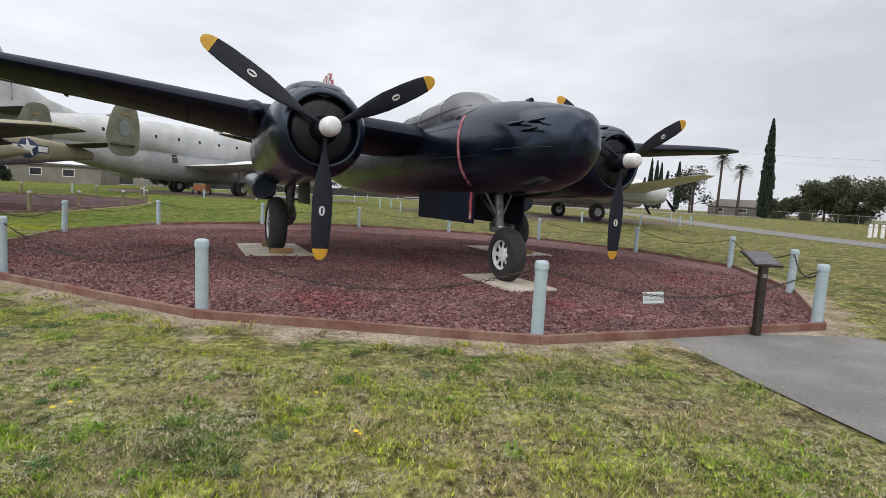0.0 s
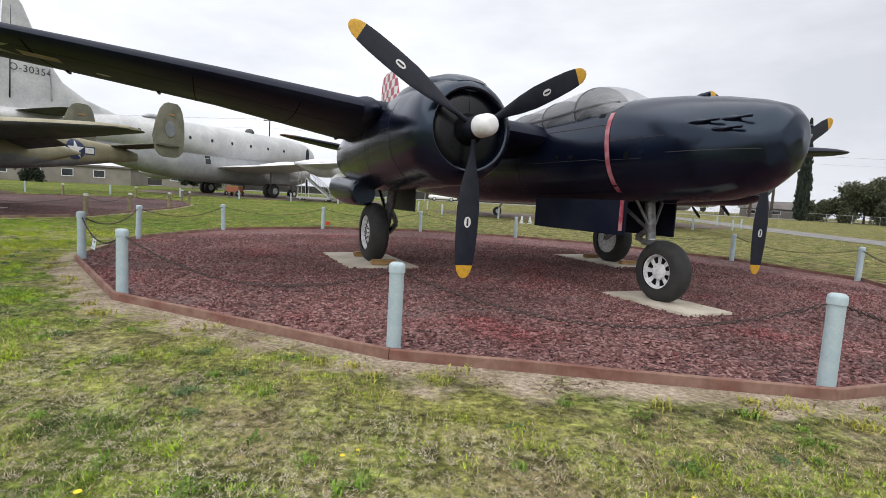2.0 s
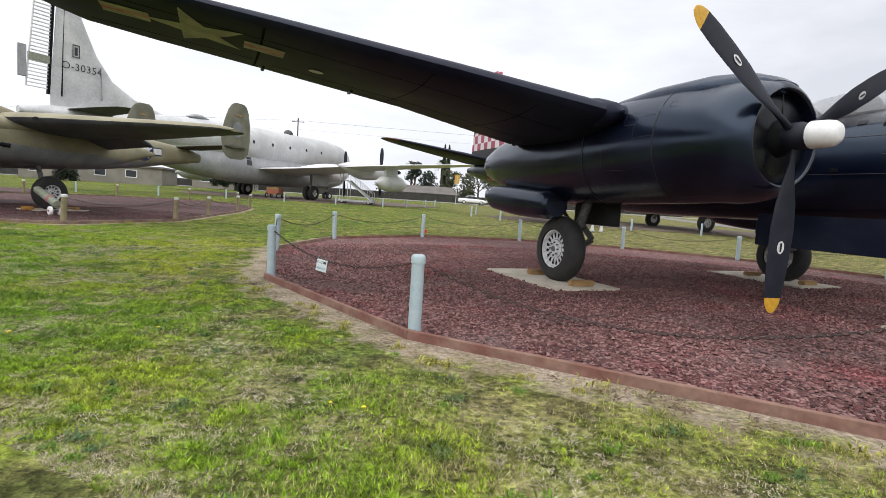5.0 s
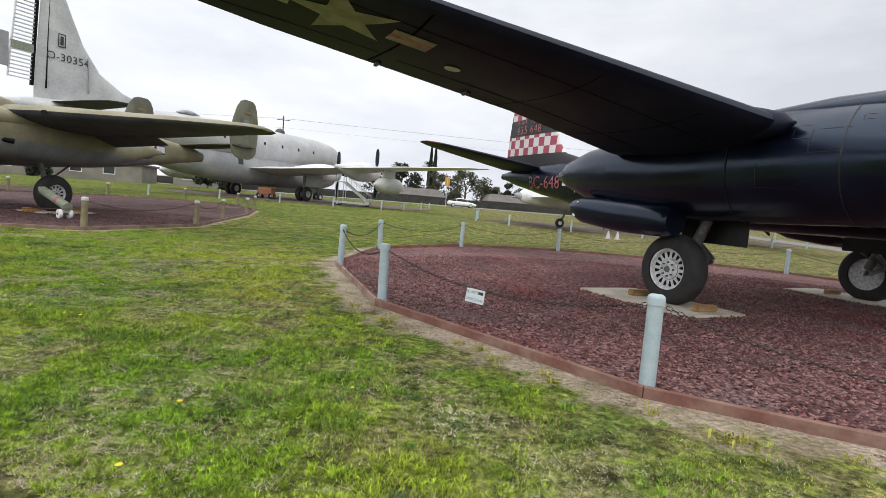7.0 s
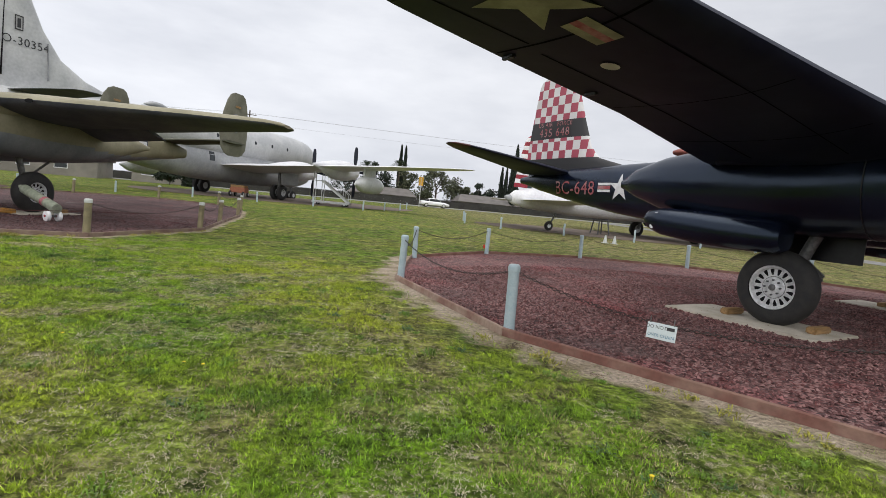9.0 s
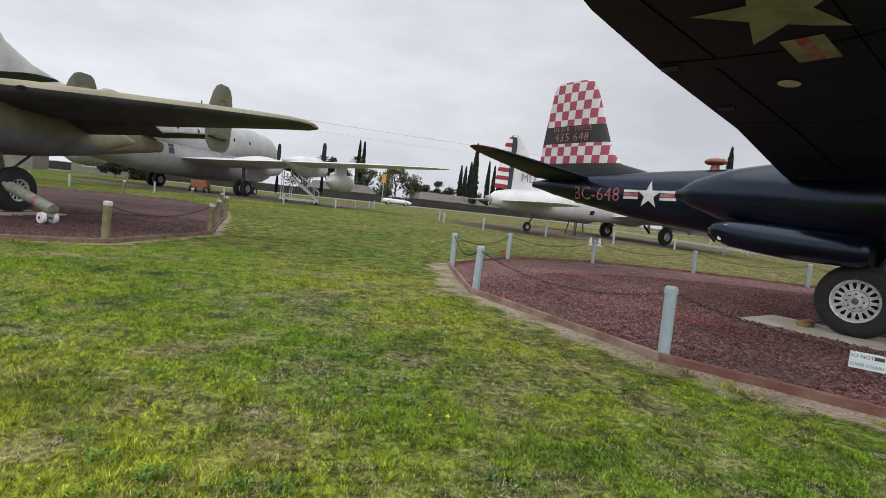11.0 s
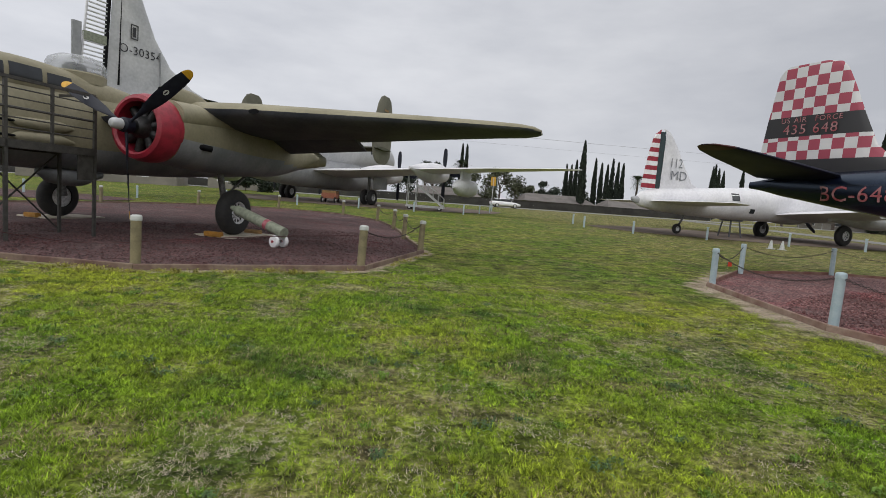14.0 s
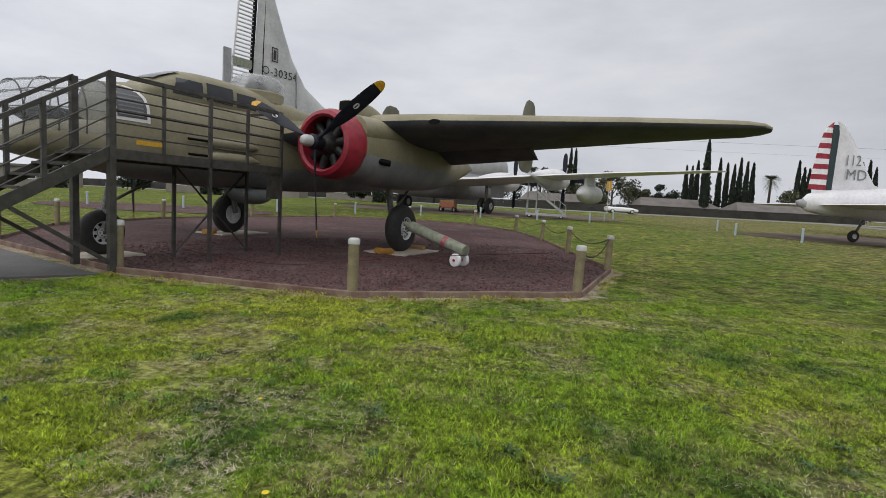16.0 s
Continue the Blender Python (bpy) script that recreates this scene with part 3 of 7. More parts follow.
def propeller(parent, hub, R, angles, spinner, width=0.3, tip=YELLOW, fwd=-1, logo=True, pitch=-14, name="propeller", reach=0.24):
    """Blades in the plane across y; fwd is the way the hub points along y."""
    cx, cy, cz = hub
    bm = bmesh.new()
    k = reach / 0.46
    lathe(bm, [(0.0, 0.001), (0.0, 0.06 * k), (-fwd * 0.02, 0.1 * k), (-fwd * 0.06, 0.13 * k), (-fwd * 0.12, 0.142 * k), (-fwd * (reach - 0.18 * k), 0.147 * k), (-fwd * (reach - 0.16 * k), 0.1 * k)], hub, "y", 24, True)
    prop = part(name, bm, spinner, parent, "propeller with rounded hub dome and yellow blade tips")
    bm = bmesh.new()
    lathe(bm, [(-fwd * (reach - 0.17 * k), 0.11 * k), (-fwd * (reach - 0.08), 0.15), (-fwd * (reach + 0.1), 0.15), (-fwd * (reach + 0.16), 0.08)], hub, "y", 18, True)
    part("hub_barrel", bm, BLADE, prop, "dark blade root barrel")
    for ang in angles:
        d = Vector((math.cos(radians(ang)), 0, math.sin(radians(ang))))
        q = Vector((-d.z, 0, d.x))
        ax = Vector((0, 1, 0))
        base = Vector((cx, cy - fwd * reach, cz))
        shape = [(0.06, 0.2, 0.16, 40), (0.16, 0.24, 0.12, 38), (0.25, 0.45, 0.09, 36), (0.38, 0.8, 0.06, 32), (0.52, 1.0, 0.045, 28), (0.68, 1.0, 0.035, 25), (0.82, 0.93, 0.028, 22), (0.91, 0.8, 0.024, 20)]
        last = [(0.91, 0.8, 0.024, 20), (0.95, 0.68, 0.02, 20), (0.98, 0.46, 0.016, 20), (0.995, 0.2, 0.01, 20)]

        def rings(rows):
            out = []
            for f, w, th, tw in rows:
                a = q * math.cos(radians(tw + pitch)) - ax * math.sin(radians(tw + pitch))
                b = d.cross(a)
                hw, ht = w * width / 2, max(th * width * 0.9, 0.006)
                out.append([base + d * (f * R) + a * (hw * math.cos(2 * math.pi * i / 14)) + b * (ht * math.sin(2 * math.pi * i / 14)) for i in range(14)])
            return out
        blade = part("blade", skin(bmesh.new(), rings(shape)), BLADE, prop, "dark navy propeller blade")
        part("blade_tip", skin(bmesh.new(), rings(last)), tip, blade, "yellow painted tip")
        if logo:
            a = q * math.cos(radians(27 + pitch)) - ax * math.sin(radians(27 + pitch))
            b = d.cross(a)
            b = b if b.y * fwd > 0 else -b
            c = base + d * (0.62 * R) + b * 0.016
            part("blade_decal", flat_shape([(x * 1.0, y * 1.6) for x, y in disc(0.045)], lambda x, y: c + a * x + d * y, 0), INSIG_W, blade, "small pale oval maker mark")
            part("blade_mark", flat_shape(bar(-0.012, -0.05, 0.012, 0.05), lambda x, y: c + b * 0.004 + a * x + d * y, 0), BLADE, blade)
    return prop


def ground_z(x, y):
    q = y + 0.25 * x - 18
    return 0.0155 * (q if q > 8 else (q + 8) ** 2 / 32 if q > -8 else 0.0)


def inside(poly, x, y):
    c = False
    for (x0, y0), (x1, y1) in zip(poly, poly[1:] + poly[:1]):
        if (y0 > y) != (y1 > y) and x < (x1 - x0) * (y - y0) / (y1 - y0) + x0:
            c = not c
    return c


# ---------------------------------------------------------------- ground
BED_A = [(6.38, 2.95), (10.25, 4.2), (11.95, 7.0), (13.2, 10.9), (12.1, 14.2), (9.6, 17.1), (6.3, 18.6), (2.65, 19.1), (-0.9, 17.9), (-3.35, 15.05), (-3.82, 11.32), (-2.7, 7.74), (-0.36, 5.0), (2.94, 3.37)]
BED_B = [(-13.6, 12.5), (-10.33, 14.0), (-9.22, 17.75), (-9.75, 21.3), (-10.3, 25.6), (-11.3, 29.8), (-13.5, 33.4), (-17.5, 35.0), (-21.5, 33.5), (-24.3, 29.5), (-25.6, 24.8), (-25.2, 19.5), (-22.4, 15.2), (-17.6, 12.95)]


def ground_sheet():
    xs = [-1500, -700, -350, -180, -110] + list(range(-80, 121, 5)) + [150, 220, 400, 750, 1500]
    ys = [-1500, -600, -250, -120, -60] + list(range(-40, 151, 5)) + [180, 260, 420, 800, 1500]
    verts = [(x, y, min(ground_z(min(max(x, -80), 120), y), 2.2)) for y in ys for x in xs]
    k = len(xs)
    faces = [(j * k + i, j * k + i + 1, (j + 1) * k + i + 1, (j + 1) * k + i) for j in range(len(ys) - 1) for i in range(k - 1)]
    ob = raw("ground", verts, faces, LAWN, smooth=True)
    tagged(ob, "patchy green and straw-coloured mown lawn", "lawn", kind="structure")


def ribbon(name, pts, width, z, mat, label, category):
    pts = [Vector((*p, 0)) for p in pts]
    verts, faces = [], []
    fine = [Vector((*r[1:], 0)) for r in smooth_rows([(i, p.x, p.y) for i, p in enumerate(pts)], 8)]
    for i, p in enumerate(fine):
        d = (fine[min(i + 1, len(fine) - 1)] - fine[max(i - 1, 0)]).normalized()
        s = Vector((d.y, -d.x, 0))
        for q in (-1, 1):
            e = p + s * (width / 2 * q)
            verts.append((e.x, e.y, ground_z(e.x, e.y) + z))
        if i:
            faces.append((2 * i - 2, 2 * i - 1, 2 * i + 1, 2 * i))
    return tagged(raw(name, verts, faces, mat, smooth=True), label, category, kind="structure")


def shrink(poly, d):
    """The outline moved inward by d (outward: minus)."""
    out = []
    n = len(poly)
    for i in range(n):
        p0, p1, p2 = Vector(poly[i - 1]), Vector(poly[i]), Vector(poly[(i + 1) % n])
        a, b = (p1 - p0).normalized(), (p2 - p1).normalized()
        na, nb = Vector((-a.y, a.x)), Vector((-b.y, b.x))
        m = (na + nb).normalized()
        out.append(tuple(p1 + m * (d / max(0.4, m.dot(na)))))
    return out


def gravel_bed(name, poly, mat, label, mound):
    inner = shrink(poly, 0.03)
    cx, cy = sum(p[0] for p in inner) / len(inner), sum(p[1] for p in inner) / len(inner)
    rings, k = 14, len(inner) * 8
    verts, faces = [], []
    rng = random.Random(4)
    edge = []
    for i, p in enumerate(inner):
        q = inner[(i + 1) % len(inner)]
        edge += [(p[0] + (q[0] - p[0]) * j / 8, p[1] + (q[1] - p[1]) * j / 8) for j in range(8)]
    for r in range(rings):
        f = 1 - r / rings
        for x, y in edge:
            px, py = cx + (x - cx) * f, cy + (y - cy) * f
            z = ground_z(px, py) + 0.03 + mound * (1 - f * f) + 0.012 * noise.noise((px * 1.7, py * 1.7, 0))
            verts.append((px, py, z))
    verts.append((cx, cy, ground_z(cx, cy) + 0.03 + mound))
    for r in range(rings - 1):
        for i in range(k):
            faces.append((r * k + i, r * k + (i + 1) % k, (r + 1) * k + (i + 1) % k, (r + 1) * k + i))
    for i in range(k):
        faces.append(((rings - 1) * k + i, (rings - 1) * k + (i + 1) % k, len(verts) - 1))
    return tagged(raw(name, verts, faces, mat, smooth=True), label, "gravel bed", kind="structure")


def scatter_stones(name, poly, mat, label, count, centre, reach, z, seed, parent=None):
    """Loose stones, thickest near the walked side."""
    rng = random.Random(seed)
    verts, faces = [], []
    inner = shrink(poly, 0.1)
    base = ((1, 0, 0), (0.2, 0.95, 0), (-0.9, 0.4, 0), (-0.6, -0.8, 0), (0.5, -0.85, 0))
    made = 0
    while made < count:
        a, d = rng.uniform(0, 2 * math.pi), reach * math.sqrt(rng.random())
        x, y = centre[0] + d * math.cos(a), centre[1] + d * math.sin(a)
        if not inside(inner, x, y):
            made += 0.05
            continue
        made += 1
        s, t = rng.uniform(0.012, 0.038), rng.uniform(0, 6.28)
        c, q = math.cos(t) * s, math.sin(t) * s
        n0 = len(verts)
        zz = ground_z(x, y) + z + rng.uniform(-0.004, 0.014)
        for u, v, _ in base:
            u, v = u * rng.uniform(0.7, 1.2), v * rng.uniform(0.7, 1.2)
            verts.append((x + u * c - v * q, y + u * q + v * c, zz + rng.uniform(-0.2, 0.2) * s))
        verts.append((x + rng.uniform(-0.4, 0.4) * s, y + rng.uniform(-0.4, 0.4) * s, zz + s * rng.uniform(0.5, 0.9)))
        for i in range(5):
            faces.append((n0 + i, n0 + (i + 1) % 5, n0 + 5))
    ob = raw(name, verts, faces, mat)
    return tagged(ob, label, "gravel", kind="stuff")


def edging(poly, mat, label, group):
    n = len(poly)
    for i in range(n):
        a, b = Vector((*poly[i], 0)), Vector((*poly[(i + 1) % n], 0))
        a.z, b.z = ground_z(a.x, a.y), ground_z(b.x, b.y)
        mid = (a + b) / 2
        d = (b - a).normalized()
        s = Vector((d.y, -d.x, 0)).normalized()
        ln = (b - a).length
        bm = bmesh.new()
        k = 12
        rings = []
        for j in range(k + 1):
            t = -ln / 2 + 0.004 + (ln - 0.008) * j / k
            wob = 0.008 * noise.noise((t * 1.3, i * 3.1, 0))
            p = d * t
            rings.append([p + s * (0.0 + wob) + Vector((0, 0, -0.03)), p + s * (0.0 + wob) + Vector((0, 0, 0.095 + wob)), p + s * (-0.008 + wob) + Vector((0, 0, 0.105 + wob)), p + s * (-0.034 + wob) + Vector((0, 0, 0.105 + wob)), p + s * (-0.042 + wob) + Vector((0, 0, -0.03))])
        skin(bm, rings)
        bleached = mat is BOARD and mid.x < -3
        ob = part("edging_board", bm, BOARD_PALE if bleached else mat)
        ob.location = mid
        tagged(ob, "sun-bleached pale wooden edging board" if bleached else label, "edging board", group, "structure")


def dirt_strip(poly, name, seed, wide):
    """A verge round a bed, bare beside the boards and turning to turf."""
    n, k = len(poly), 10
    pts = []
    for i in range(n):
        a, b = Vector(poly[i]), Vector(poly[(i + 1) % n])
        prev, nxt = Vector(poly[i - 1]), Vector(poly[(i + 2) % n])
        s = Vector(((b - a).normalized().y, -(b - a).normalized().x))
        s0 = Vector(((a - prev).normalized().y, -(a - prev).normalized().x))
        s1 = Vector(((nxt - b).normalized().y, -(nxt - b).normalized().x))
        for j in range(k):
            t = j / k
            m = ((s0 + s) / 2 * max(0, 1 - 2 * t) + s * (1 - abs(1 - 2 * t)) + (s1 + s) / 2 * max(0, 2 * t - 1)).normalized()
            pts.append((a + (b - a) * t, m))
    steps = (-0.02, 0.15, 0.4, 0.7, 1.0)
    verts, faces, bare = [], [], []
    for p, m in pts:
        for f in steps:
            q = p + m * (f * wide)
            verts.append((q.x, q.y, ground_z(q.x, q.y) + 0.012 - 0.008 * max(f, 0)))
            bare.append(max(0.0, 1.0 - max(f, 0) * 1.05))
    c, r = len(pts), len(steps)
    for i in range(c):
        j = (i + 1) % c
        for q in range(r - 1):
            faces.append((i * r + q, i * r + q + 1, j * r + q + 1, j * r + q))
    ob = raw(name, verts, faces, DIRT, smooth=True)
    ob.data.attributes.new("bare", "FLOAT", "POINT").data.foreach_set("value", bare)
    return tagged(ob, "ragged verge of bare sandy dirt and thin grass along the boards", "dirt", kind="structure")


ground_sheet()
gravel_bed("gravel_bed_1", BED_A, GRAVEL, "bed of dark red lava rock gravel", 0.0)
gravel_bed("gravel_bed_2", BED_B, GRAVEL_B, "bed of dark red-brown lava rock gravel", 0.0)
dirt_strip(BED_A, "dirt_1", 2.0, 1.0)
dirt_strip(BED_B, "dirt_2", 5.0, 0.45)
ribbon("road", [(-160, 84), (-60, 86), (0, 88), (60, 89), (130, 91), (300, 93)], 7, 0.03, ROAD, "grey asphalt road beyond the lawn", "road")
ribbon("path_1", [(9.2, 3.83), (9.25, 3.0), (9.42, 1.5), (9.85, -1.5), (10.1, -9)], 2.7, 0.012, ASPHALT, "grey asphalt footpath ending at the plaque", "path")
ribbon("path_2", [(36, -6), (32.5, 6), (30.2, 16), (29.2, 26), (29.2, 36), (30.5, 50), (33, 85)], 4.2, 0.02, ASPHALT, "grey asphalt footpath winding across the lawn", "path")
edging(BED_A, BOARD, "reddish brown weathered wooden edging board", "edging of the black bomber's bed")
edging(BED_B, BOARD_GREY, "weathered grey-brown wooden edging board", "edging of the olive bomber's bed")


def barrier_post(m, body, capm, label, group, h, r):
    ob = thing("barrier_post", m, label, "post", group)
    bm = bmesh.new()
    lathe(bm, [(-0.05, r), (h * 0.5, r * 0.99), (h - 0.07, r * 0.98), (h - 0.068, r * 0.9), (h - 0.05, r * 0.9)], (0, 0, 0), "z", 20, True)
    part("shaft", bm, body, ob)
    bm = bmesh.new()
    lathe(bm, [(h - 0.085, r * 1.02), (h - 0.083, r * 1.1), (h - 0.03, r * 1.1), (h - 0.012, r * 1.0), (h, r * 0.75), (h + 0.004, 0.005)], (0, 0, 0), "z", 20, True)
    part("cap", bm, capm, ob, "rounded cap")
    return ob


def post_spots(poly, d):
    return [Vector((x, y, ground_z(x, y) + 0.03)) for x, y in shrink(poly, d)]


def chain(a, b, sag, seed):
    """A hanging chain of oval links between two post heads."""
    a, b = Vector(a), Vector(b)
    ln = (b - a).length
    count = int(ln / 0.042)
    pts = [a + (b - a) * (i / count) - Vector((0, 0, sag * 4 * (i / count) * (1 - i / count))) for i in range(count + 1)]
    bm = bmesh.new()
    for i in range(count):
        p, d = (pts[i] + pts[i + 1]) / 2, (pts[i + 1] - pts[i]).normalized()
        s = d.cross(Vector((0, 0, 1))).normalized()
        t = s.cross(d)
        s = s if i % 2 else t
        w = d.cross(s)
        rings = []
        for j in range(8):
            an = 2 * math.pi * j / 8
            c = p + d * (0.027 * math.cos(an)) + s * (0.013 * math.sin(an))
            o = (d * math.cos(an) + s * math.sin(an)).normalized()
            rings.append([bm.verts.new(c + o * 0.0048 * math.cos(x) + w * 0.0048 * math.sin(x)) for x in (0, 2.09, 4.19)])
        for j in range(8):
            r0, r1 = rings[j], rings[(j + 1) % 8]
            for x in range(3):
                bm.faces.new((r0[x], r0[(x + 1) % 3], r1[(x + 1) % 3], r1[x]))
    ob = part("chain", bm, CHAIN, smooth=False)
    return ob


POSTS_A = post_spots(BED_A, 0.1)
first = barrier_post(pose(*POSTS_A[0]), POST_BLUE, POST_BLUE, "pale blue painted barrier post with a rounded cap", "posts round the black bomber", 0.79, 0.063)
lean_rng = random.Random(12)
for p in POSTS_A[1:]:
    copy_thing(first, pose(p.x, p.y, p.z, lean_rng.uniform(-1.2, 1.2), lean_rng.uniform(-1.2, 1.2), lean_rng.uniform(0, 360)))
for i, p in enumerate(POSTS_A):
    q = POSTS_A[(i + 1) % len(POSTS_A)]
    d = (q - p).normalized() * 0.075
    up = Vector((0, 0, 0.7))
    tagged(chain(p + d + up, q - d + up, 0.3 if i in (0, 12, 13) else 0.22, i), "dark steel chain hanging slack between barrier posts", "chain", "chains round the black bomber")

POSTS_B = post_spots(BED_B, 0.1)
firstb = barrier_post(pose(*POSTS_B[0]), POST_TAN, CAP, "weathered tan wooden barrier post with a pale cap", "posts round the olive bomber", 0.8, 0.075)
for p in POSTS_B[1:]:
    copy_thing(firstb, pose(p.x, p.y, p.z, lean_rng.uniform(-1.5, 1.5), 2.0 + lean_rng.uniform(-1.5, 1.5), lean_rng.uniform(0, 30)))
for i in (1, 2, 3, 4, 5):
    p, q = POSTS_B[i], POSTS_B[i + 1]
    d = (q - p).normalized() * 0.075
    up = Vector((0, 0, 0.7))
    tagged(chain(p + d + up, q - d + up, 0.22, i), "rusty dark chain hanging between wooden posts", "chain", "chains round the olive bomber")


def pad(x, y, wx, wy, turn, h=0.065):
    bm = block(bmesh.new(), (-wx / 2, -wy / 2, -0.1), (wx / 2, wy / 2, h), 0.01)
    ob = part("concrete_pad", bm, CONCRETE)
    ob.matrix_basis = pose(x, y, ground_z(x, y), 0, 0, turn)
    return tagged(ob, "flat square concrete pad under a landing wheel", "concrete pad", "concrete pads")


# ---------------------------------------------------------------- black attack bomber
A_T, A_TURN = (6.515, 6.905, 0.0), 23.8
A_M = pose(*A_T, 0, 0, A_TURN)


def a_world(u, a, z=0.0):
    return A_M @ Vector((u, a, z))


for u, a, w, l in ((-3.1, 4.4, 1.35, 2.3), (3.1, 4.4, 1.35, 2.3), (0.0, -0.34, 0.85, 1.6)):
    p = a_world(u, a)
    pad(p.x, p.y, w, l, A_TURN)

A_BODY = [(-2.03, 2.36, 2.26, 0.03), (-1.98, 2.55, 2.05, 0.24), (-1.85, 2.68, 1.86, 0.42), (-1.6, 2.77, 1.68, 0.55), (-1.2, 2.86, 1.57, 0.64), (-0.6, 2.96, 1.52, 0.69), (0.2, 3.04, 1.47, 0.71), (1.5, 3.06, 1.41, 0.72), (3.5, 3.1, 1.38, 0.72), (5.5, 3.14, 1.38, 0.7), (8, 3.1, 1.47, 0.61), (10, 3.02, 1.64, 0.51), (12, 2.93, 1.95, 0.38), (13.5, 2.83, 2.24, 0.24), (14.5, 2.66, 2.46, 0.07)]
A_WING = [(0.6, 1.9, 5.5, 2.55, 0.62, 2.4), (2.2, 2.05, 5.4, 2.66, 0.58, 2.42), (3.7, 2.3, 5.25, 2.73, 0.48, 2.52), (6.0, 2.55, 5.02, 2.98, 0.38, 2.87), (8.2, 2.68, 4.9, 3.17, 0.29, 3.12), (9.6, 2.77, 4.7, 3.29, 0.21, 3.24), (10.3, 2.92, 4.5, 3.33, 0.16, 3.29), (10.62, 3.12, 4.2, 3.35, 0.1, 3.33), (10.78, 3.35, 3.85, 3.36, 0.05, 3.35)]
bomber = thing("attack_bomber", A_M, "glossy black twin-engine attack bomber with checkered tail", "aircraft")
fus = part("fuselage", hull(A_BODY, 2.35, steps=5), BLACK, bomber, "glossy black rounded fuselage with solid gun nose")

# canopy: hazed panes with frame strips
A_CAN = [(0.15, 2.98, 2.5, 0.46), (0.45, 3.13, 2.5, 0.54), (0.82, 3.31, 2.5, 0.59), (1.25, 3.38, 2.5, 0.63), (2.0, 3.28, 2.5, 0.66), (3.0, 3.16, 2.5, 0.7), (4.0, 3.06, 2.5, 0.7)]
can = part("canopy", hull(A_CAN, 2.0, k=28), HAZY, bomber, "hazed grey canopy glazing")
for s in (-1, 1):
    bm = bmesh.new()
    sill = [hull_side(A_CAN, y, z, s, 2.0, 0.006) for y, z in ((0.42, 2.98), (0.8, 2.96), (1.3, 2.92), (1.9, 2.88), (2.6, 2.84), (3.4, 2.8))]
    for a, b in zip(sill, sill[1:]):
        beam(bm, a, b, 0.02, 0.03)
    part("canopy_sill", bm, FRAME, can)
part("head_rest", block(bmesh.new(), (-0.2, 2.05, 2.6), (0.2, 2.2, 3.12), 0.06), DARK, can, "dark seat back inside the canopy")
for y in (1.25, 2.1, 3.0):
    r = [r for r in smooth_rows(A_CAN, 4)]
    top, w = (float(np.interp(y, [q[0] for q in r], [q[i] for q in r])) for i in (1, 3))
    bm = bmesh.new()
    c = (top + 2.5) / 2
    skin(bm, [oval(y - 0.016, 0, c, w + 0.008, top - c + 0.01, c - 2.5, 2.0, 28), oval(y + 0.016, 0, c, w + 0.008, top - c + 0.01, c - 2.5, 2.0, 28)])
    part("canopy_frame", bm, FRAME, can)

# nose guns, blister details and panel lines
for side in (-1, 1):
    for y, z in ((-1.2, 2.49), (-1.55, 2.5), (-1.48, 2.38)):
        p = hull_side(A_BODY, y, z, side, 2.35, 0.012)
        m = p + Vector((side * 0.012, 0, 0.0))
        bm = rod(bmesh.new(), m + Vector((-side * 0.012, 0.12, 0)), m + Vector((side * 0.02, -0.24, 0.0)), 0.015, 12)
        lathe(bm, [(-0.25, 0.008), (-0.245, 0.019), (-0.16, 0.019), (-0.15, 0.015)], m + Vector((side * 0.014, 0, 0)), "y", 12)
        part("gun_barrel", bm, BLACK, fus, "short black gun barrel")
        bm = bmesh.new()
        lathe(bm, [(-0.09, 0.016), (-0.02, 0.03), (0.08, 0.034), (0.26, 0.004)], p, "y", 14)
        part("gun_fairing", bm, BLACK, fus)
bm = bmesh.new()
lathe(bm, [(-0.06, 0.02), (-0.055, 0.045), (0.05, 0.04), (0.2, 0.005)], (-0.1, -0.78, 2.93), "y", 12)
part("nose_scoop", bm, BLACK, fus)


def body_band(y0, y1, z0, z1, side, rows, n, lift, mat, name, parent, label="", steps=10, rake=0.0):
    """A strip round the hull's side between two heights."""
    bm = bmesh.new()
    last = None
    for i in range(steps + 1):
        z = z0 + (z1 - z0) * i / steps
        pr = [bm.verts.new(hull_side(rows, y + rake * (i / steps - 0.5), z, side, n, lift)) for y in (y0, y1)]
        if last:
            bm.faces.new((last[0], last[1], pr[1], pr[0]))
        last = pr
    return part(name, bm, mat, parent, label)


body_band(0.26, 0.35, 1.5, 2.8, -1, A_BODY, 2.35, 0.006, RED_STRIPE, "warning_stripe", fus, "faded red propeller warning stripe", rake=0.2)
body_band(0.26, 0.35, 1.5, 2.8, 1, A_BODY, 2.35, 0.006, RED_STRIPE, "warning_stripe", fus, "faded red propeller warning stripe", rake=0.2)
for y0, y1, z in ((-1.85, -0.75, 2.14), (-0.7, 0.6, 2.36), (-0.35, 0.5, 2.08), (0.4, 2.6, 2.62), (0.5, 2.4, 2.1), (2.6, 6.5, 2.5), (2.8, 7.0, 2.0), (8.0, 13.0, 2.55)):
    for s in (-1, 1):
        bm = bmesh.new()
        last = None
        for i in range(11):
            y = y0 + (y1 - y0) * i / 10
            pr = [bm.verts.new(hull_side(A_BODY, y, z + q, s, 2.35, 0.004)) for q in (-0.005, 0.005)]
            if last:
                bm.faces.new((*last, pr[1], pr[0]))
            last = pr
        part("panel_seam", bm, CHIPPED, fus)
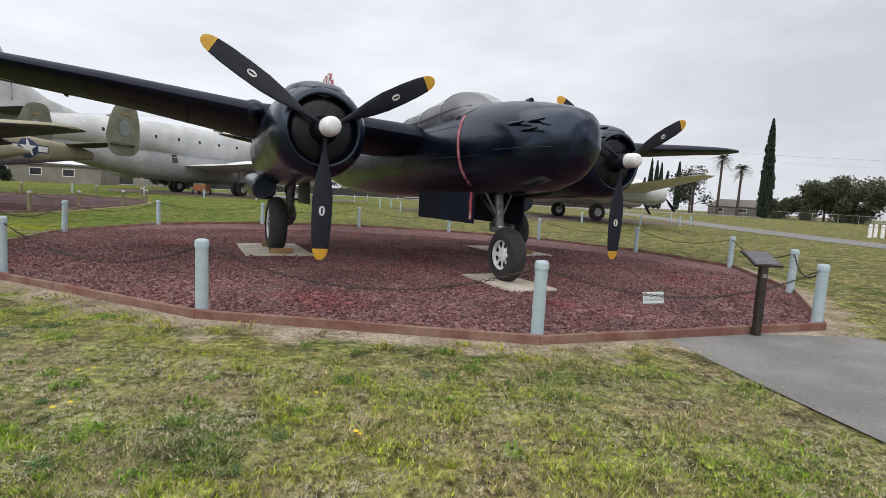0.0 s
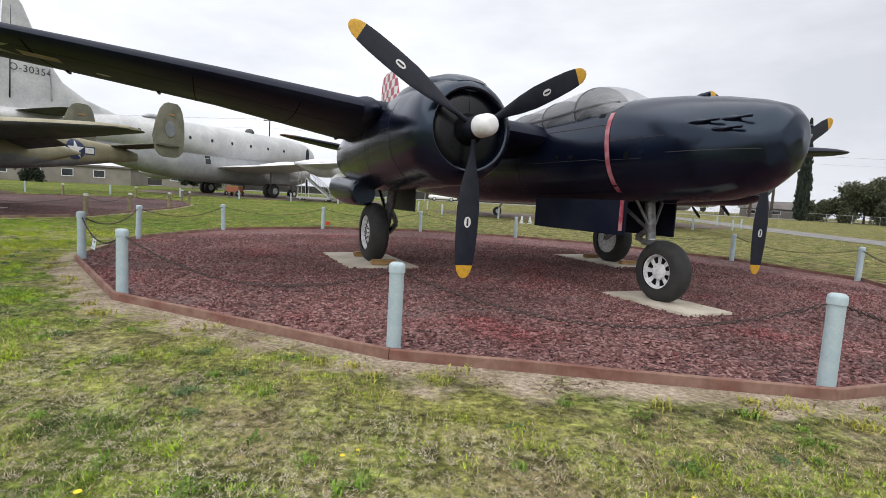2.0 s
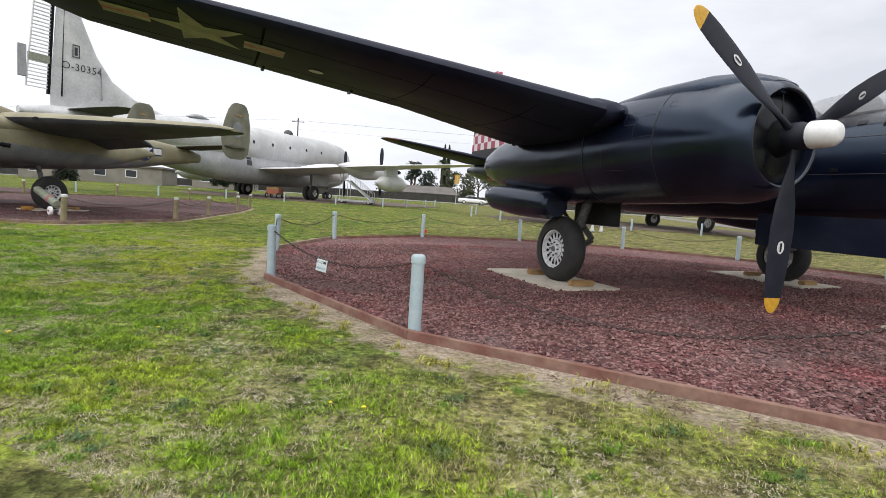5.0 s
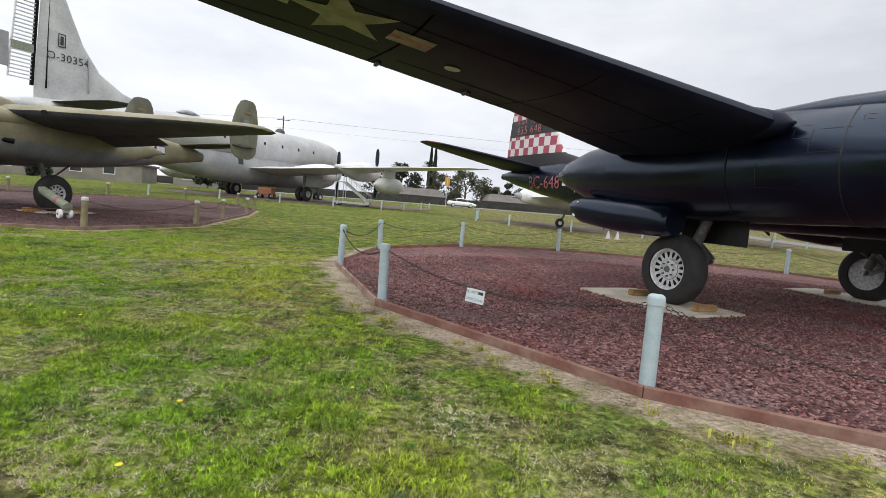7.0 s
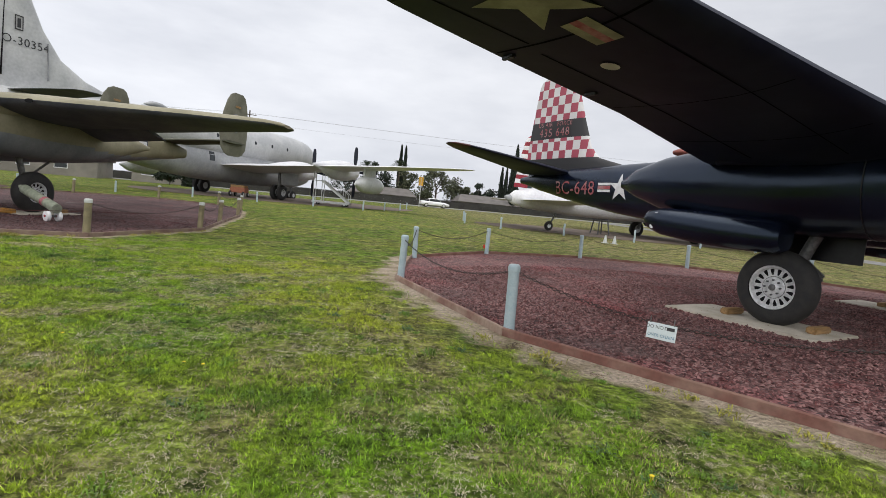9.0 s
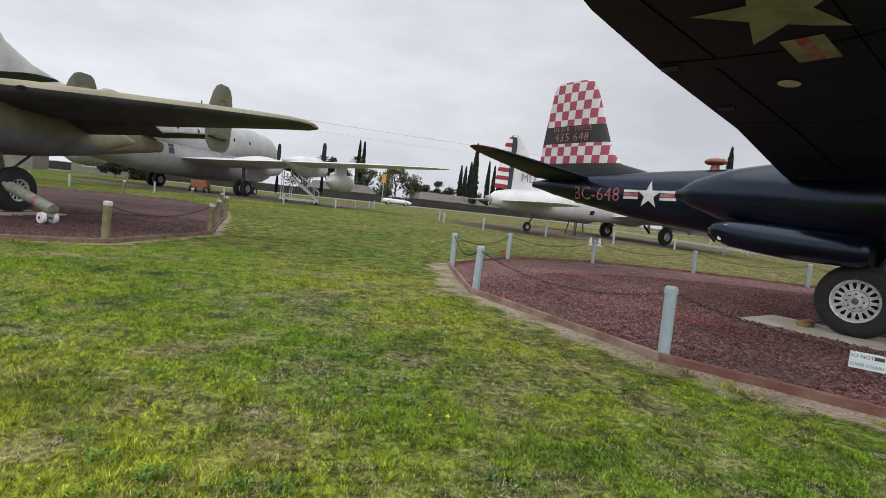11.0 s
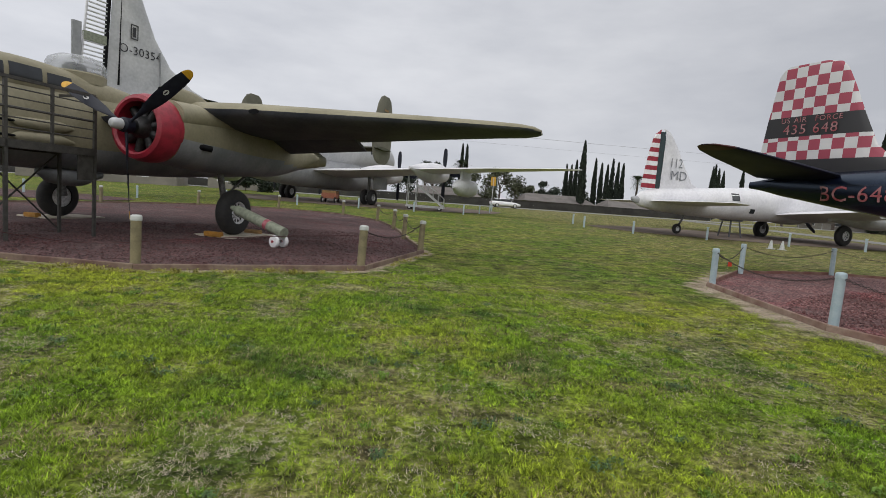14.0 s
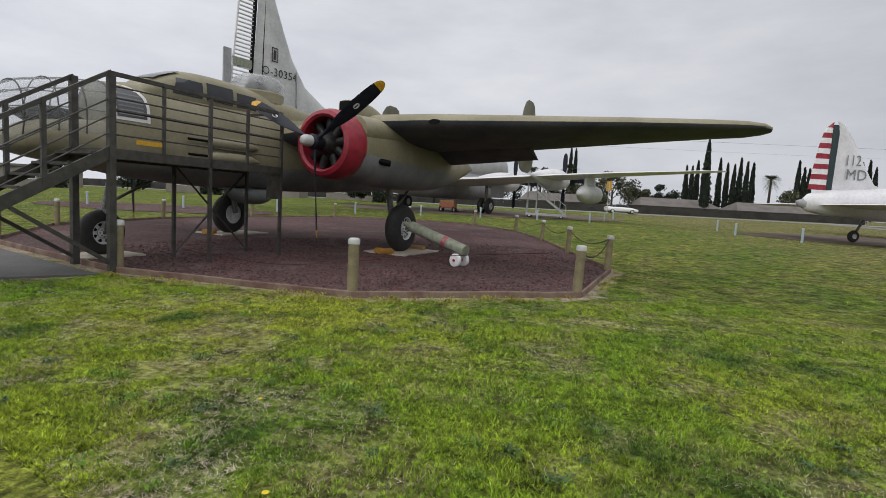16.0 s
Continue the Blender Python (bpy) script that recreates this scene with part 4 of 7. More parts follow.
for y in (2.7, 5.2, 7.6):
    for s in (-1, 1):
        body_band(y, y + 0.014, 1.6, 2.9, s, A_BODY, 2.35, 0.004, BLACK_WORN, "panel_seam", fus)
for y, z in ((0.62, 2.78), (0.95, 2.82), (1.15, 2.16), (1.5, 2.18)):
    part("vent_slot", flat_shape(bar(-0.06, -0.03, 0.06, 0.03), lambda x, q, y=y, z=z: hull_side(A_BODY, y + x, z + q, -1, 2.35, 0.006), 0), DARK, fus)
part("access_hatch", flat_shape([(x * 0.8, q) for x, q in disc(0.07)], lambda x, q: hull_side(A_BODY, -0.08 + x, 2.12 + q, -1, 2.35, 0.008), 1), DARK, fus)

# fuselage markings
for s in (-1, 1):
    put = lambda x, q, s=s: hull_side(A_BODY, 9.65 + x, 2.34 + q, s, 2.35, 0.008)
    put2 = lambda x, q, s=s: hull_side(A_BODY, 9.65 + x, 2.34 + q, s, 2.35, 0.012)
    part("star_marking", flat_shape(star(0.4), put), INSIG_W, fus, "white star")
    for x0, x1 in ((-0.82, -0.34), (0.34, 0.82)):
        for q0, q1, m in ((0.06, 0.13, INSIG_W), (-0.045, 0.045, LETTER_R), (-0.13, -0.06, INSIG_W)):
            part("star_bar", flat_shape(bar(x0, q0, x1, q1), put2), m, fus)
    part("code_letters", words("BC-648", 0.56, lambda x, q, s=s: hull_side(A_BODY, 11.5 + s * x, 2.3 + q, s, 2.35, 0.012), 1.05), LETTER_R, fus, "red letters BC-648")

# wings
for s in (-1, 1):
    st = [(s * q[0], *q[1:]) for q in A_WING]
    wing = part("wing", wing_bm(st), BLACK_MATT, bomber, "long tapered black wing")
    under = lambda x, y, st=st: wing_under(st, x, y, 0.006)
    if s < 0:
        c = (-9.0, 3.45)
        part("star_marking", flat_shape(star(0.6, *c, 180), under, 3), INSIG, wing, "dull tan star under the wing")
        for sx in (-1, 1):
            for k0, k1, m in ((0.05, 0.16, INSIG), (-0.05, 0.05, RED_STRIPE), (-0.16, -0.05, INSIG)):
                x0, x1 = c[0] + sx * 0.5, c[0] + sx * 0.97
                part("star_bar", flat_shape(bar(x0, c[1] + k0, x1, c[1] + k1), lambda x, y, st=st: wing_under(st, x, y, 0.008), 2), m, wing)
    part("landing_light", flat_shape(disc(0.1, s * 7.57, 3.85), lambda x, y, st=st: wing_under(st, x, y, 0.012), 1), INSIG_W, wing, "round pale lamp window")
    for x0, x1, y0, y1 in ((4.0, 8.1, 4.3, 4.33), (8.35, 10.2, 4.2, 4.23), (4.0, 10.0, 3.1, 3.115), (6.3, 6.315, 2.7, 4.9), (8.3, 8.33, 2.8, 4.8), (4.8, 4.815, 2.6, 5.0)):
        part("panel_seam", flat_shape(bar(s * x0, y0, s * x1, y1) if s > 0 else bar(s * x1, y0, s * x0, y1), lambda x, y, st=st: wing_under(st, x, y, 0.004), 3), SEAM, wing)
    # flap brackets at the trailing edge
    for x in (6.9, 8.2):
        bm = block(bmesh.new(), (s * x - 0.02, 4.65, wing_under(st, s * x, 4.6).z - 0.02), (s * x + 0.03, 4.85, wing_under(st, s * x, 4.6).z + 0.02), 0.008)
        part("flap_bracket", bm, BLACK_WORN, wing)

# engines
for s in (-1, 1):
    cx = s * 2.95
    nac = part("nacelle", hull([(0.95, 3.04, 1.56, 0.735), (1.6, 3.08, 1.53, 0.745), (2.6, 3.06, 1.49, 0.72), (4.0, 2.92, 1.46, 0.66), (5.3, 2.86, 1.55, 0.58), (6.4, 2.72, 1.72, 0.42), (7.1, 2.5, 1.95, 0.24), (7.5, 2.28, 2.12, 0.04)], 2.04, cx), BLACK, bomber, "glossy black engine nacelle with worn tail")
    bm = bmesh.new()
    lathe(bm, [(1.15, 0.746), (0.9, 0.745), (0.72, 0.73), (0.58, 0.695), (0.47, 0.64), (0.41, 0.585), (0.395, 0.55), (0.41, 0.525), (0.5, 0.51), (0.75, 0.51)], (cx, 0.0, 2.3), "y", 40)
    cowl = part("cowling", bm, BLACK, nac, "black ring cowling")
    bm = bmesh.new()
    rings = []
    for y, w, u, dn in ((0.46, 0.2, 0.035, 0.1), (0.54, 0.28, 0.09, 0.12), (0.75, 0.4, 0.165, 0.14), (1.2, 0.48, 0.215, 0.16), (2.0, 0.46, 0.215, 0.14), (2.8, 0.34, 0.16, 0.12), (3.6, 0.16, 0.03, 0.1)):
        rings.append(oval(y, cx, 2.9, w, u, dn, 2.4, 24))
    skin(bm, rings)
    part("air_scoop", bm, BLACK, nac, "carburettor air scoop over the cowling")
    part("scoop_mouth", flat_shape([(x * 2.2, y) for x, y in disc(0.1)], lambda x, y, cx=cx: Vector((cx + x * 0.7, 0.455, 2.87 + y * 0.5)), 0), DARK, nac)
    bm = bmesh.new()
    lathe(bm, [(0.56, 0.54), (0.51, 0.5), (0.48, 0.4), (0.46, 0.01)], (cx, 0, 2.3), "y", 36, True)
    part("engine_baffle", bm, BAFFLE, nac, "black blanking plate filling the cowling mouth")
    part("baffle_seam", beam(bmesh.new(), (cx, 0.462, 2.54), (cx, 0.495, 2.8), 0.008, 0.008), CHIPPED, nac)
    bm = bmesh.new()
    lathe(bm, [(0.399, 0.553), (0.39, 0.549), (0.397, 0.54)], (cx, 0, 2.3), "y", 40)
    part("cowl_lip", bm, CHIPPED, nac, "thin worn rim of the cowling mouth")
    bm = bmesh.new()
    lathe(bm, [(0.36, 0.02), (0.37, 0.15), (0.45, 0.21), (0.62, 0.25), (0.8, 0.26)], (cx, 0, 2.3), "y", 24, True)
    part("gear_case", bm, DARK, nac)
    for y in (1.62, 3.05):
        bm = bmesh.new()
        top, bot, w = (3.083, 1.527, 0.744) if y < 2 else (3.035, 1.475, 0.712)
        skin(bm, [oval(y + q, cx, (top + bot) / 2, w + 0.003, (top - bot) / 2 + 0.003, (top - bot) / 2 + 0.003, 2.04, 36) for q in (-0.008, 0.008)], False)
        part("panel_seam", bm, BLACK_WORN, nac)
    propeller(bomber, (cx, -0.16, 2.31), 1.98, (-91, 29, 149), WHITE, reach=0.46)
    # hatch outlines on the nacelle's flank and the fillet where the wing meets it
    rows = [(0.95, 3.04, 1.56, 0.735), (1.6, 3.08, 1.53, 0.745), (2.6, 3.06, 1.49, 0.72), (4.0, 2.92, 1.46, 0.66), (5.3, 2.86, 1.55, 0.58), (6.4, 2.72, 1.72, 0.42)]
    for y, z, w, h in ((1.78, 2.5, 0.2, 0.14), (2.1, 2.62, 0.1, 0.08), (2.35, 2.1, 0.26, 0.16), (5.9, 2.2, 0.012, 0.4), (1.45, 2.75, 0.05, 0.03)):
        for d in (-1, 1):
            at = lambda x, q, y=y, z=z, d=d, cx=cx: hull_side(rows, y + x, z + q, d, 2.04, 0.006) + Vector((cx, 0, 0))
            for x0, q0, x1, q1 in ((-w, -h - 0.006, w, -h), (-w, h, w * 0.6, h + 0.005), (w, -h, w + 0.006, h)):
                part("panel_seam", flat_shape(bar(x0, q0, x1, q1), at, 1), CHIPPED, nac)
    part("wing_fillet", hull([(2.15, 2.74, 2.7, 0.03), (2.3, 2.86, 2.6, 0.14), (2.7, 2.98, 2.55, 0.22), (3.3, 3.02, 2.55, 0.24), (4.2, 2.92, 2.5, 0.2), (5.0, 2.7, 2.45, 0.05)], 2.0, s * 3.72, 20), BLACK_MATT, nac, "rounded fillet between wing and nacelle")
    # main gear
    gear = part("main_gear_strut", rod(bmesh.new(), (s * 2.82, 3.75, 1.65), (s * 2.84, 4.1, 0.75), 0.085, 14), STEEL, bomber, "steel oleo strut")
    part("oleo", rod(bmesh.new(), (s * 2.84, 4.1, 0.95), (s * 2.845, 4.17, 0.6), 0.055, 12), ALU, gear)
    part("axle", rod(bmesh.new(), (s * 2.8, 4.15, 0.66), (s * 3.1, 4.15, 0.66), 0.06, 12), STEEL, gear)
    part("drag_brace", rod(bmesh.new(), (s * 2.82, 4.05, 0.95), (s * 2.8, 4.9, 1.6), 0.035, 8), STEEL, gear)
    bm = beam(bmesh.new(), (s * 2.78, 3.98, 1.1), (s * 2.76, 3.7, 0.85), 0.05, 0.09)
    beam(bm, (s * 2.76, 3.7, 0.85), (s * 2.79, 4.02, 0.66), 0.05, 0.09)
    part("torque_link", bm, STEEL, gear)
    wheel(bomber, (s * 3.08, 4.15, 0.63), 0.59, 0.36, 0.345, s, holes=16)
    bm = hull([(4.0, 1.62, 1.2, 0.22), (4.1, 1.66, 1.15, 0.25), (5.2, 1.72, 1.16, 0.26), (6.1, 1.74, 1.25, 0.24), (6.4, 1.68, 1.36, 0.16), (6.52, 1.58, 1.48, 0.04)], 2.3, s * 3.34)
    part("wheel_door", bm, BLACK, nac, "rounded wheel bay door with chipped white paint")
    for y, q, w in ((6.3, 1.55, 0.1), (6.12, 1.6, 0.06), (6.2, 1.4, 0.05)):
        part("paint_chip", flat_shape(disc(w, 0, 0, 7), lambda x, z, y=y, q=q, s=s: Vector((s * (3.34 + (0.2 if y < 6.25 else 0.14)), y + x, q + z)), 0), INSIG_W, nac, "chipped white patch")
    part("wheel_bay_panel", block(bmesh.new(), (s * 2.55 - 0.012, 3.3, 1.1), (s * 2.55 + 0.012, 4.5, 1.56), 0.005), BLACK_WORN, nac)

# nose gear
gear = part("nose_gear_strut", rod(bmesh.new(), (0.0, 0.1, 1.62), (0.0, 0.0, 0.95), 0.075, 14), STEEL, bomber, "silver-grey nose gear strut")
part("oleo", rod(bmesh.new(), (0, 0.0, 1.0), (0, -0.05, 0.85), 0.05, 12), ALU, gear)
part("fork", beam(bmesh.new(), (0.17, -0.06, 0.93), (0.17, -0.28, 0.5), 0.04, 0.08), STEEL, gear)
for q in (-1, 1):
    part("side_brace", rod(bmesh.new(), (q * 0.03, 0.0, 1.1), (q * 0.3, 0.1, 1.58), 0.022, 8), STEEL, gear)
part("fork_crown", block(bmesh.new(), (-0.19, -0.1, 0.86), (0.19, 0.02, 0.94), 0.015), STEEL, gear)
part("drag_brace", rod(bmesh.new(), (0, 0.02, 1.05), (0, 0.75, 1.5), 0.03, 8), STEEL, gear)
bm = beam(bmesh.new(), (0, 0.05, 1.1), (0, 0.28, 0.95), 0.05, 0.07)
beam(bm, (0, 0.28, 0.95), (0, 0.0, 0.86), 0.05, 0.07)
part("torque_link", bm, STEEL, gear)
wheel(bomber, (0, -0.28, 0.495), 0.455, 0.29, 0.255, -1, spokes=8, name="nose_wheel")
for q in (-1, 1):
    bm = bmesh.new()
    block(bm, (q * 0.5 - 0.015, 0.03, 0.98), (q * 0.5 + 0.015, 2.33, 1.5), 0.006)
    part("bay_door", bm, BLACK_MATT, bomber, "black bay door hanging open")
part("warning_streamer", beam(bmesh.new(), (-0.53, 0.1, 1.5), (-0.53, 0.1, 1.05), 0.012, 0.07, (0, 1, 0)), RED_STRIPE, bomber, "red warning streamer")
part("dorsal_bump", hull([(7.97, 3.3, 3.28, 0.02), (8.03, 3.36, 3.23, 0.12), (8.25, 3.39, 3.2, 0.2), (8.47, 3.36, 3.23, 0.13), (8.54, 3.31, 3.28, 0.02)], 2.0, k=20), FAIRING, bomber, "rusty orange teardrop antenna fairing")
part("antenna_mast", rod(bmesh.new(), (0, 8.25, 3.03), (0, 8.25, 3.23), 0.13, 14, 0.09), FAIRING, bomber, "dull orange stem of the antenna fairing")


def checker_material():
    m = bpy.data.materials.new("checkered_fin")
    m.use_nodes = True
    n, l = m.node_tree.nodes, m.node_tree.links
    b = n["Principled BSDF"]
    tc = n.new("ShaderNodeTexCoord")
    sep = n.new("ShaderNodeSeparateXYZ")
    l.new(tc.outputs["Object"], sep.inputs[0])
    # squares follow y and z only
    com = n.new("ShaderNodeCombineXYZ")
    com.inputs[0].default_value = 0.25
    l.new(sep.outputs[1], com.inputs[1])
    l.new(sep.outputs[2], com.inputs[2])
    ck = n.new("ShaderNodeTexChecker")
    ck.inputs["Scale"].default_value = 3.4
    ck.inputs["Color1"].default_value = (0.36, 0.05, 0.085, 1)
    ck.inputs["Color2"].default_value = (0.66, 0.65, 0.65, 1)
    l.new(com.outputs[0], ck.inputs["Vector"])

    def step(lo, hi):
        g = n.new("ShaderNodeMath")
        g.operation = "GREATER_THAN"
        g.inputs[1].default_value = lo
        l.new(sep.outputs[2], g.inputs[0])
        h = n.new("ShaderNodeMath")
        h.operation = "LESS_THAN"
        h.inputs[1].default_value = hi
        l.new(sep.outputs[2], h.inputs[0])
        k = n.new("ShaderNodeMath")
        k.operation = "MULTIPLY"
        l.new(g.outputs[0], k.inputs[0])
        l.new(h.outputs[0], k.inputs[1])
        return k
    band, low = step(3.93, 4.5), step(-10, 3.28)
    mx = n.new("ShaderNodeMath")
    mx.operation = "MAXIMUM"
    l.new(band.outputs[0], mx.inputs[0])
    l.new(low.outputs[0], mx.inputs[1])
    no = n.new("ShaderNodeTexNoise")
    no.inputs["Scale"].default_value = 5
    mul = n.new("ShaderNodeMixRGB")
    mul.blend_type = "MULTIPLY"
    mul.inputs[0].default_value = 0.35
    mix = n.new("ShaderNodeMixRGB")
    mix.inputs[2].default_value = (0.018, 0.017, 0.019, 1)
    l.new(mx.outputs[0], mix.inputs[0])
    l.new(ck.outputs[0], mix.inputs[1])
    l.new(mix.outputs[0], mul.inputs[1])
    l.new(no.outputs["Fac"], mul.inputs[2])
    l.new(mul.outputs[0], b.inputs["Base Color"])
    b.inputs["Roughness"].default_value = 0.5
    return m


A_FIN = [(2.8, 9.2, 14.35, 0.2), (3.05, 10.2, 14.33, 0.2), (3.25, 11.0, 14.32, 0.2), (3.6, 11.35, 14.3, 0.19), (4.4, 11.7, 14.2, 0.17), (5.2, 12.02, 14.08, 0.14), (5.7, 12.25, 14.0, 0.1), (5.86, 12.4, 13.9, 0.07), (5.95, 12.75, 13.7, 0.03)]
fin = part("tail_fin", fin_bm(A_FIN), checker_material(), bomber, "tall fin with red and white checkers and a black band")
for s in (-1, 1):
    def put(x, q, s=s):
        return Vector((s * (0.135), 12.95 + s * x, q))
    for word, size, dx, dz in (("US", 0.2, -0.66, 4.38), ("AIR", 0.2, -0.27, 4.38), ("FORCE", 0.2, 0.45, 4.38), ("435", 0.38, -0.39, 4.11), ("648", 0.38, 0.39, 4.11)):
        part("fin_text", words(word, size, lambda x, q, s=s, dx=dx, dz=dz: put(x + dx, q + dz), 1.15), LETTER_R, fin, "red lettering " + word)
    st = [(s * x, a, b, z, t) for x, a, b, z, t in ((0.15, 11.9, 14.25, 2.78, 0.24), (1.2, 12.15, 14.1, 2.92, 0.2), (2.6, 12.5, 13.95, 3.11, 0.15), (3.4, 12.75, 13.8, 3.22, 0.11), (3.75, 13.0, 13.6, 3.27, 0.06), (3.85, 13.2, 13.45, 3.28, 0.03))]
    stab = part("tailplane", wing_bm(st), BLACK_MATT, bomber, "black tailplane with a faint red tip")
    st2 = [(x, a, b, z, t * 1.04) for x, a, b, z, t in st[3:]]
    part("tailplane_tip", wing_bm(st2), RED_TIP, stab, "dull red tip")

# chocks by the main wheels
def chock(m):
    ob = part("wheel_chock", block(bmesh.new(), (-0.24, -0.07, 0), (0.24, 0.07, 0.1), 0.02), WOOD)
    ob.matrix_basis = m
    return tagged(ob, "pale yellowish wooden wheel chock", "chock", "wheel chocks")


for u in (-3.05, 3.05):
    for a in (3.52, 4.8):
        p = a_world(u, a, 0.075)
        chock(pose(p.x, p.y, 0.065, 0, 0, A_TURN))


# ---------------------------------------------------------------- olive medium bomber
B_T, B_TURN = (-18.33, 16.46, 0.0), -19.0
B_M = pose(*B_T, 0, 0, B_TURN)
B_BODY = [(-2.3, 3.2, 1.6, 0.61), (-1.9, 3.27, 1.53, 0.66), (-1.0, 3.33, 1.46, 0.71), (0.3, 3.4, 1.42, 0.72), (2.0, 3.5, 1.42, 0.72), (4.5, 3.6, 1.48, 0.72), (7.0, 3.55, 1.65, 0.7), (9.0, 3.45, 1.9, 0.64), (11.0, 3.3, 2.2, 0.52), (12.4, 3.15, 2.4, 0.42), (13.1, 3.0, 2.5, 0.3)]
medium = thing("medium_bomber", B_M, "olive drab twin-engine bomber with glazed nose", "aircraft")
fus = part("fuselage", two_tone(hull(B_BODY, 2.7), lambda c, n: c.z < 1.95 + 0.06 * max(0, c.y - 5)), (OLIVE, UNDER), medium, "weathered olive drab slab-sided fuselage")
glass = part("nose_glazing", hull([(-2.3, 3.2, 1.62, 0.6), (-2.9, 3.13, 1.7, 0.58), (-3.5, 2.98, 1.77, 0.5), (-3.9, 2.76, 1.9, 0.34), (-4.08, 2.48, 2.15, 0.12)], 2.3, k=28), PLEXI, medium, "clear glazed bomber nose with thin frames")
for y, t, b_, w in ((-2.32, 3.2, 1.6, 0.61), (-2.75, 3.15, 1.68, 0.595), (-3.15, 3.08, 1.73, 0.55), (-3.6, 2.94, 1.8, 0.47)):
    c, h = (t + b_) / 2, (t - b_) / 2
    bm = bmesh.new()
    rr = 0.012 if y > -2.4 or y < -2 else 0.01
    ring = oval(y, 0, c, w, h, h, 2.3, 28)
    for i in range(28):
        rod(bm, ring[i], ring[(i + 1) % 28], rr, 5)
    part("nose_frame", bm, FRAME, glass)
for i in range(6):
    t = radians(15 + 30 * i)
    bm = bmesh.new()
    prev = None
    for y, tp, b_, w in ((-2.3, 3.2, 1.62, 0.6), (-2.9, 3.13, 1.7, 0.58), (-3.5, 2.98, 1.77, 0.5), (-3.9, 2.76, 1.9, 0.34)):
        p = Vector((w * math.cos(t), y, (tp + b_) / 2 + (tp - b_) / 2 * math.sin(t)))
        if prev:
            rod(bm, prev, p, 0.011, 5)
        prev = p
    part("nose_frame", bm, FRAME, glass)
part("nose_lower", hull([(-2.28, 2.5, 1.6, 0.612), (-2.9, 2.44, 1.68, 0.592), (-3.3, 2.36, 1.74, 0.535), (-3.6, 2.2, 1.8, 0.44), (-3.75, 2.05, 1.88, 0.28)], 2.6, k=28), OLIVE, medium, "solid olive lower half of the nose")
part("nose_gun_mount", hull([(-3.55, 2.5, 2.4, 0.1), (-3.3, 2.62, 2.3, 0.2), (-2.8, 2.62, 2.3, 0.22), (-2.5, 2.5, 2.36, 0.12)], 2.2, k=16), DARK, glass)
part("nose_floor", block(bmesh.new(), (-0.45, -3.4, 1.85), (0.45, -2.3, 1.9), 0.01), DARK, glass)
# side window with white border by the nose
for s in (-1, 1):
    put = lambda x, q, s=s: hull_side(B_BODY, -2.0 + x, 2.86 + q, s, 2.7, 0.006)
    put2 = lambda x, q, s=s: hull_side(B_BODY, -2.0 + x, 2.86 + q, s, 2.7, 0.012)
    part("side_window_border", flat_shape([(-0.3, -0.34), (0.3, -0.34), (0.3, -0.05), (0.26, 0.12), (0.16, 0.24), (0.0, 0.3), (-0.3, 0.31)], put, 2), INSIG_W, fus, "white tape border round the nose window")
    part("side_window", flat_shape([(-0.27, -0.28), (0.24, -0.28), (0.24, -0.05), (0.2, 0.09), (0.12, 0.19), (-0.02, 0.24), (-0.27, 0.25)], put2, 2), FRAME, fus, "dark nose side window with slatted blind")
    for k in range(6):
        part("blind_slat", flat_shape(bar(-0.24, -0.24 + k * 0.07, 0.18, -0.215 + k * 0.07), lambda x, q, s=s: hull_side(B_BODY, -2.0 + x, 2.86 + q, s, 2.7, 0.016), 1), UNDER, fus)
# cockpit
B_CAN = [(-1.85, 3.2, 2.9, 0.45), (-1.4, 3.5, 2.9, 0.55), (-0.85, 3.72, 2.9, 0.6), (0.0, 3.78, 2.9, 0.62), (0.9, 3.74, 2.9, 0.62), (2.2, 3.62, 2.9, 0.6), (3.4, 3.5, 2.9, 0.5)]
can = part("cockpit_roof", hull(B_CAN, 2.6), OLIVE, medium, "olive cockpit roof")
for s in (-1, 1):
    for y0, y1, z0, z1 in ((-1.2, -0.55, 3.2, 3.52), (-0.45, 0.2, 3.2, 3.55), (0.3, 0.85, 3.2, 3.5)):
        part("cockpit_window", flat_shape([(y0 + (0.12 if y0 < -1 else 0), z1), (y0, z0), (y1, z0), (y1, z1)], lambda x, q, s=s: hull_side(B_CAN, x, q, s, 2.6, 0.01), 2), GLASS, can, "dark cockpit side window")
for u0, u1 in ((-0.42, -0.03), (0.03, 0.42)):
    part("windscreen", flat_shape(bar(u0, -1.5, u1, -0.95), lambda x, q: Vector((x, q, float(np.interp(q, [-1.85, -1.4, -0.85], [3.2, 3.5, 3.72])) + 0.02 - 0.18 * x * x)), 2), GLASS, can, "windscreen pane")
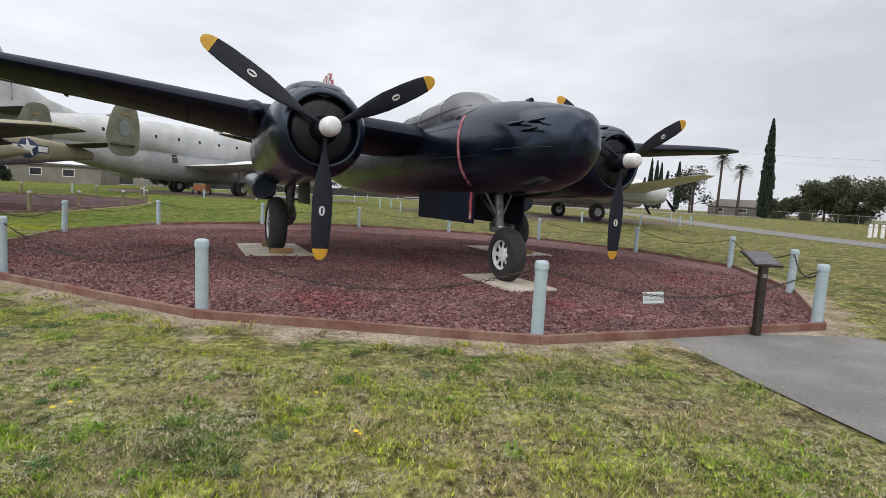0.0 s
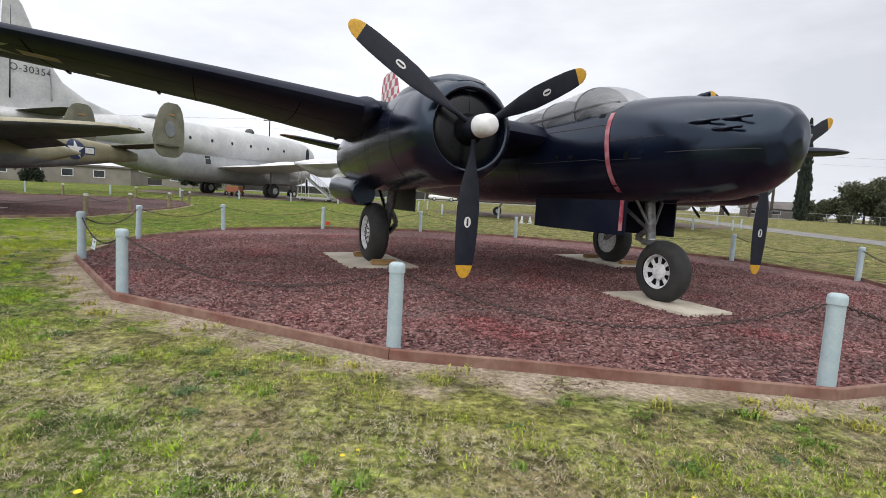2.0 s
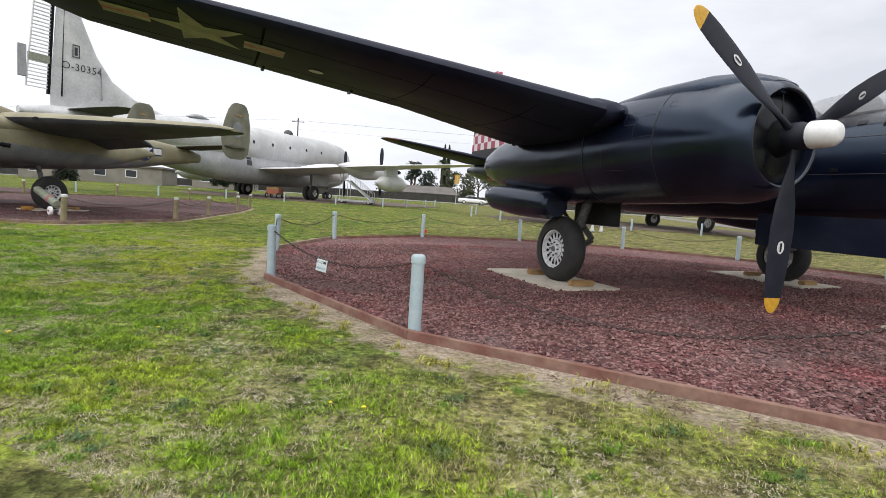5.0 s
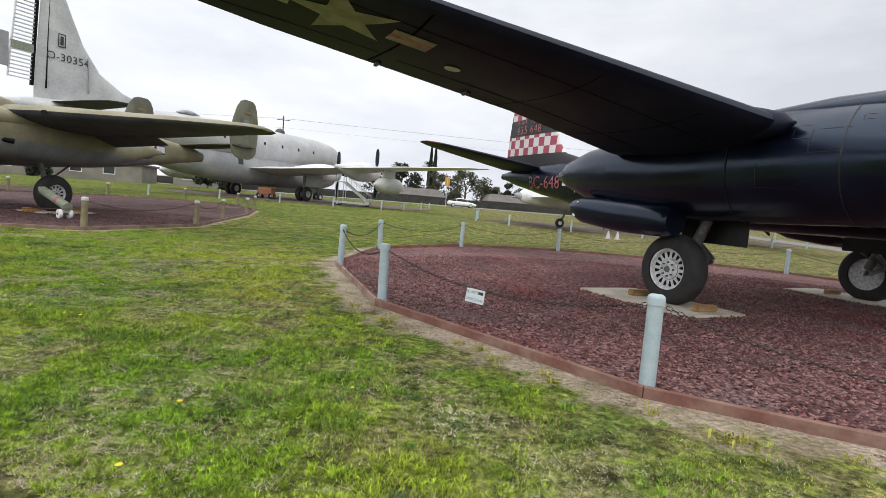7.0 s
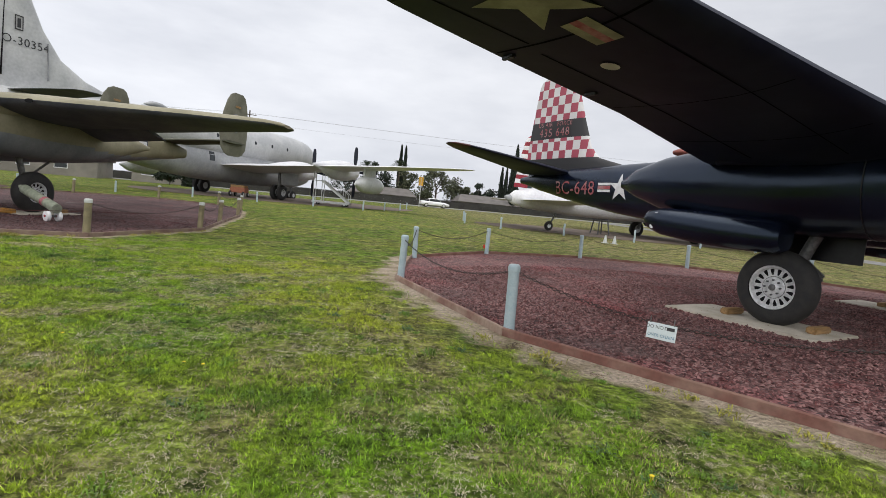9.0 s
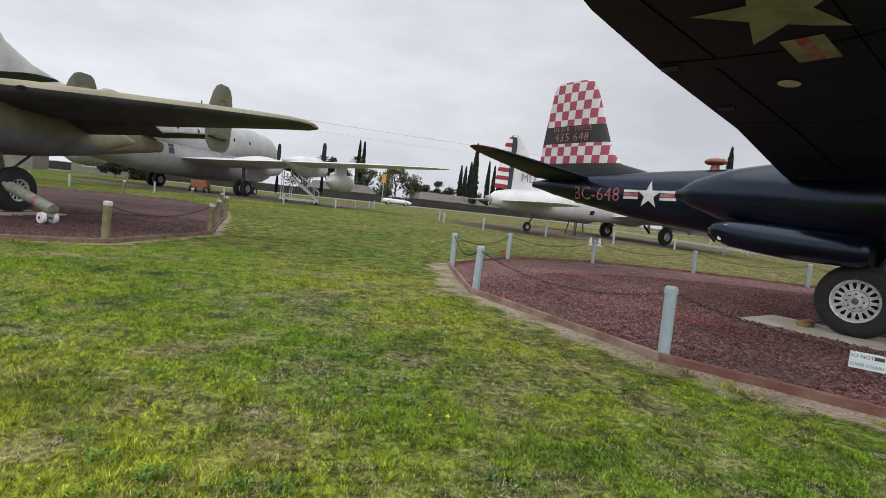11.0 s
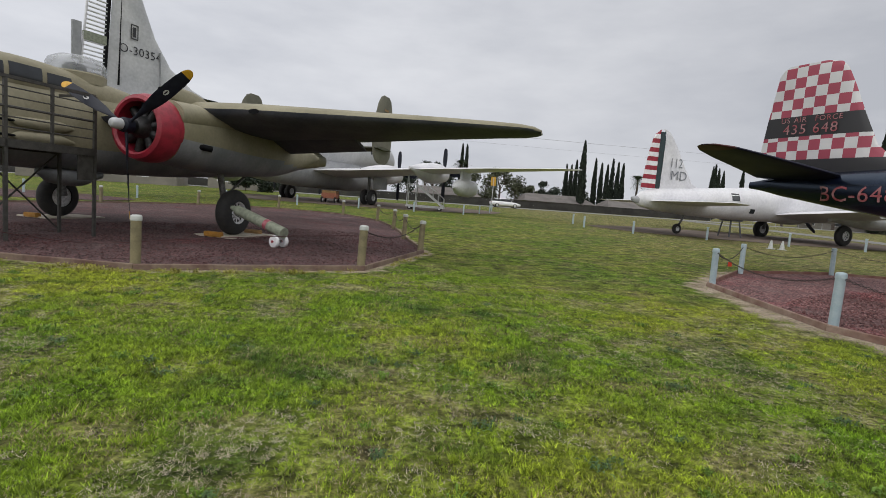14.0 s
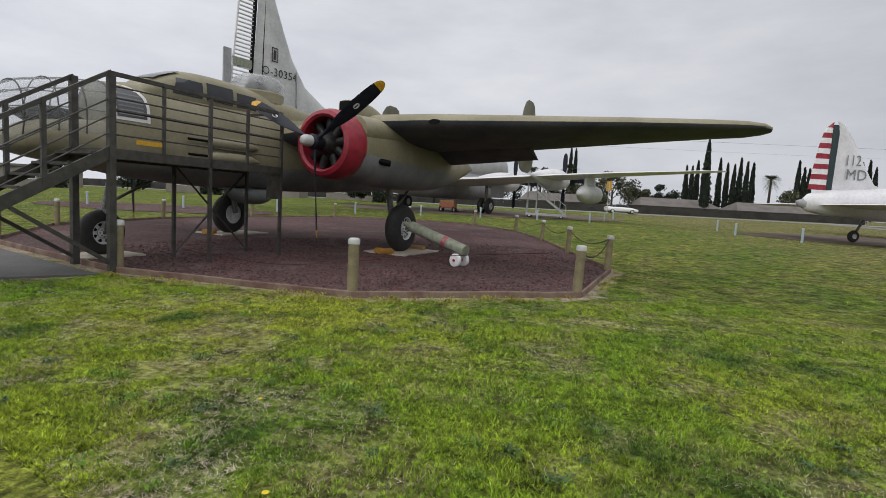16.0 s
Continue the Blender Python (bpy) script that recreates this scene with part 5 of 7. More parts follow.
# turret
bm = bmesh.new()
lathe(bm, [(3.5, 0.6), (3.72, 0.62), (3.76, 0.58)], (0, 1.45, 0), "z", 30)
turret = part("turret_ring", bm, OLIVE, medium)
bm = bmesh.new()
lathe(bm, [(3.75, 0.6), (3.9, 0.63), (4.04, 0.57), (4.14, 0.4), (4.18, 0.16), (4.185, 0.005)], (0, 1.45, 0), "z", 30)
part("turret_dome", bm, DOME, turret, "clear plexiglass turret dome")
part("gun_mount", block(bmesh.new(), (-0.2, 1.2, 3.7), (0.2, 1.6, 3.98), 0.06), DARK, turret)
part("aft_blister", hull([(5.6, 3.6, 3.4, 0.2), (5.9, 3.8, 3.4, 0.34), (6.4, 3.82, 3.4, 0.36), (6.9, 3.6, 3.4, 0.2)], 2.2), OLIVE, medium)
# star on the side
for s in (-1, 1):
    cy, cz = 9.3, 2.78
    f1 = lambda x, q, s=s, cy=cy, cz=cz: hull_side(B_BODY, cy + x, cz + q, s, 2.7, 0.006)
    f2 = lambda x, q, s=s, cy=cy, cz=cz: hull_side(B_BODY, cy + x, cz + q, s, 2.7, 0.011)
    part("star_disc", flat_shape(disc(0.5), f1), INSIG_B, fus, "blue roundel")
    part("star_marking", flat_shape(star(0.47), f2), INSIG_W, fus, "white star")
    for x0, x1 in ((-1.05, -0.46), (0.46, 1.05)):
        part("star_border", flat_shape(bar(x0, -0.2, x1, 0.2), f1), INSIG_B, fus)
        part("star_bar", flat_shape(bar(x0 + 0.05, -0.14, x1 - 0.05, 0.14), f2), INSIG_W, fus)
B_WING = [(0.5, 1.5, 5.6, 2.75, 0.62, 2.6), (2.9, 1.6, 5.4, 3.05, 0.6, 2.7), (4.4, 1.9, 5.15, 3.1, 0.54, 2.76), (6.05, 2.2, 4.95, 3.1, 0.46, 2.82), (8.5, 2.65, 4.75, 3.1, 0.33, 2.96), (9.8, 2.92, 4.6, 3.09, 0.27, 3.02), (10.5, 3.06, 4.45, 3.08, 0.22, 3.03), (10.8, 3.25, 4.25, 3.075, 0.16, 3.05), (10.93, 3.5, 4.0, 3.07, 0.08, 3.06)]
for s in (-1, 1):
    st = [(s * q[0], *q[1:]) for q in B_WING]
    # downward faces and flap: grey paint, darker than UNDER to stand in for shade
    wing = part("wing", two_tone(wing_bm(st), lambda c, n: n.z < -0.45), (OLIVE, UNDER_SHADED), medium, "tapered olive drab wing, grey beneath with shade painted in")
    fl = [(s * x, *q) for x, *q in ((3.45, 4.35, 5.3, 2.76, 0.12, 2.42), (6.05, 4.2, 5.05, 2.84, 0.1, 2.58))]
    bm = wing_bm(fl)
    part("flap", bm, UNDER_SHADED, wing, "drooped flap")
    part("wing_inlet", flat_shape([(x * 2.6, y) for x, y in disc(0.055)], lambda x, y, s=s: Vector((s * 4.7 + x, 1.87, 3.06 + y)), 0), DARK, wing)
    cx = s * 2.95
    nac = part("nacelle", two_tone(hull([(0.95, 3.12, 1.75, 0.68), (2.0, 3.14, 1.66, 0.68), (3.5, 3.05, 1.62, 0.62), (5.0, 2.95, 1.7, 0.54), (6.2, 2.85, 1.95, 0.4), (7.2, 2.7, 2.25, 0.22), (7.8, 2.55, 2.42, 0.04)], 2.3, cx), lambda c, n: c.z < 2.28 - 0.05 * max(0, c.y - 2)), (OLIVE, UNDER), medium, "grey and olive engine nacelle")
    part("nacelle_roof", hull([(0.97, 3.13, 2.4, 0.69), (2.0, 3.18, 2.5, 0.68), (3.2, 3.18, 2.65, 0.6), (4.2, 3.1, 2.8, 0.4)], 2.3, cx), OLIVE, nac)
    bm = bmesh.new()
    lathe(bm, [(1.0, 0.69), (0.85, 0.72), (0.6, 0.715), (0.42, 0.66), (0.38, 0.58), (0.42, 0.53), (0.9, 0.54)], (cx, 0, 2.44), "y", 40)
    part("cowling", bm, RED, nac, "crimson red engine cowling ring")
    bm = bmesh.new()
    lathe(bm, [(0.88, 0.56), (0.87, 0.01)], (cx, 0, 2.44), "y", 28, True)
    part("engine_bulkhead", bm, DARK, nac)
    for i in range(9):
        t = radians(90 + 40 * i)
        d = Vector((math.cos(t), 0, math.sin(t)))
        c = Vector((cx, 0.66, 2.44))
        part("cylinder", rod(bmesh.new(), c + d * 0.2, c + d * 0.52, 0.1, 10, 0.09), ENGINE, nac, "finned engine cylinder")
    bm = bmesh.new()
    lathe(bm, [(0.34, 0.02), (0.36, 0.14), (0.45, 0.22), (0.75, 0.27)], (cx, 0, 2.44), "y", 20, True)
    part("gear_case", bm, ENGINE, nac, "grey engine gear case")
    scoop = part("air_scoop", hull([(1.1, 3.42, 3.14, 0.17), (1.3, 3.46, 3.1, 0.19), (1.9, 3.44, 3.05, 0.18), (2.6, 3.25, 3.0, 0.12), (3.0, 3.1, 3.0, 0.03)], 3.4, cx, 20), OLIVE, nac, "square carburettor air scoop on the nacelle roof")
    part("scoop_mouth", block(bmesh.new(), (cx - 0.14, 1.085, 3.2), (cx + 0.14, 1.1, 3.4), 0.004), DARK, scoop)
    propeller(medium, (cx, -0.18, 2.43), 1.92, (-86, 34, 154), SILVER, 0.27, logo=True, pitch=20, reach=0.36)
    gear = part("main_gear_strut", rod(bmesh.new(), (s * 2.82, 3.1, 1.75), (s * 2.84, 3.35, 0.7), 0.08, 12), STEEL, medium)
    part("drag_brace", rod(bmesh.new(), (s * 2.82, 3.3, 1.0), (s * 2.8, 4.2, 1.7), 0.035, 8), STEEL, gear)
    wheel(medium, (s * 3.1, 3.35, 0.66), 0.6, 0.36, 0.3, s, holes=12)
    part("exhaust_stub", rod(bmesh.new(), (s * 3.5, 1.45, 2.2), (s * 3.72, 1.75, 2.15), 0.07, 10), DARK, nac)
    st = [(s * x, a, b, z, t) for x, a, b, z, t in ((0.2, 11.4, 13.2, 3.18, 0.18), (2.0, 11.45, 13.1, 3.3, 0.16), (3.5, 11.5, 13.0, 3.36, 0.12))]
    part("tailplane", wing_bm(st), OLIVE_DARK, medium)
    fn = fin_bm([(2.75, 12.0, 12.75, 0.03), (2.85, 11.7, 13.05, 0.07), (3.1, 11.45, 13.3, 0.1), (3.8, 11.3, 13.4, 0.12), (4.6, 11.5, 13.38, 0.12), (5.2, 11.75, 13.25, 0.09), (5.5, 12.0, 13.1, 0.06), (5.62, 12.3, 12.9, 0.02)], s * 3.3)
    f = part("tail_fin", fn, OLIVE_FIN, medium, "rounded olive drab tail fin")
    for q in (-1, 1):
        part("fin_roundel", flat_shape([(x * 0.8, y) for x, y in disc(0.42)], lambda x, y, s=s, q=q: Vector((s * 3.3 + q * 0.1, 12.35 + x, 4.25 + y)), 0), UNDER, f, "faded pale oval badge")
        part("fin_digits", flat_shape(bar(-0.2, -0.045, 0.2, 0.045), lambda x, y, s=s, q=q: Vector((s * 3.3 + q * 0.1, 12.45 + x, 5.0 + y)), 0), WOOD, f, "small yellow serial bar")
# belly pods and nose gear
part("belly_blister", hull([(0.3, 1.45, 1.3, 0.05), (0.6, 1.45, 1.12, 0.2), (1.3, 1.45, 1.08, 0.24), (1.9, 1.45, 1.3, 0.05)], 2.2, 0.3), UNDER, medium)
gear = part("nose_gear_strut", rod(bmesh.new(), (0.0, -2.0, 1.6), (0.0, -2.15, 0.8), 0.07, 12), STEEL, medium)
for q in (-1, 1):
    part("fork", beam(bmesh.new(), (q * 0.16, -2.15, 0.85), (q * 0.16, -2.2, 0.48), 0.035, 0.07), STEEL, gear)
part("fork_crown", block(bmesh.new(), (-0.18, -2.21, 0.82), (0.18, -2.1, 0.9), 0.012), STEEL, gear)
part("drag_brace", rod(bmesh.new(), (0.0, -2.1, 1.0), (0.0, -1.2, 1.5), 0.028, 8), STEEL, gear)
wheel(medium, (0.0, -2.2, 0.47), 0.42, 0.25, 0.22, 1, holes=8, name="nose_wheel")
for u, q in ((0.76, 2.35), (0.78, 2.05)):
    part("gun_pack", hull([(-0.55, q + 0.02, q - 0.02, 0.02), (-0.4, q + 0.1, q - 0.1, 0.09), (0.5, q + 0.12, q - 0.12, 0.1), (0.8, q + 0.03, q - 0.03, 0.02)], 2.0, u, 16), OLIVE, medium, "side gun fairing")
    part("gun_barrel", rod(bmesh.new(), (u + 0.03, -0.4, q), (u + 0.03, -1.0, q), 0.025), DARK, medium)


def b_world(u, a, z=0.0):
    return B_M @ Vector((u, a, z))


for u, a in ((3.1, 3.5), (-3.1, 3.5)):
    p = b_world(u, a)
    pad(p.x, p.y, 1.2, 1.8, B_TURN)
p = b_world(0.0, -2.2)
pad(p.x, p.y, 0.8, 1.2, B_TURN)


# tow bar on two small wheels
def tow_bar():
    ob = thing("tow_bar", pose(-12.55, 16.6, 0.04, 0, 0, -34), "pale green tubular tow bar with a red band on small wheels", "tow bar")
    a, b = Vector((0.14, 0, 0.34)), Vector((-1.5, 0.0, 0.74))
    tube = part("tube", rod(bmesh.new(), a, b, 0.125, 20), GREEN_BAR, ob)
    f = lambda t: a + (b - a) * t
    part("band", rod(bmesh.new(), f(0.3), f(0.37), 0.129, 20), RED_STRIPE, tube, "dull red band")
    part("neck", rod(bmesh.new(), b, b + (b - a) * 0.14, 0.09, 14, 0.05), GREEN_BAR, tube)
    for s in (-1, 1):
        bm = bmesh.new()
        lathe(bm, [(-0.045, 0.05), (-0.045, 0.125), (-0.03, 0.14), (0.03, 0.14), (0.045, 0.125), (0.045, 0.05)], (-0.02, 0, 0), "x", 20, True)
        w = part("wheel", bm, WHITE, ob, "small white wheel")
        w.matrix_basis = pose(0.0, s * 0.13, 0.14, 0, 0, 90)
        bm = bmesh.new()
        lathe(bm, [(-0.065, 0.03), (0.065, 0.03)], (-0.02, 0, 0), "x", 12, True)
        part("hub", bm, RED, w)
    part("axle", rod(bmesh.new(), (0, -0.13, 0.14), (0, 0.13, 0.14), 0.03), STEEL, ob)


tow_bar()
for u, a, m, w in ((3.1, 2.62, CHOCK_Y, 0.5), (3.1, 4.2, WOOD, 0.5), (-3.1, 2.62, CHOCK_Y, 0.5)):
    p = b_world(u, a, 0.05)
    ob = part("wheel_chock", block(bmesh.new(), (-w / 2, -0.08, 0), (w / 2, 0.08, 0.13), 0.02), m)
    ob.matrix_basis = pose(p.x, p.y, p.z, 0, 0, B_TURN)
    tagged(ob, "painted wheel chock beside the olive bomber's tyre", "chock", "wheel chocks")


# viewing platform beside the nose
def platform():
    ob = thing("viewing_platform", B_M, "grey-brown steel viewing platform with stairs beside the nose", "platform")
    z = 1.92
    x0, x1, y0, y1 = 0.86, 1.86, -3.1, 0.4
    part("deck", block(bmesh.new(), (x0, y0, z - 0.06), (x1, y1, z), 0.005), PLATFORM, ob)
    for x in (x0, x1):
        part("deck_beam", block(bmesh.new(), (x - 0.03, y0, z - 0.16), (x + 0.03, y1, z - 0.01), 0.004), PLATFORM, ob)
    for x, y, top in ((x1, y0, 3.05), (x0, y0, 3.05), (x1, -1.35, 3.02), (x0, -1.35, z), (x1, y1, 3.02), (x0, y1, z)):
        w = 0.1 if y == y0 else 0.06
        part("post", block(bmesh.new(), (x - w / 2, y - w / 2, 0.04), (x + w / 2, y + w / 2, top), 0.004), PLATFORM, ob)
    for y in (-2.25, -0.5):
        part("rail_post", block(bmesh.new(), (x1 - 0.025, y - 0.025, z), (x1 + 0.025, y + 0.025, 3.0), 0.003), PLATFORM, ob)
    part("rail", beam(bmesh.new(), (x1, y0, 3.03), (x1, y1, 3.03), 0.06, 0.06), PLATFORM, ob)
    part("rail", beam(bmesh.new(), (x0, y1, 3.03), (x1, y1, 3.03), 0.05, 0.05), PLATFORM, ob)
    for q in (2.13, 2.32, 2.5, 2.68, 2.85):
        part("rail_bar", rod(bmesh.new(), (x1, y0, q), (x1, y1, q), 0.014 if q != 2.5 else 0.026, 6), PLATFORM, ob)
    for x in (x0, x1):
        part("stringer", beam(bmesh.new(), (x, y0, z - 0.05), (x, y0 - 3.1, 0.05), 0.05, 0.17), PLATFORM, ob)
        part("hand_rail", beam(bmesh.new(), (x, y0, 3.05), (x, y0 - 3.0, 1.1), 0.05, 0.06), PLATFORM, ob)
        for k in (0.3, 0.65, 0.98):
            yy = y0 - 3.0 * k
            part("rail_post", block(bmesh.new(), (x - 0.03, yy - 0.03, z - 0.05 - 1.87 * k), (x + 0.03, yy + 0.03, 3.05 - 1.95 * k), 0.003), PLATFORM, ob)
        for q in (0.25, 0.5, 0.75):
            part("rail_bar", rod(bmesh.new(), (x, y0, z + q), (x, y0 - 3.0, z + q - 1.92), 0.012, 6), PLATFORM, ob)
        part("brace", beam(bmesh.new(), (x, y0, 0.15), (x, y0 - 1.3, 1.0), 0.05, 0.05), PLATFORM, ob)
    for i in range(10):
        q = (i + 0.5) / 10
        part("tread", block(bmesh.new(), (x0, y0 - 3.1 * q - 0.13, z - 1.87 * q - 0.02), (x1, y0 - 3.1 * q + 0.13, z - 1.87 * q + 0.02), 0.004), PLATFORM, ob)
    for ya, yb in ((-1.35, 0.4), (0.4, -1.35)):
        part("cross_brace", rod(bmesh.new(), (x0, ya, 0.1), (x0, yb, z - 0.1), 0.018, 6), PLATFORM, ob)
    part("yellow_plate", block(bmesh.new(), (x1 + 0.004, -2.72, 2.02), (x1 + 0.03, -2.3, 2.09)), YELLOW, ob, "yellow warning strip")
    part("skirt_panel", block(bmesh.new(), (x1 - 0.01, 0.02, 1.25), (x1 + 0.01, 0.38, z - 0.1)), PLATFORM, ob)


platform()
WALK_B = [(-17.55, 12.62), (-22.0, 14.72), (-25.2, 10.0), (-22.6, 7.6)]
bm = bmesh.new()
skin(bm, [[Vector((x, y, z)) for x, y in WALK_B] for z in (-0.1, 0.035)])
tagged(part("concrete_walk", bm, WALK, smooth=False), "grey paved walk at the foot of the stairs", "path", kind="structure")

# red rope barrier inside the bed
bm = bmesh.new()
pts = [b_world(2.6, -2.4, 0.4), b_world(3.3, -1.0, 0.12), b_world(4.6, 0.2, 0.25), b_world(5.8, 1.6, 0.35), b_world(7.0, 3.2, 0.4)]
fine = [Vector(r[1:]) for r in smooth_rows([(i, *p) for i, p in enumerate(pts)], 6)]
for a, b in zip(fine, fine[1:]):
    rod(bm, a, b, 0.008, 6)
tagged(part("rope", bm, RED_TIP), "thin red rope slung low over the gravel", "rope")


# ---------------------------------------------------------------- silver four-engine tanker
K_T = (-27.4, 39.0, 0.5)
K_M = pose(*K_T, 0, 0, -28)
tanker = thing("tanker_aircraft", K_M, "large dull silver four-engine tanker aircraft with tall fin", "aircraft")
K_TOP = [(-4.2, 5.3, 4.8, 0.25), (-2.5, 5.65, 4.4, 0.7), (1.0, 5.95, 3.9, 1.2), (6, 6.45, 3.6, 1.55), (12, 6.85, 3.4, 1.68), (20, 6.9, 3.3, 1.7), (26, 6.9, 3.3, 1.68), (28.5, 6.6, 3.3, 1.5), (29.6, 6.1, 3.5, 1.1), (30.2, 5.3, 4.0, 0.3)]
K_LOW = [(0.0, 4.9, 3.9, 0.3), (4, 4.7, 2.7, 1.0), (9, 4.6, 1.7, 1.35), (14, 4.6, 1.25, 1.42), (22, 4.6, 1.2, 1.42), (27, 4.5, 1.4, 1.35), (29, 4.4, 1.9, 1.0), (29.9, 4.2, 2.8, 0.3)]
fus = part("fuselage", hull(K_TOP, 2.0), SILVER, tanker, "dull silver upper fuselage lobe")
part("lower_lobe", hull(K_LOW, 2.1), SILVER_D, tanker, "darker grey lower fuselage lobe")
for s in (-1, 1):
    for y in (7, 9.4, 11.8, 14.2, 16.6, 19, 21.4, 23.8):
        part("cabin_window", flat_shape([(x, q * 1.3) for x, q in disc(0.14, k=12)], lambda x, q, s=s, y=y: hull_side(K_TOP, y + x, 5.3 + q, s, 2.0, 0.01), 0), GLASS, fus)
    part("cargo_hatch", flat_shape(bar(-0.3, -0.4, 0.3, 0.4), lambda x, q, s=s: hull_side(K_LOW, 14 + x, 3.4 + q, s, 2.1, 0.01), 1), GLASS, fus)
bm = bmesh.new()
lathe(bm, [(6.6, 0.55), (7.05, 0.5), (7.3, 0.3), (7.38, 0.01)], (0, 20.3, 0), "z", 20)
part("astrodome", bm, GLASS, tanker, "dark roof dome")
part("roof_fairing", hull([(8.2, 6.8, 6.7, 0.1), (8.8, 7.05, 6.6, 0.4), (9.6, 7.05, 6.6, 0.4), (10.4, 6.85, 6.7, 0.1)], 2), SILVER_D, tanker)
K_FIN = [(5.2, 9.5, -2.3, 0.5), (5.7, 8.2, -2.3, 0.5), (6.3, 6.6, -2.3, 0.5), (7.2, 3.6, -2.25, 0.45), (8.2, 1.9, -2.2, 0.4), (9.8, 0.75, -2.1, 0.34), (11.5, 0.0, -2.0, 0.28), (13.2, -0.7, -1.9, 0.2), (13.7, -1.1, -1.9, 0.08)]
fin = part("tail_fin", fin_bm(K_FIN), SILVER, tanker, "tall silver tail fin")
part("fin_seam", fin_bm([(6.4, -1.57, -1.67, 0.3), (9.8, -1.5, -1.6, 0.22), (13.0, -1.4, -1.5, 0.16)]), DARK, fin, "dark hinge gap")
part("fin_seam", fin_bm([(6.6, 0.98, 0.94, 0.72), (9.0, 0.92, 0.88, 0.6)]), SILVER_D, fin)
# rudder stripped to its ribs
rud = part("rudder_spar", beam(bmesh.new(), (0, -2.42, 6.4), (0, -2.1, 13.2), 0.2, 0.16), DARK, tanker, "dark open rudder hinge bay")
part("rudder_edge", beam(bmesh.new(), (0, -3.75, 6.7), (0, -3.2, 13.0), 0.1, 0.09), SILVER_L, rud)
for i in range(26):
    z = 6.75 + i * 0.245
    f = i / 25
    part("rudder_rib", beam(bmesh.new(), (0, -3.75 + 0.55 * f, z), (0, -2.4 + 0.3 * f, z), 0.16, 0.05), SILVER_L, rud)
part("rudder_patch", block(bmesh.new(), (-0.11, -3.6, 8.5), (0.11, -2.35, 9.0)), GREEN_BAR, rud, "yellow-green primer panel")
part("trim_tab", block(bmesh.new(), (-0.09, -4.2, 7.3), (0.09, -3.72, 9.4), 0.02), SILVER_D, rud)
for s in (-1, 1):
    part("fin_number", words("O-30354", 0.72, lambda x, q, s=s: Vector((s * 0.245, -0.35 + s * x, 8.62 + q)), 1.05), INK, fin, "black number O-30354")
    for x0, q0, x1, q1 in ((-0.24, -0.45, 0.24, -0.38), (-0.24, 0.38, 0.24, 0.45), (-0.24, -0.45, -0.18, 0.45), (0.18, -0.45, 0.24, 0.45), (-0.1, -0.3, 0.1, 0.28)):
        part("fin_badge", flat_shape(bar(x0, q0, x1, q1), lambda x, q, s=s: Vector((s * 0.22, -0.75 + s * x, 9.75 + q)), 0), INK, fin)
    st = [(s * x, a, b, z, t) for x, a, b, z, t in ((0.3, 1.5, -1.5, 5.55, 0.22), (4, 1.0, -1.4, 5.6, 0.16), (6.2, 0.6, -1.2, 5.62, 0.1), (6.6, 0.1, -0.9, 5.62, 0.04))]
    # the underside's shade is painted over the whole tailplane instead of silver
    part("tailplane", wing_bm(st), UNDER_SHADED, tanker, "tailplane in the dark grey of its shaded underside")
    st = [(s * x, a, b, z, t) for x, a, b, z, t in ((1.0, 21.5, 15.0, 2.75, 0.9), (5, 21.3, 15.6, 2.95, 0.8), (11, 20.9, 16.8, 3.4, 0.55), (17, 20.4, 17.9, 3.8, 0.36), (22.6, 20.0, 18.5, 4.05, 0.2), (24.2, 19.6, 18.9, 4.1, 0.08))]
    wing = part("wing", wing_bm(st), SILVER_L, tanker, "long slender silver wing")
    for cx, yp, zc in ((s * 5.0, 24.2, 3.1), (s * 10.6, 23.2, 3.4)):
        nac = part("nacelle", hull([(yp - 0.4, zc + 0.7, zc - 0.75, 0.7), (yp - 1.6, zc + 0.88, zc - 0.95, 0.85), (yp - 3.5, zc + 0.8, zc - 1.0, 0.75), (yp - 5.5, zc + 0.5, zc - 0.5, 0.45), (yp - 7.0, zc + 0.2, zc - 0.05, 0.1)], 2.2, cx), SILVER_L, tanker, "silver radial engine nacelle")
        bm = bmesh.new()
        lathe(bm, [(0, 0.62), (0.02, 0.01)], (cx, yp - 0.38, zc), "y", 24, True)
        part("engine_front", bm, DARK, nac)
        propeller(tanker, (cx, yp + 0.1, zc), 2.5, (90, 0, 180, 270), SILVER_D, 0.42, BLADE, 1, False)
    part("fuel_pod", hull([(17.0, 2.2, 2.0, 0.1), (18.0, 2.75, 1.5, 0.55), (19.6, 2.9, 1.35, 0.68), (21.0, 2.8, 1.45, 0.6), (21.9, 2.4, 1.85, 0.25)], 2.0, s * 14.4), SILVER, tanker, "rounded pod under the wing")
    part("pod_pylon", block(bmesh.new(), (s * 14.4 - 0.1, 18.4, 2.6), (s * 14.4 + 0.1, 20.4, 3.6), 0.03), SILVER, tanker)
    for q in (-0.38, 0.38):
        wheel(tanker, (s * 4.9 + q, 18.9, 0.72), 0.72, 0.42, 0.34, s, holes=8)
    part("main_gear_strut", rod(bmesh.new(), (s * 4.9, 18.9, 0.7), (s * 4.9, 18.9, 2.6), 0.14), STEEL, tanker)
    part("gear_door", block(bmesh.new(), (s * 5.9 - 0.03, 18.0, 1.5), (s * 5.9 + 0.03, 20.4, 2.6), 0.01), SILVER_D, tanker)
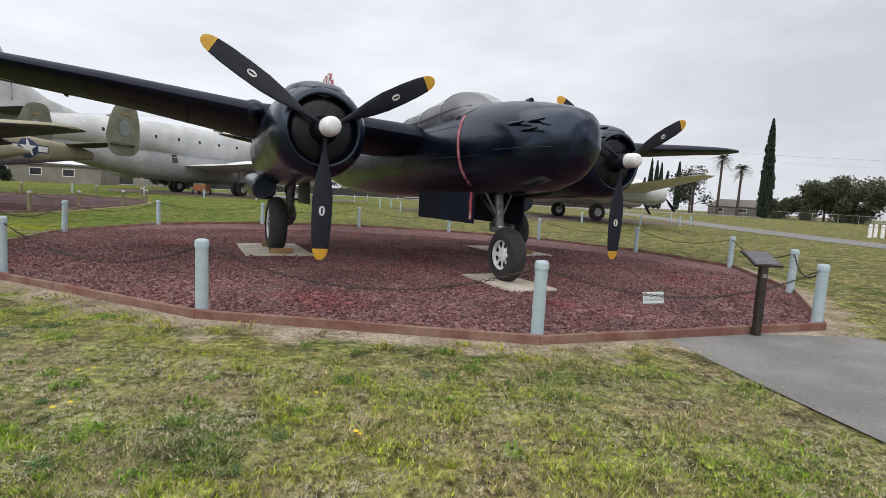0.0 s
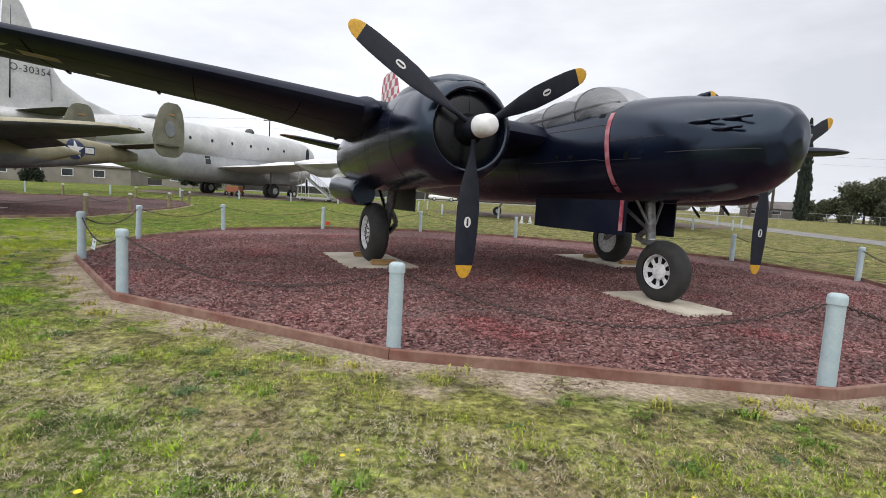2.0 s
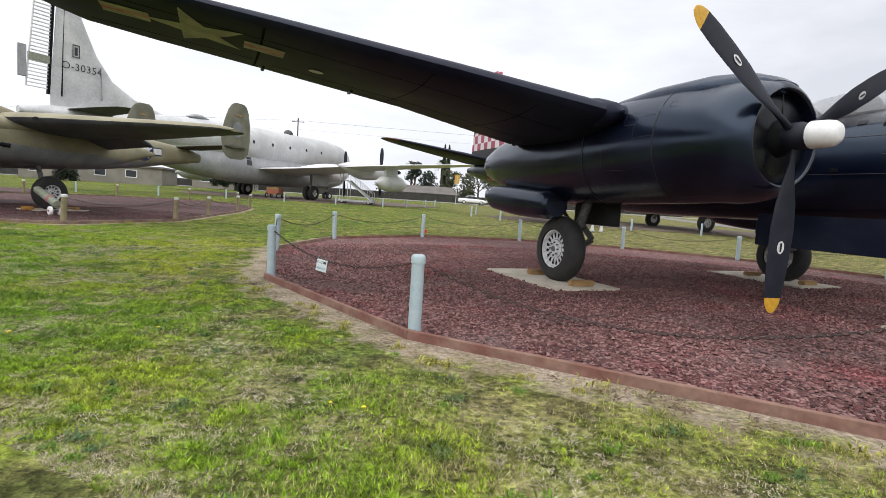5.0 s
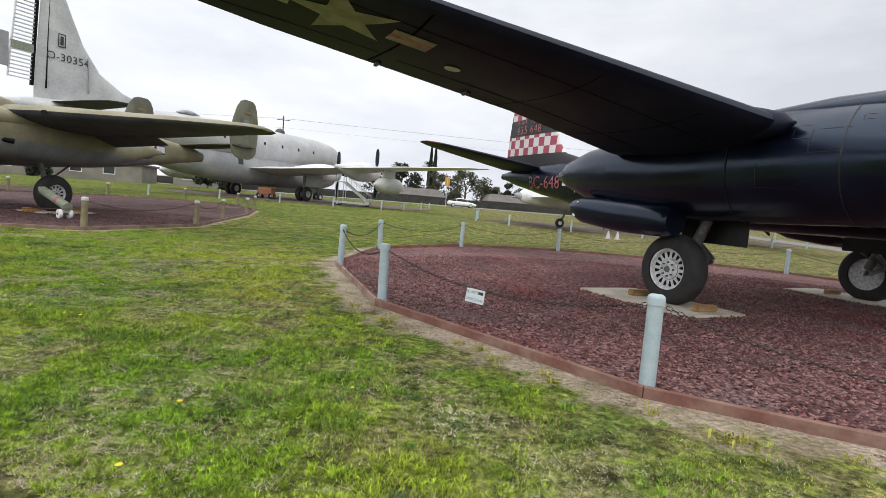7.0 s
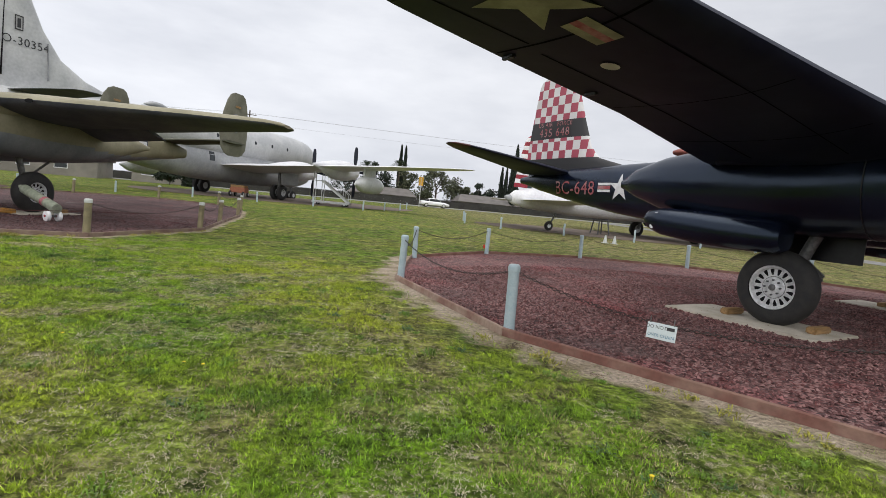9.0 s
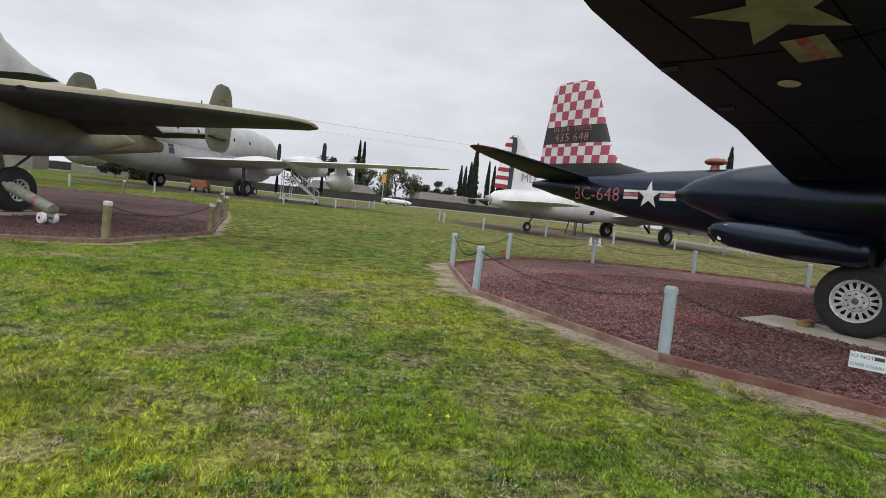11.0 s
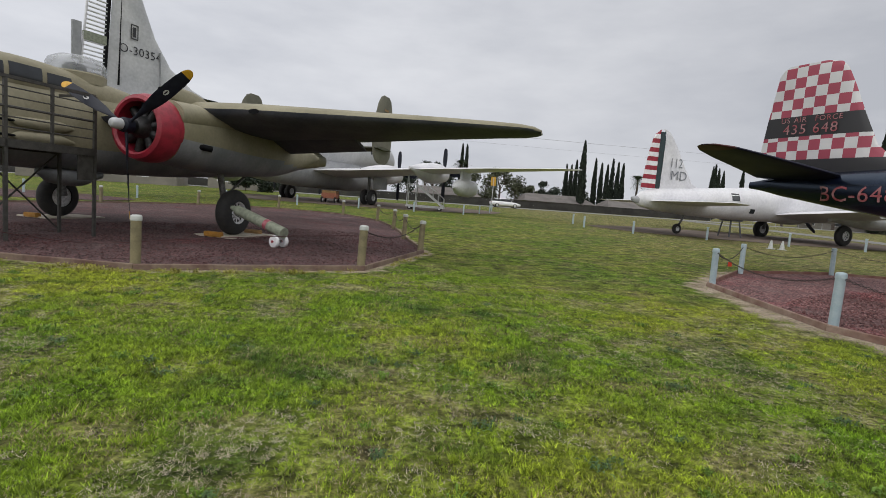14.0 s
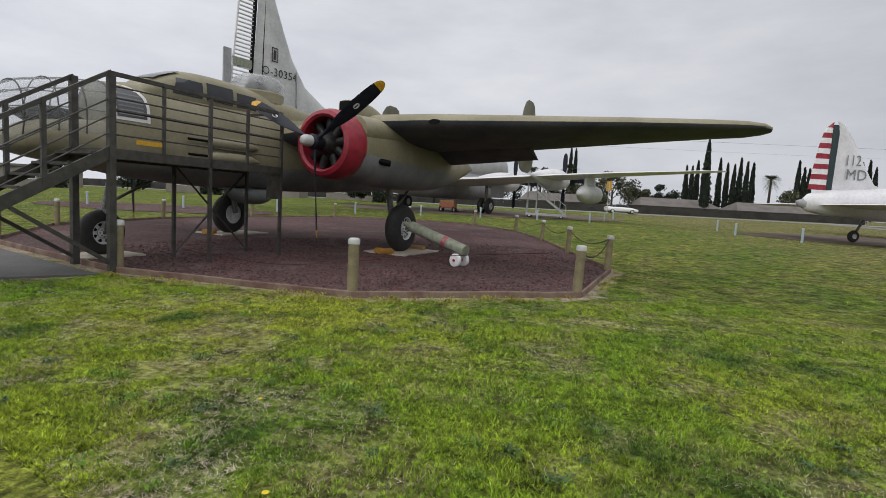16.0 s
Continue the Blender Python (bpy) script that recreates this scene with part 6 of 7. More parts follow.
for q in (-0.3, 0.3):
    wheel(tanker, (q, 27.0, 0.5), 0.48, 0.28, 0.22, 1)
part("nose_gear_strut", rod(bmesh.new(), (0, 27, 0.5), (0, 27, 1.9), 0.1), STEEL, tanker)


# boarding stairs and a small yellow cart by the tanker
def boarding_stairs():
    m = pose(-9.2, 50.4, ground_z(-9.2, 50.4), 0, 0, 84) @ Matrix.Scale(0.85, 4)
    ob = thing("boarding_stairs", m, "grey wheeled boarding stairs with railings", "stairs")
    part("base_frame", block(bmesh.new(), (-0.7, -2.4, 0.25), (0.7, 1.6, 0.45), 0.02), GALV, ob)
    for x in (-0.55, 0.55):
        part("stringer", beam(bmesh.new(), (x, -2.3, 0.4), (x, 0.6, 2.6), 0.06, 0.2), GALV, ob)
        part("hand_rail", beam(bmesh.new(), (x, -2.3, 1.3), (x, 0.6, 3.5), 0.05, 0.05), GALV, ob)
        part("hand_rail", beam(bmesh.new(), (x, 0.6, 3.5), (x, 1.5, 3.5), 0.05, 0.05), GALV, ob)
        for k in range(6):
            q = k / 5
            part("rail_post", rod(bmesh.new(), (x, -2.3 + 2.9 * q, 0.4 + 2.2 * q), (x, -2.3 + 2.9 * q, 1.3 + 2.2 * q), 0.025, 6), GALV, ob)
        for y in (0.6, 1.5):
            part("leg", rod(bmesh.new(), (x, y, 0.3), (x, y, 3.5), 0.04, 8), GALV, ob)
    for k in range(11):
        q = (k + 0.5) / 11
        part("tread", block(bmesh.new(), (-0.53, -2.3 + 2.9 * q - 0.12, 0.4 + 2.2 * q), (0.53, -2.3 + 2.9 * q + 0.12, 0.43 + 2.2 * q)), GALV, ob)
    part("landing", block(bmesh.new(), (-0.6, 0.55, 2.55), (0.6, 1.55, 2.62)), GALV, ob)
    for x in (-0.6, 0.6):
        for y in (-1.9, 1.2):
            wheel(ob, (x, y, 0.22), 0.22, 0.12, 0.1, 1 if x > 0 else -1)


boarding_stairs()
cart = thing("service_cart", K_M @ pose(2.6, 16.2, 0, 0, 0, 20), "small dull orange ground service cart", "cart")
part("body", block(bmesh.new(), (-0.7, -0.5, 0.35), (0.7, 0.5, 0.85), 0.05), ORANGE, cart)
part("rack", block(bmesh.new(), (-0.65, -0.45, 0.85), (0.65, 0.45, 1.05), 0.03), WOOD, cart)
for x in (-0.6, 0.6):
    for y in (-0.55, 0.55):
        wheel(cart, (x, y, 0.25), 0.25, 0.14, 0.12, 1)


# ---------------------------------------------------------------- silver bomber with striped rudder
W_T = (7.8, 38.2, 0.38)
W_M = pose(*W_T, 0, 0, -78)
heavy = thing("heavy_bomber", W_M, "silver tail-wheel bomber with red and white striped rudder", "aircraft")
W_BODY = [(-3.3, 2.35, 1.75, 0.14), (-3.0, 2.6, 1.6, 0.34), (-2.0, 2.85, 1.42, 0.6), (1.0, 3.1, 1.25, 0.85), (5.0, 3.45, 1.2, 1.05), (9.0, 3.75, 1.3, 1.1), (13, 3.9, 1.5, 1.1), (16, 3.6, 1.7, 0.9), (18, 2.9, 2.1, 0.4)]
fus = part("fuselage", hull(W_BODY, 2.1), SILVER_L, heavy, "bright silver round fuselage")
W_FIN = [(2.4, 3.2, -1.75, 0.3), (2.9, 1.9, -1.75, 0.3), (3.3, 0.85, -1.72, 0.28), (4.3, 0.15, -1.65, 0.25), (5.4, -0.5, -1.62, 0.2), (6.2, -1.0, -1.62, 0.14), (6.55, -1.35, -1.7, 0.08), (6.68, -1.6, -1.8, 0.03)]
fin = part("tail_fin", fin_bm(W_FIN), SILVER_L, heavy, "tall rounded silver fin")
rows = [(2.85, -3.1), (4.0, -2.95), (5.2, -2.75), (6.0, -2.55), (6.4, -2.35), (6.62, -2.0)]
rz, ry = [r[0] for r in rows], [r[1] for r in rows]
for i in range(13):
    z0, z1 = 2.85 + i * 0.29, 2.85 + (i + 1) * 0.29 + 0.001
    bm = bmesh.new()
    st = []
    for z in (z0, min(z1, 6.62)):
        te = float(np.interp(z, rz, ry))
        st.append((z, -2.02, te, 0.12))
    bm = fin_bm(st)
    part("rudder_stripe", bm, RED if i % 2 == 0 else WHITE, fin, "red rudder stripe" if i % 2 == 0 else "white rudder stripe", smooth=False)
part("rudder_band", fin_bm([(2.85, -1.7, -2.05, 0.2), (6.0, -1.6, -2.05, 0.16), (6.5, -1.68, -2.0, 0.1)]), TEAL, fin, "dark blue-green upright band")
for s in (-1, 1):
    part("fin_digits", words("112", 0.85, lambda x, q, s=s: Vector((s * 0.17, -0.72 + s * x * 0.8, 4.55 + q)), 1.0), UNDER, fin, "grey number 112")
    part("fin_letters", words("MD", 0.85, lambda x, q, s=s: Vector((s * 0.19, -0.45 + s * x, 3.75 + q)), 1.0), UNDER, fin, "grey letters MD")
    st = [(s * x, a, b, z, t) for x, a, b, z, t in ((0.3, 1.6, -2.6, 2.0, 0.32), (2.5, 1.0, -2.6, 2.02, 0.24), (5.6, 0.0, -2.4, 2.04, 0.15), (6.5, -0.8, -2.0, 2.05, 0.06))]
    part("tailplane", wing_bm(st), SILVER_L, heavy)
    st = [(s * x, a, b, z, t) for x, a, b, z, t in ((0.8, 12.6, 7.0, 1.75, 0.8), (5, 12.0, 7.7, 2.1, 0.6), (10, 11.2, 8.4, 2.6, 0.36), (14.5, 10.4, 8.9, 3.0, 0.18), (15.4, 9.9, 9.2, 3.05, 0.06))]
    part("wing", wing_bm(st), SILVER_L, heavy)
    for cx, yp, zc in ((s * 3.2, 14.2, 1.85), (s * 6.9, 13.4, 2.15)):
        nac = part("nacelle", hull([(yp - 0.3, zc + 0.6, zc - 0.6, 0.6), (yp - 1.2, zc + 0.68, zc - 0.68, 0.68), (yp - 3, zc + 0.5, zc - 0.6, 0.52), (yp - 5.2, zc + 0.15, zc - 0.3, 0.2)], 2.1, cx), SILVER, heavy)
        propeller(heavy, (cx, yp + 0.1, zc), 1.77, (80, 200, 320), SILVER_D, 0.3, BLADE, 1, False)
    wheel(heavy, (s * 3.2, 10.3, 0.68), 0.68, 0.4, 0.32, s, holes=8)
    part("main_gear_strut", rod(bmesh.new(), (s * 3.0, 10.3, 0.7), (s * 3.0, 10.6, 1.8), 0.12), STEEL, heavy)
    part("waist_window", flat_shape(bar(-0.3, -0.25, 0.3, 0.25), lambda x, q, s=s: hull_side(W_BODY, 3.6 + x, 2.7 + q, s, 2.1, 0.01), 1), GLASS, fus)
    part("hatch", flat_shape(bar(-0.2, -0.15, 0.2, 0.15), lambda x, q, s=s: hull_side(W_BODY, 5.0 + x, 1.85 + q, s, 2.1, 0.01), 1), GLASS, fus)
wheel(heavy, (0, 0.0, 0.34), 0.34, 0.22, 0.15, 1, name="tail_wheel")
part("tail_gear_strut", rod(bmesh.new(), (0, 0.0, 0.34), (0, 0.5, 1.3), 0.07), STEEL, heavy)
part("tail_gun_fairing", hull([(-3.7, 2.2, 2.0, 0.05), (-3.5, 2.25, 1.85, 0.14), (-3.2, 2.3, 1.75, 0.2)], 2.0), SILVER_D, heavy)
rk = thing("support_trestle", W_M @ pose(-0.3, 4.6, 0), "dark steel support trestle under the fuselage", "trestle")
for x in (-0.5, 0.5):
    for y in (-0.5, 0.5):
        part("leg", rod(bmesh.new(), (x, y, 0), (x * 0.7, y * 0.7, 1.2), 0.05, 6), FRAME, rk)
part("top", block(bmesh.new(), (-0.5, -0.5, 1.1), (0.5, 0.5, 1.24)), FRAME, rk)


# ---------------------------------------------------------------- signs and plaque
def plaque_stand():
    ob = thing("plaque_stand", pose(9.06, 3.76, 0.0, 0, 0, 2), "dark bronze slanted information plaque on a post", "plaque")
    part("post", block(bmesh.new(), (-0.045, -0.03, -0.05), (0.045, 0.03, 0.82), 0.008), RUST, ob)
    tilt = pose(0.04, 0.1, 0.88, 26)
    bm = block(bmesh.new(), (-0.17, -0.16, -0.012), (0.17, 0.16, 0.012), 0.005)
    bm.transform(tilt)
    panel = part("panel", bm, RUST, ob)
    bm = block(bmesh.new(), (-0.148, -0.138, 0.013), (0.148, 0.138, 0.017))
    bm.transform(tilt)
    part("face", bm, PLATE, panel, "grey printed plaque face")
    for i in range(7):
        y = 0.11 - i * 0.035
        bm = block(bmesh.new(), (-0.125, y - 0.004, 0.0175), (0.125 - 0.05 * (i % 3), y + 0.004, 0.019))
        bm.transform(tilt)
        part("text_line", bm, UNDER, panel)
    part("label", block(bmesh.new(), (-0.02, -0.036, 0.68), (0.025, -0.03, 0.72)), UNDER, ob, "small pale sticker")


plaque_stand()


def chain_sign(m, legible):
    ob = thing("warning_sign", m, "small pale warning sign hung from the barrier chain", "sign", "warning signs")
    tilt = pose(0, 0, 0.0, 82)
    bm = block(bmesh.new(), (-0.15, -0.085, -0.006), (0.15, 0.085, 0.0), 0.002)
    bm.transform(tilt)
    face = part("panel", bm, PALE_BLUE, ob)
    for x in (-0.12, 0.12):
        part("hook", rod(bmesh.new(), (x, 0.0, 0.08), (x, 0.0, 0.15), 0.006, 6), STEEL, ob)
    if legible:
        part("text_line", words("DO NOT", 0.052, lambda x, y: tilt @ Vector((x - 0.055, y + 0.04, 0.003))), INK, face, "dark words DO NOT")
        part("text_block", flat_shape(bar(0.05, 0.025, 0.13, 0.06), lambda x, y: tilt @ Vector((x, y, 0.003)), 0), INK, face)
        part("text_line", words("OVER CHAIN", 0.046, lambda x, y: tilt @ Vector((x, y - 0.045, 0.003))), BLUE_INK, face, "words OVER CHAIN")
    else:
        for y in (0.045, -0.03):
            part("text_line", flat_shape(bar(-0.14, y - 0.015, 0.14, y + 0.015), lambda x, q: tilt @ Vector((x, q, 0.003)), 0), CAP, face)
    return ob


chain_sign(pose(-1.56, 6.5, 0.45, 0, 0, -48) @ Matrix.Scale(0.86, 4), True)
chain_sign(pose(7.72, 3.52, 0.43, 0, 0, 18) @ Matrix.Diagonal((0.95, 1.0, 0.72, 1.0)), False)


# ---------------------------------------------------------------- outlying posts, cones, marker flag
def far_post(x, y):
    m = pose(x, y, ground_z(x, y) - 0.03)
    return m


FAR_POSTS = [(3.6, 35.2), (7.4, 33.8), (11.7, 32.9), (16.0, 32.6), (20.3, 33.2), (24.0, 35.0), (26.5, 38.2), (27.0, 42.5), (1.8, 39.0), (2.4, 43.5),
             (-5.8, 46.2), (-9.8, 45.2), (-14.0, 44.2), (-18.2, 42.4), (-22.2, 39.6), (-4.0, 50.5), (-2.4, 55.5), (-1.5, 60.5), (-26.3, 36.5), (-31.0, 34.0), (-36, 32.5)]
for x, y in FAR_POSTS:
    ob = copy_thing(first, far_post(x, y))
    tagged(ob, "pale grey-blue barrier post round a distant aircraft bed", "post", "posts round the far aircraft")


def cone(x, y):
    ob = thing("marker_cone", pose(x, y, ground_z(x, y)), "small pale cream marker cone on the grass", "cone", "marker cones")
    part("base", block(bmesh.new(), (-0.15, -0.15, 0), (0.15, 0.15, 0.04), 0.008), CAP, ob)
    bm = bmesh.new()
    lathe(bm, [(0.04, 0.12), (0.42, 0.04), (0.44, 0.03), (0.44, 0.002)], (0, 0, 0), "z", 16, True)
    part("cone", bm, CAP, ob)


cone(8.3, 29.6)
cone(8.75, 29.4)


def bollard(x, y):
    ob = thing("bollard", pose(x, y, ground_z(x, y)), "white painted bollard beside the far footpath", "bollard", "bollards by the far footpath")
    bm = bmesh.new()
    lathe(bm, [(-0.05, 0.11), (0.85, 0.11), (0.93, 0.08), (0.95, 0.005)], (0, 0, 0), "z", 14, True)
    part("post", bm, WHITE, ob)
    bm = bmesh.new()
    lathe(bm, [(0.7, 0.112), (0.7, 0.118), (0.78, 0.118), (0.78, 0.112)], (0, 0, 0), "z", 14)
    part("band", bm, CAP, ob)


tag = thing("marker_flag", pose(-0.85, 18.4, ground_z(-0.85, 18.4), 0, 0, 15), "small red marker flag on a wire pin in the grass", "flag")
part("pin", rod(bmesh.new(), (0, 0, -0.03), (0, 0, 0.26), 0.006, 6), STEEL, tag)
part("flag", block(bmesh.new(), (0.0, -0.004, 0.14), (0.15, 0.004, 0.26), 0.002), FLAG_RED, tag)


for x, y in ((36.2, 32.5), (37.2, 32.6), (37.6, 33.6)):
    bollard(x, y)


def car(m):
    """A saloon car with its nose to +y."""
    ob = thing("car", m, "white saloon car on the asphalt road", "car")
    body = part("body", hull([(-2.35, 0.8, 0.45, 0.7), (-2.2, 0.95, 0.3, 0.86), (-1.2, 0.98, 0.24, 0.9), (0.6, 0.95, 0.24, 0.9), (1.7, 0.84, 0.26, 0.88), (2.25, 0.68, 0.32, 0.78), (2.38, 0.58, 0.42, 0.6)], 4.0, k=28), CAR_WHITE, ob)
    part("glasshouse", hull([(-1.75, 0.95, 0.85, 0.6), (-1.0, 1.32, 0.85, 0.72), (-0.2, 1.42, 0.85, 0.74), (0.5, 1.34, 0.85, 0.72), (1.3, 0.92, 0.85, 0.6)], 3.0, k=24), GLASS, body, "dark tinted windows")
    part("roof", hull([(-1.1, 1.33, 1.27, 0.5), (-0.7, 1.43, 1.3, 0.62), (-0.1, 1.46, 1.32, 0.64), (0.4, 1.41, 1.3, 0.6), (0.65, 1.33, 1.28, 0.5)], 3.0, k=24), CAR_WHITE, body)
    for q in (-1, 1):
        for y in (-0.95, -0.05):
            part("pillar", beam(bmesh.new(), (q * 0.735, y, 0.9), (q * 0.66, y + 0.05, 1.38), 0.03, 0.07), CAR_WHITE, body)
        part("headlight", block(bmesh.new(), (q * 0.62 - 0.14, 2.12, 0.6), (q * 0.62 + 0.14, 2.3, 0.7), 0.03), CAP, body, "clear headlight")
        part("tail_light", block(bmesh.new(), (q * 0.66 - 0.12, -2.36, 0.72), (q * 0.66 + 0.12, -2.24, 0.84), 0.02), RED, body, "red tail light")
        part("mirror", block(bmesh.new(), (q * 0.95 - 0.08, 0.75, 0.95), (q * 0.95 + 0.08, 0.87, 1.07), 0.03), CAR_WHITE, body)
        for y in (-1.4, 1.42):
            wheel(ob, (q * 0.8, y, 0.33), 0.33, 0.22, 0.21, q, spokes=6)
    return ob


CAR_WHITE = material("white_car_paint", (0.8, 0.8, 0.82), 0.3, var=0.08, scale=2, coat=0.6)
car(pose(4.0, 84.9, ground_z(4.0, 84.9) + 0.03, 0, 0, -88))


def brown_bed(name, cx, cy, rx, ry, seed, mat, label):
    verts, faces = [(cx, cy, ground_z(cx, cy) + 0.025)], []
    k = 40
    for r in (0.5, 1.0):
        for i in range(k):
            t = 2 * math.pi * i / k
            w = 1 + (0.05 * noise.noise((math.cos(t) * 2, math.sin(t) * 2, seed)) if r == 1 else 0)
            x, y = cx + rx * r * w * math.cos(t), cy + ry * r * w * math.sin(t)
            verts.append((x, y, ground_z(x, y) + 0.025))
    for i in range(k):
        j = (i + 1) % k
        faces.append((0, 1 + i, 1 + j))
        faces.append((1 + i, 1 + k + i, 1 + k + j, 1 + j))
    tagged(raw(name, verts, faces, mat, smooth=True), label, "bed", kind="structure")


BROWN = material("brown_gravel", (0.095, 0.066, 0.05), 0.95, var=0.4, scale=0.8, fine=12, second=(0.15, 0.11, 0.08), bump=0.4)
brown_bed("gravel_bed_3", 15.0, 40.5, 12.0, 6.2, 1, BROWN, "brown gravel bed under the silver bomber")
brown_bed("gravel_bed_4", -15.0, 57.0, 14.0, 10.0, 2, BROWN, "brown gravel ground under the tanker")
brown_bed("gravel_bed_5", -32.0, 33.0, 7.0, 4.0, 3, GRAVEL_B, "distant dark gravel bed")


# ---------------------------------------------------------------- trees
def leaves(name, blobs, per, size, mat, parent, seed, droop=0.0):
    """A crown of many small leaf clumps inside ellipsoids (x, y, z, rx, ry, rz)."""
    rng = np.random.default_rng(abs(seed))
    V = []
    for x, y, z, rx, ry, rz in blobs:
        d = rng.normal(size=(per, 3))
        d /= np.linalg.norm(d, axis=1)[:, None]
        r = rng.random(per) ** 0.42 * (0.8 + 0.35 * rng.random(per))
        V.append(np.array((x, y, z)) + d * r[:, None] * np.array((rx, ry, rz)))
    C = np.concatenate(V)
    n = len(C)
    A, B = rng.normal(size=(n, 3)), rng.normal(size=(n, 3))
    A /= np.linalg.norm(A, axis=1)[:, None]
    B /= np.linalg.norm(B, axis=1)[:, None]
    s = size * (0.5 + rng.random(n))[:, None]
    P = np.stack([C - A * s * 0.5, C + A * s * 0.5, C + B * s * 0.9], 1).reshape(-1, 3)
    F = np.arange(3 * n).reshape(-1, 3)
    return raw(name, P.tolist(), F.tolist(), mat, parent)


def cypress(x, y, h, r, seed):
    ob = thing("cypress_tree", pose(x, y, ground_z(x, y)), "tall narrow dark green cypress", "tree", "cypresses")
    part("trunk", rod(bmesh.new(), (0, 0, -0.2), (0, 0, h * 0.8), r * 0.25, 8, 0.03), BARK, ob)
    rng = random.Random(seed)
    # one dense spindle of upright sprays with a ragged outline
    g = np.random.default_rng(abs(seed))
    n = int(330 * h)
    f = g.random(n) ** 1.15
    bulge = (0.6 + 0.4 * np.sin(np.minimum(1, f * 2.2) * np.pi / 2)) * np.clip(1 - f, 0.004, 1) ** 0.62
    a = g.random(n) * 2 * np.pi
    rough = 1 + 0.16 * np.sin(3 * a + 9 * f) + 0.1 * g.normal(size=n)
    d = r * bulge * np.sqrt(g.random(n)) * rough
    C = np.stack([d * np.cos(a), d * np.sin(a), 0.15 + f * h * 0.99], 1)
    t = g.random(n) * 2 * np.pi
    S = np.stack([np.cos(t), np.sin(t), np.zeros(n)], 1) * (0.11 + 0.1 * g.random(n))[:, None]
    U = np.stack([g.normal(0, 0.08, n), g.normal(0, 0.08, n), 0.35 + 0.4 * g.random(n)], 1)
    P = np.stack([C - S, C + S, C + U], 1).reshape(-1, 3)
    raw("crown", P.tolist(), np.arange(3 * n).reshape(-1, 3).tolist(), CYPRESS_LEAF, ob)


def broad_tree(x, y, h, r, seed, mat, name="tree", label="rounded leafy green tree", per=170, low=0.25):
    ob = thing(name, pose(x, y, ground_z(x, y)), label, "tree" if name != "bush" else "bush")
    rng = random.Random(seed)
    bm = rod(bmesh.new(), (0, 0, -0.2), (0, 0, h * 0.5), 0.05 * h * 0.5, 8, 0.02 * h)
    trunk = part("trunk", bm, BARK, ob)
    blobs = []
    for i in range(9):
        a, f = rng.uniform(0, 6.28), rng.uniform(low, 0.85)
        d = r * rng.uniform(0.2, 0.75) * math.sin(math.pi * min(1, 0.25 + f * 0.75)) ** 0.6
        p = (d * math.cos(a), d * math.sin(a), h * f)
        part("limb", rod(bmesh.new(), (0, 0, h * min(0.45, f * 0.6)), p, 0.012 * h, 6, 0.02), BARK, trunk)
        q = r * rng.uniform(0.3, 0.55)
        blobs.append((*p, q, q, q * 0.8 * min(1, h / (2 * r) + 0.3)))
    leaves("crown", blobs, per, 0.34, mat, ob, seed)


def palm(x, y, h, seed):
    ob = thing("palm_tree", pose(x, y, ground_z(x, y)), "tall thin-trunked palm with a ragged crown", "tree", "palms")
    part("trunk", rod(bmesh.new(), (0, 0, -0.2), (0.15, 0, h - 0.8), 0.28, 10, 0.17), BARK, ob)
    rng = random.Random(seed)
    verts, faces = [], []
    for i in range(70):
        a, e = rng.uniform(0, 6.28), rng.uniform(-0.9, 1.2)
        d = Vector((math.cos(a) * math.cos(e), math.sin(a) * math.cos(e), math.sin(e)))
        s = Vector((-math.sin(a), math.cos(a), 0))
        p = Vector((0.15, 0, h - 0.8))
        ln = rng.uniform(1.5, 2.2)
        for k in range(9):
            f = (k + 1) / 9
            c = p + d * (ln * f) - Vector((0, 0, 0.45 * f * f * ln))
            for q in (-1, 1):
                n0 = len(verts)
                w = s * q * (0.55 * math.sin(math.pi * min(0.95, f * 0.9))) + d * 0.25 - Vector((0, 0, 0.1))
                verts += [c - d * 0.04, c + d * 0.04, c + w]
                faces.append((n0, n0 + 1, n0 + 2))
    raw("crown", verts, faces, PALM_LEAF, ob)


for x, y, h in ((20.1, 109.1, 8.7), (21.0, 108.8, 8.6), (22.5, 110.5, 9.8), (20.7, 100.5, 12.7), (26.7, 111.1, 10.5), (27.9, 110.7, 9.6), (29.0, 110.3, 9.3), (29.9, 109.9, 10.6), (30.9, 109.5, 9.9), (31.8, 109.1, 9.7), (39.5, 108.9, 10.4), (40.3, 108.5, 9.1), (41.0, 108.2, 8.9), (48.3, 104.1, 10.4), (-1.3, 110.3, 11.3), (-0.4, 110.2, 11.2), (66.8, 137.0, 13), (68.1, 136.5, 12.5), (69.1, 136.0, 12), (73.0, 134.0, 12.4)):
    cypress(x, y, h, 0.62 if h < 12 else 0.95, int(x * 10))
cypress(62.5, 82.7, 16.0, 1.25, 77)
for x, y, h in ((35.6, 110.7, 8), (-8.5, 115.8, 8), (64.0, 92.5, 9.4), (61.0, 94.0, 11.2), (-1.6, 109.2, 8.4)):
    palm(x, y, h, int(h * 7 + x))
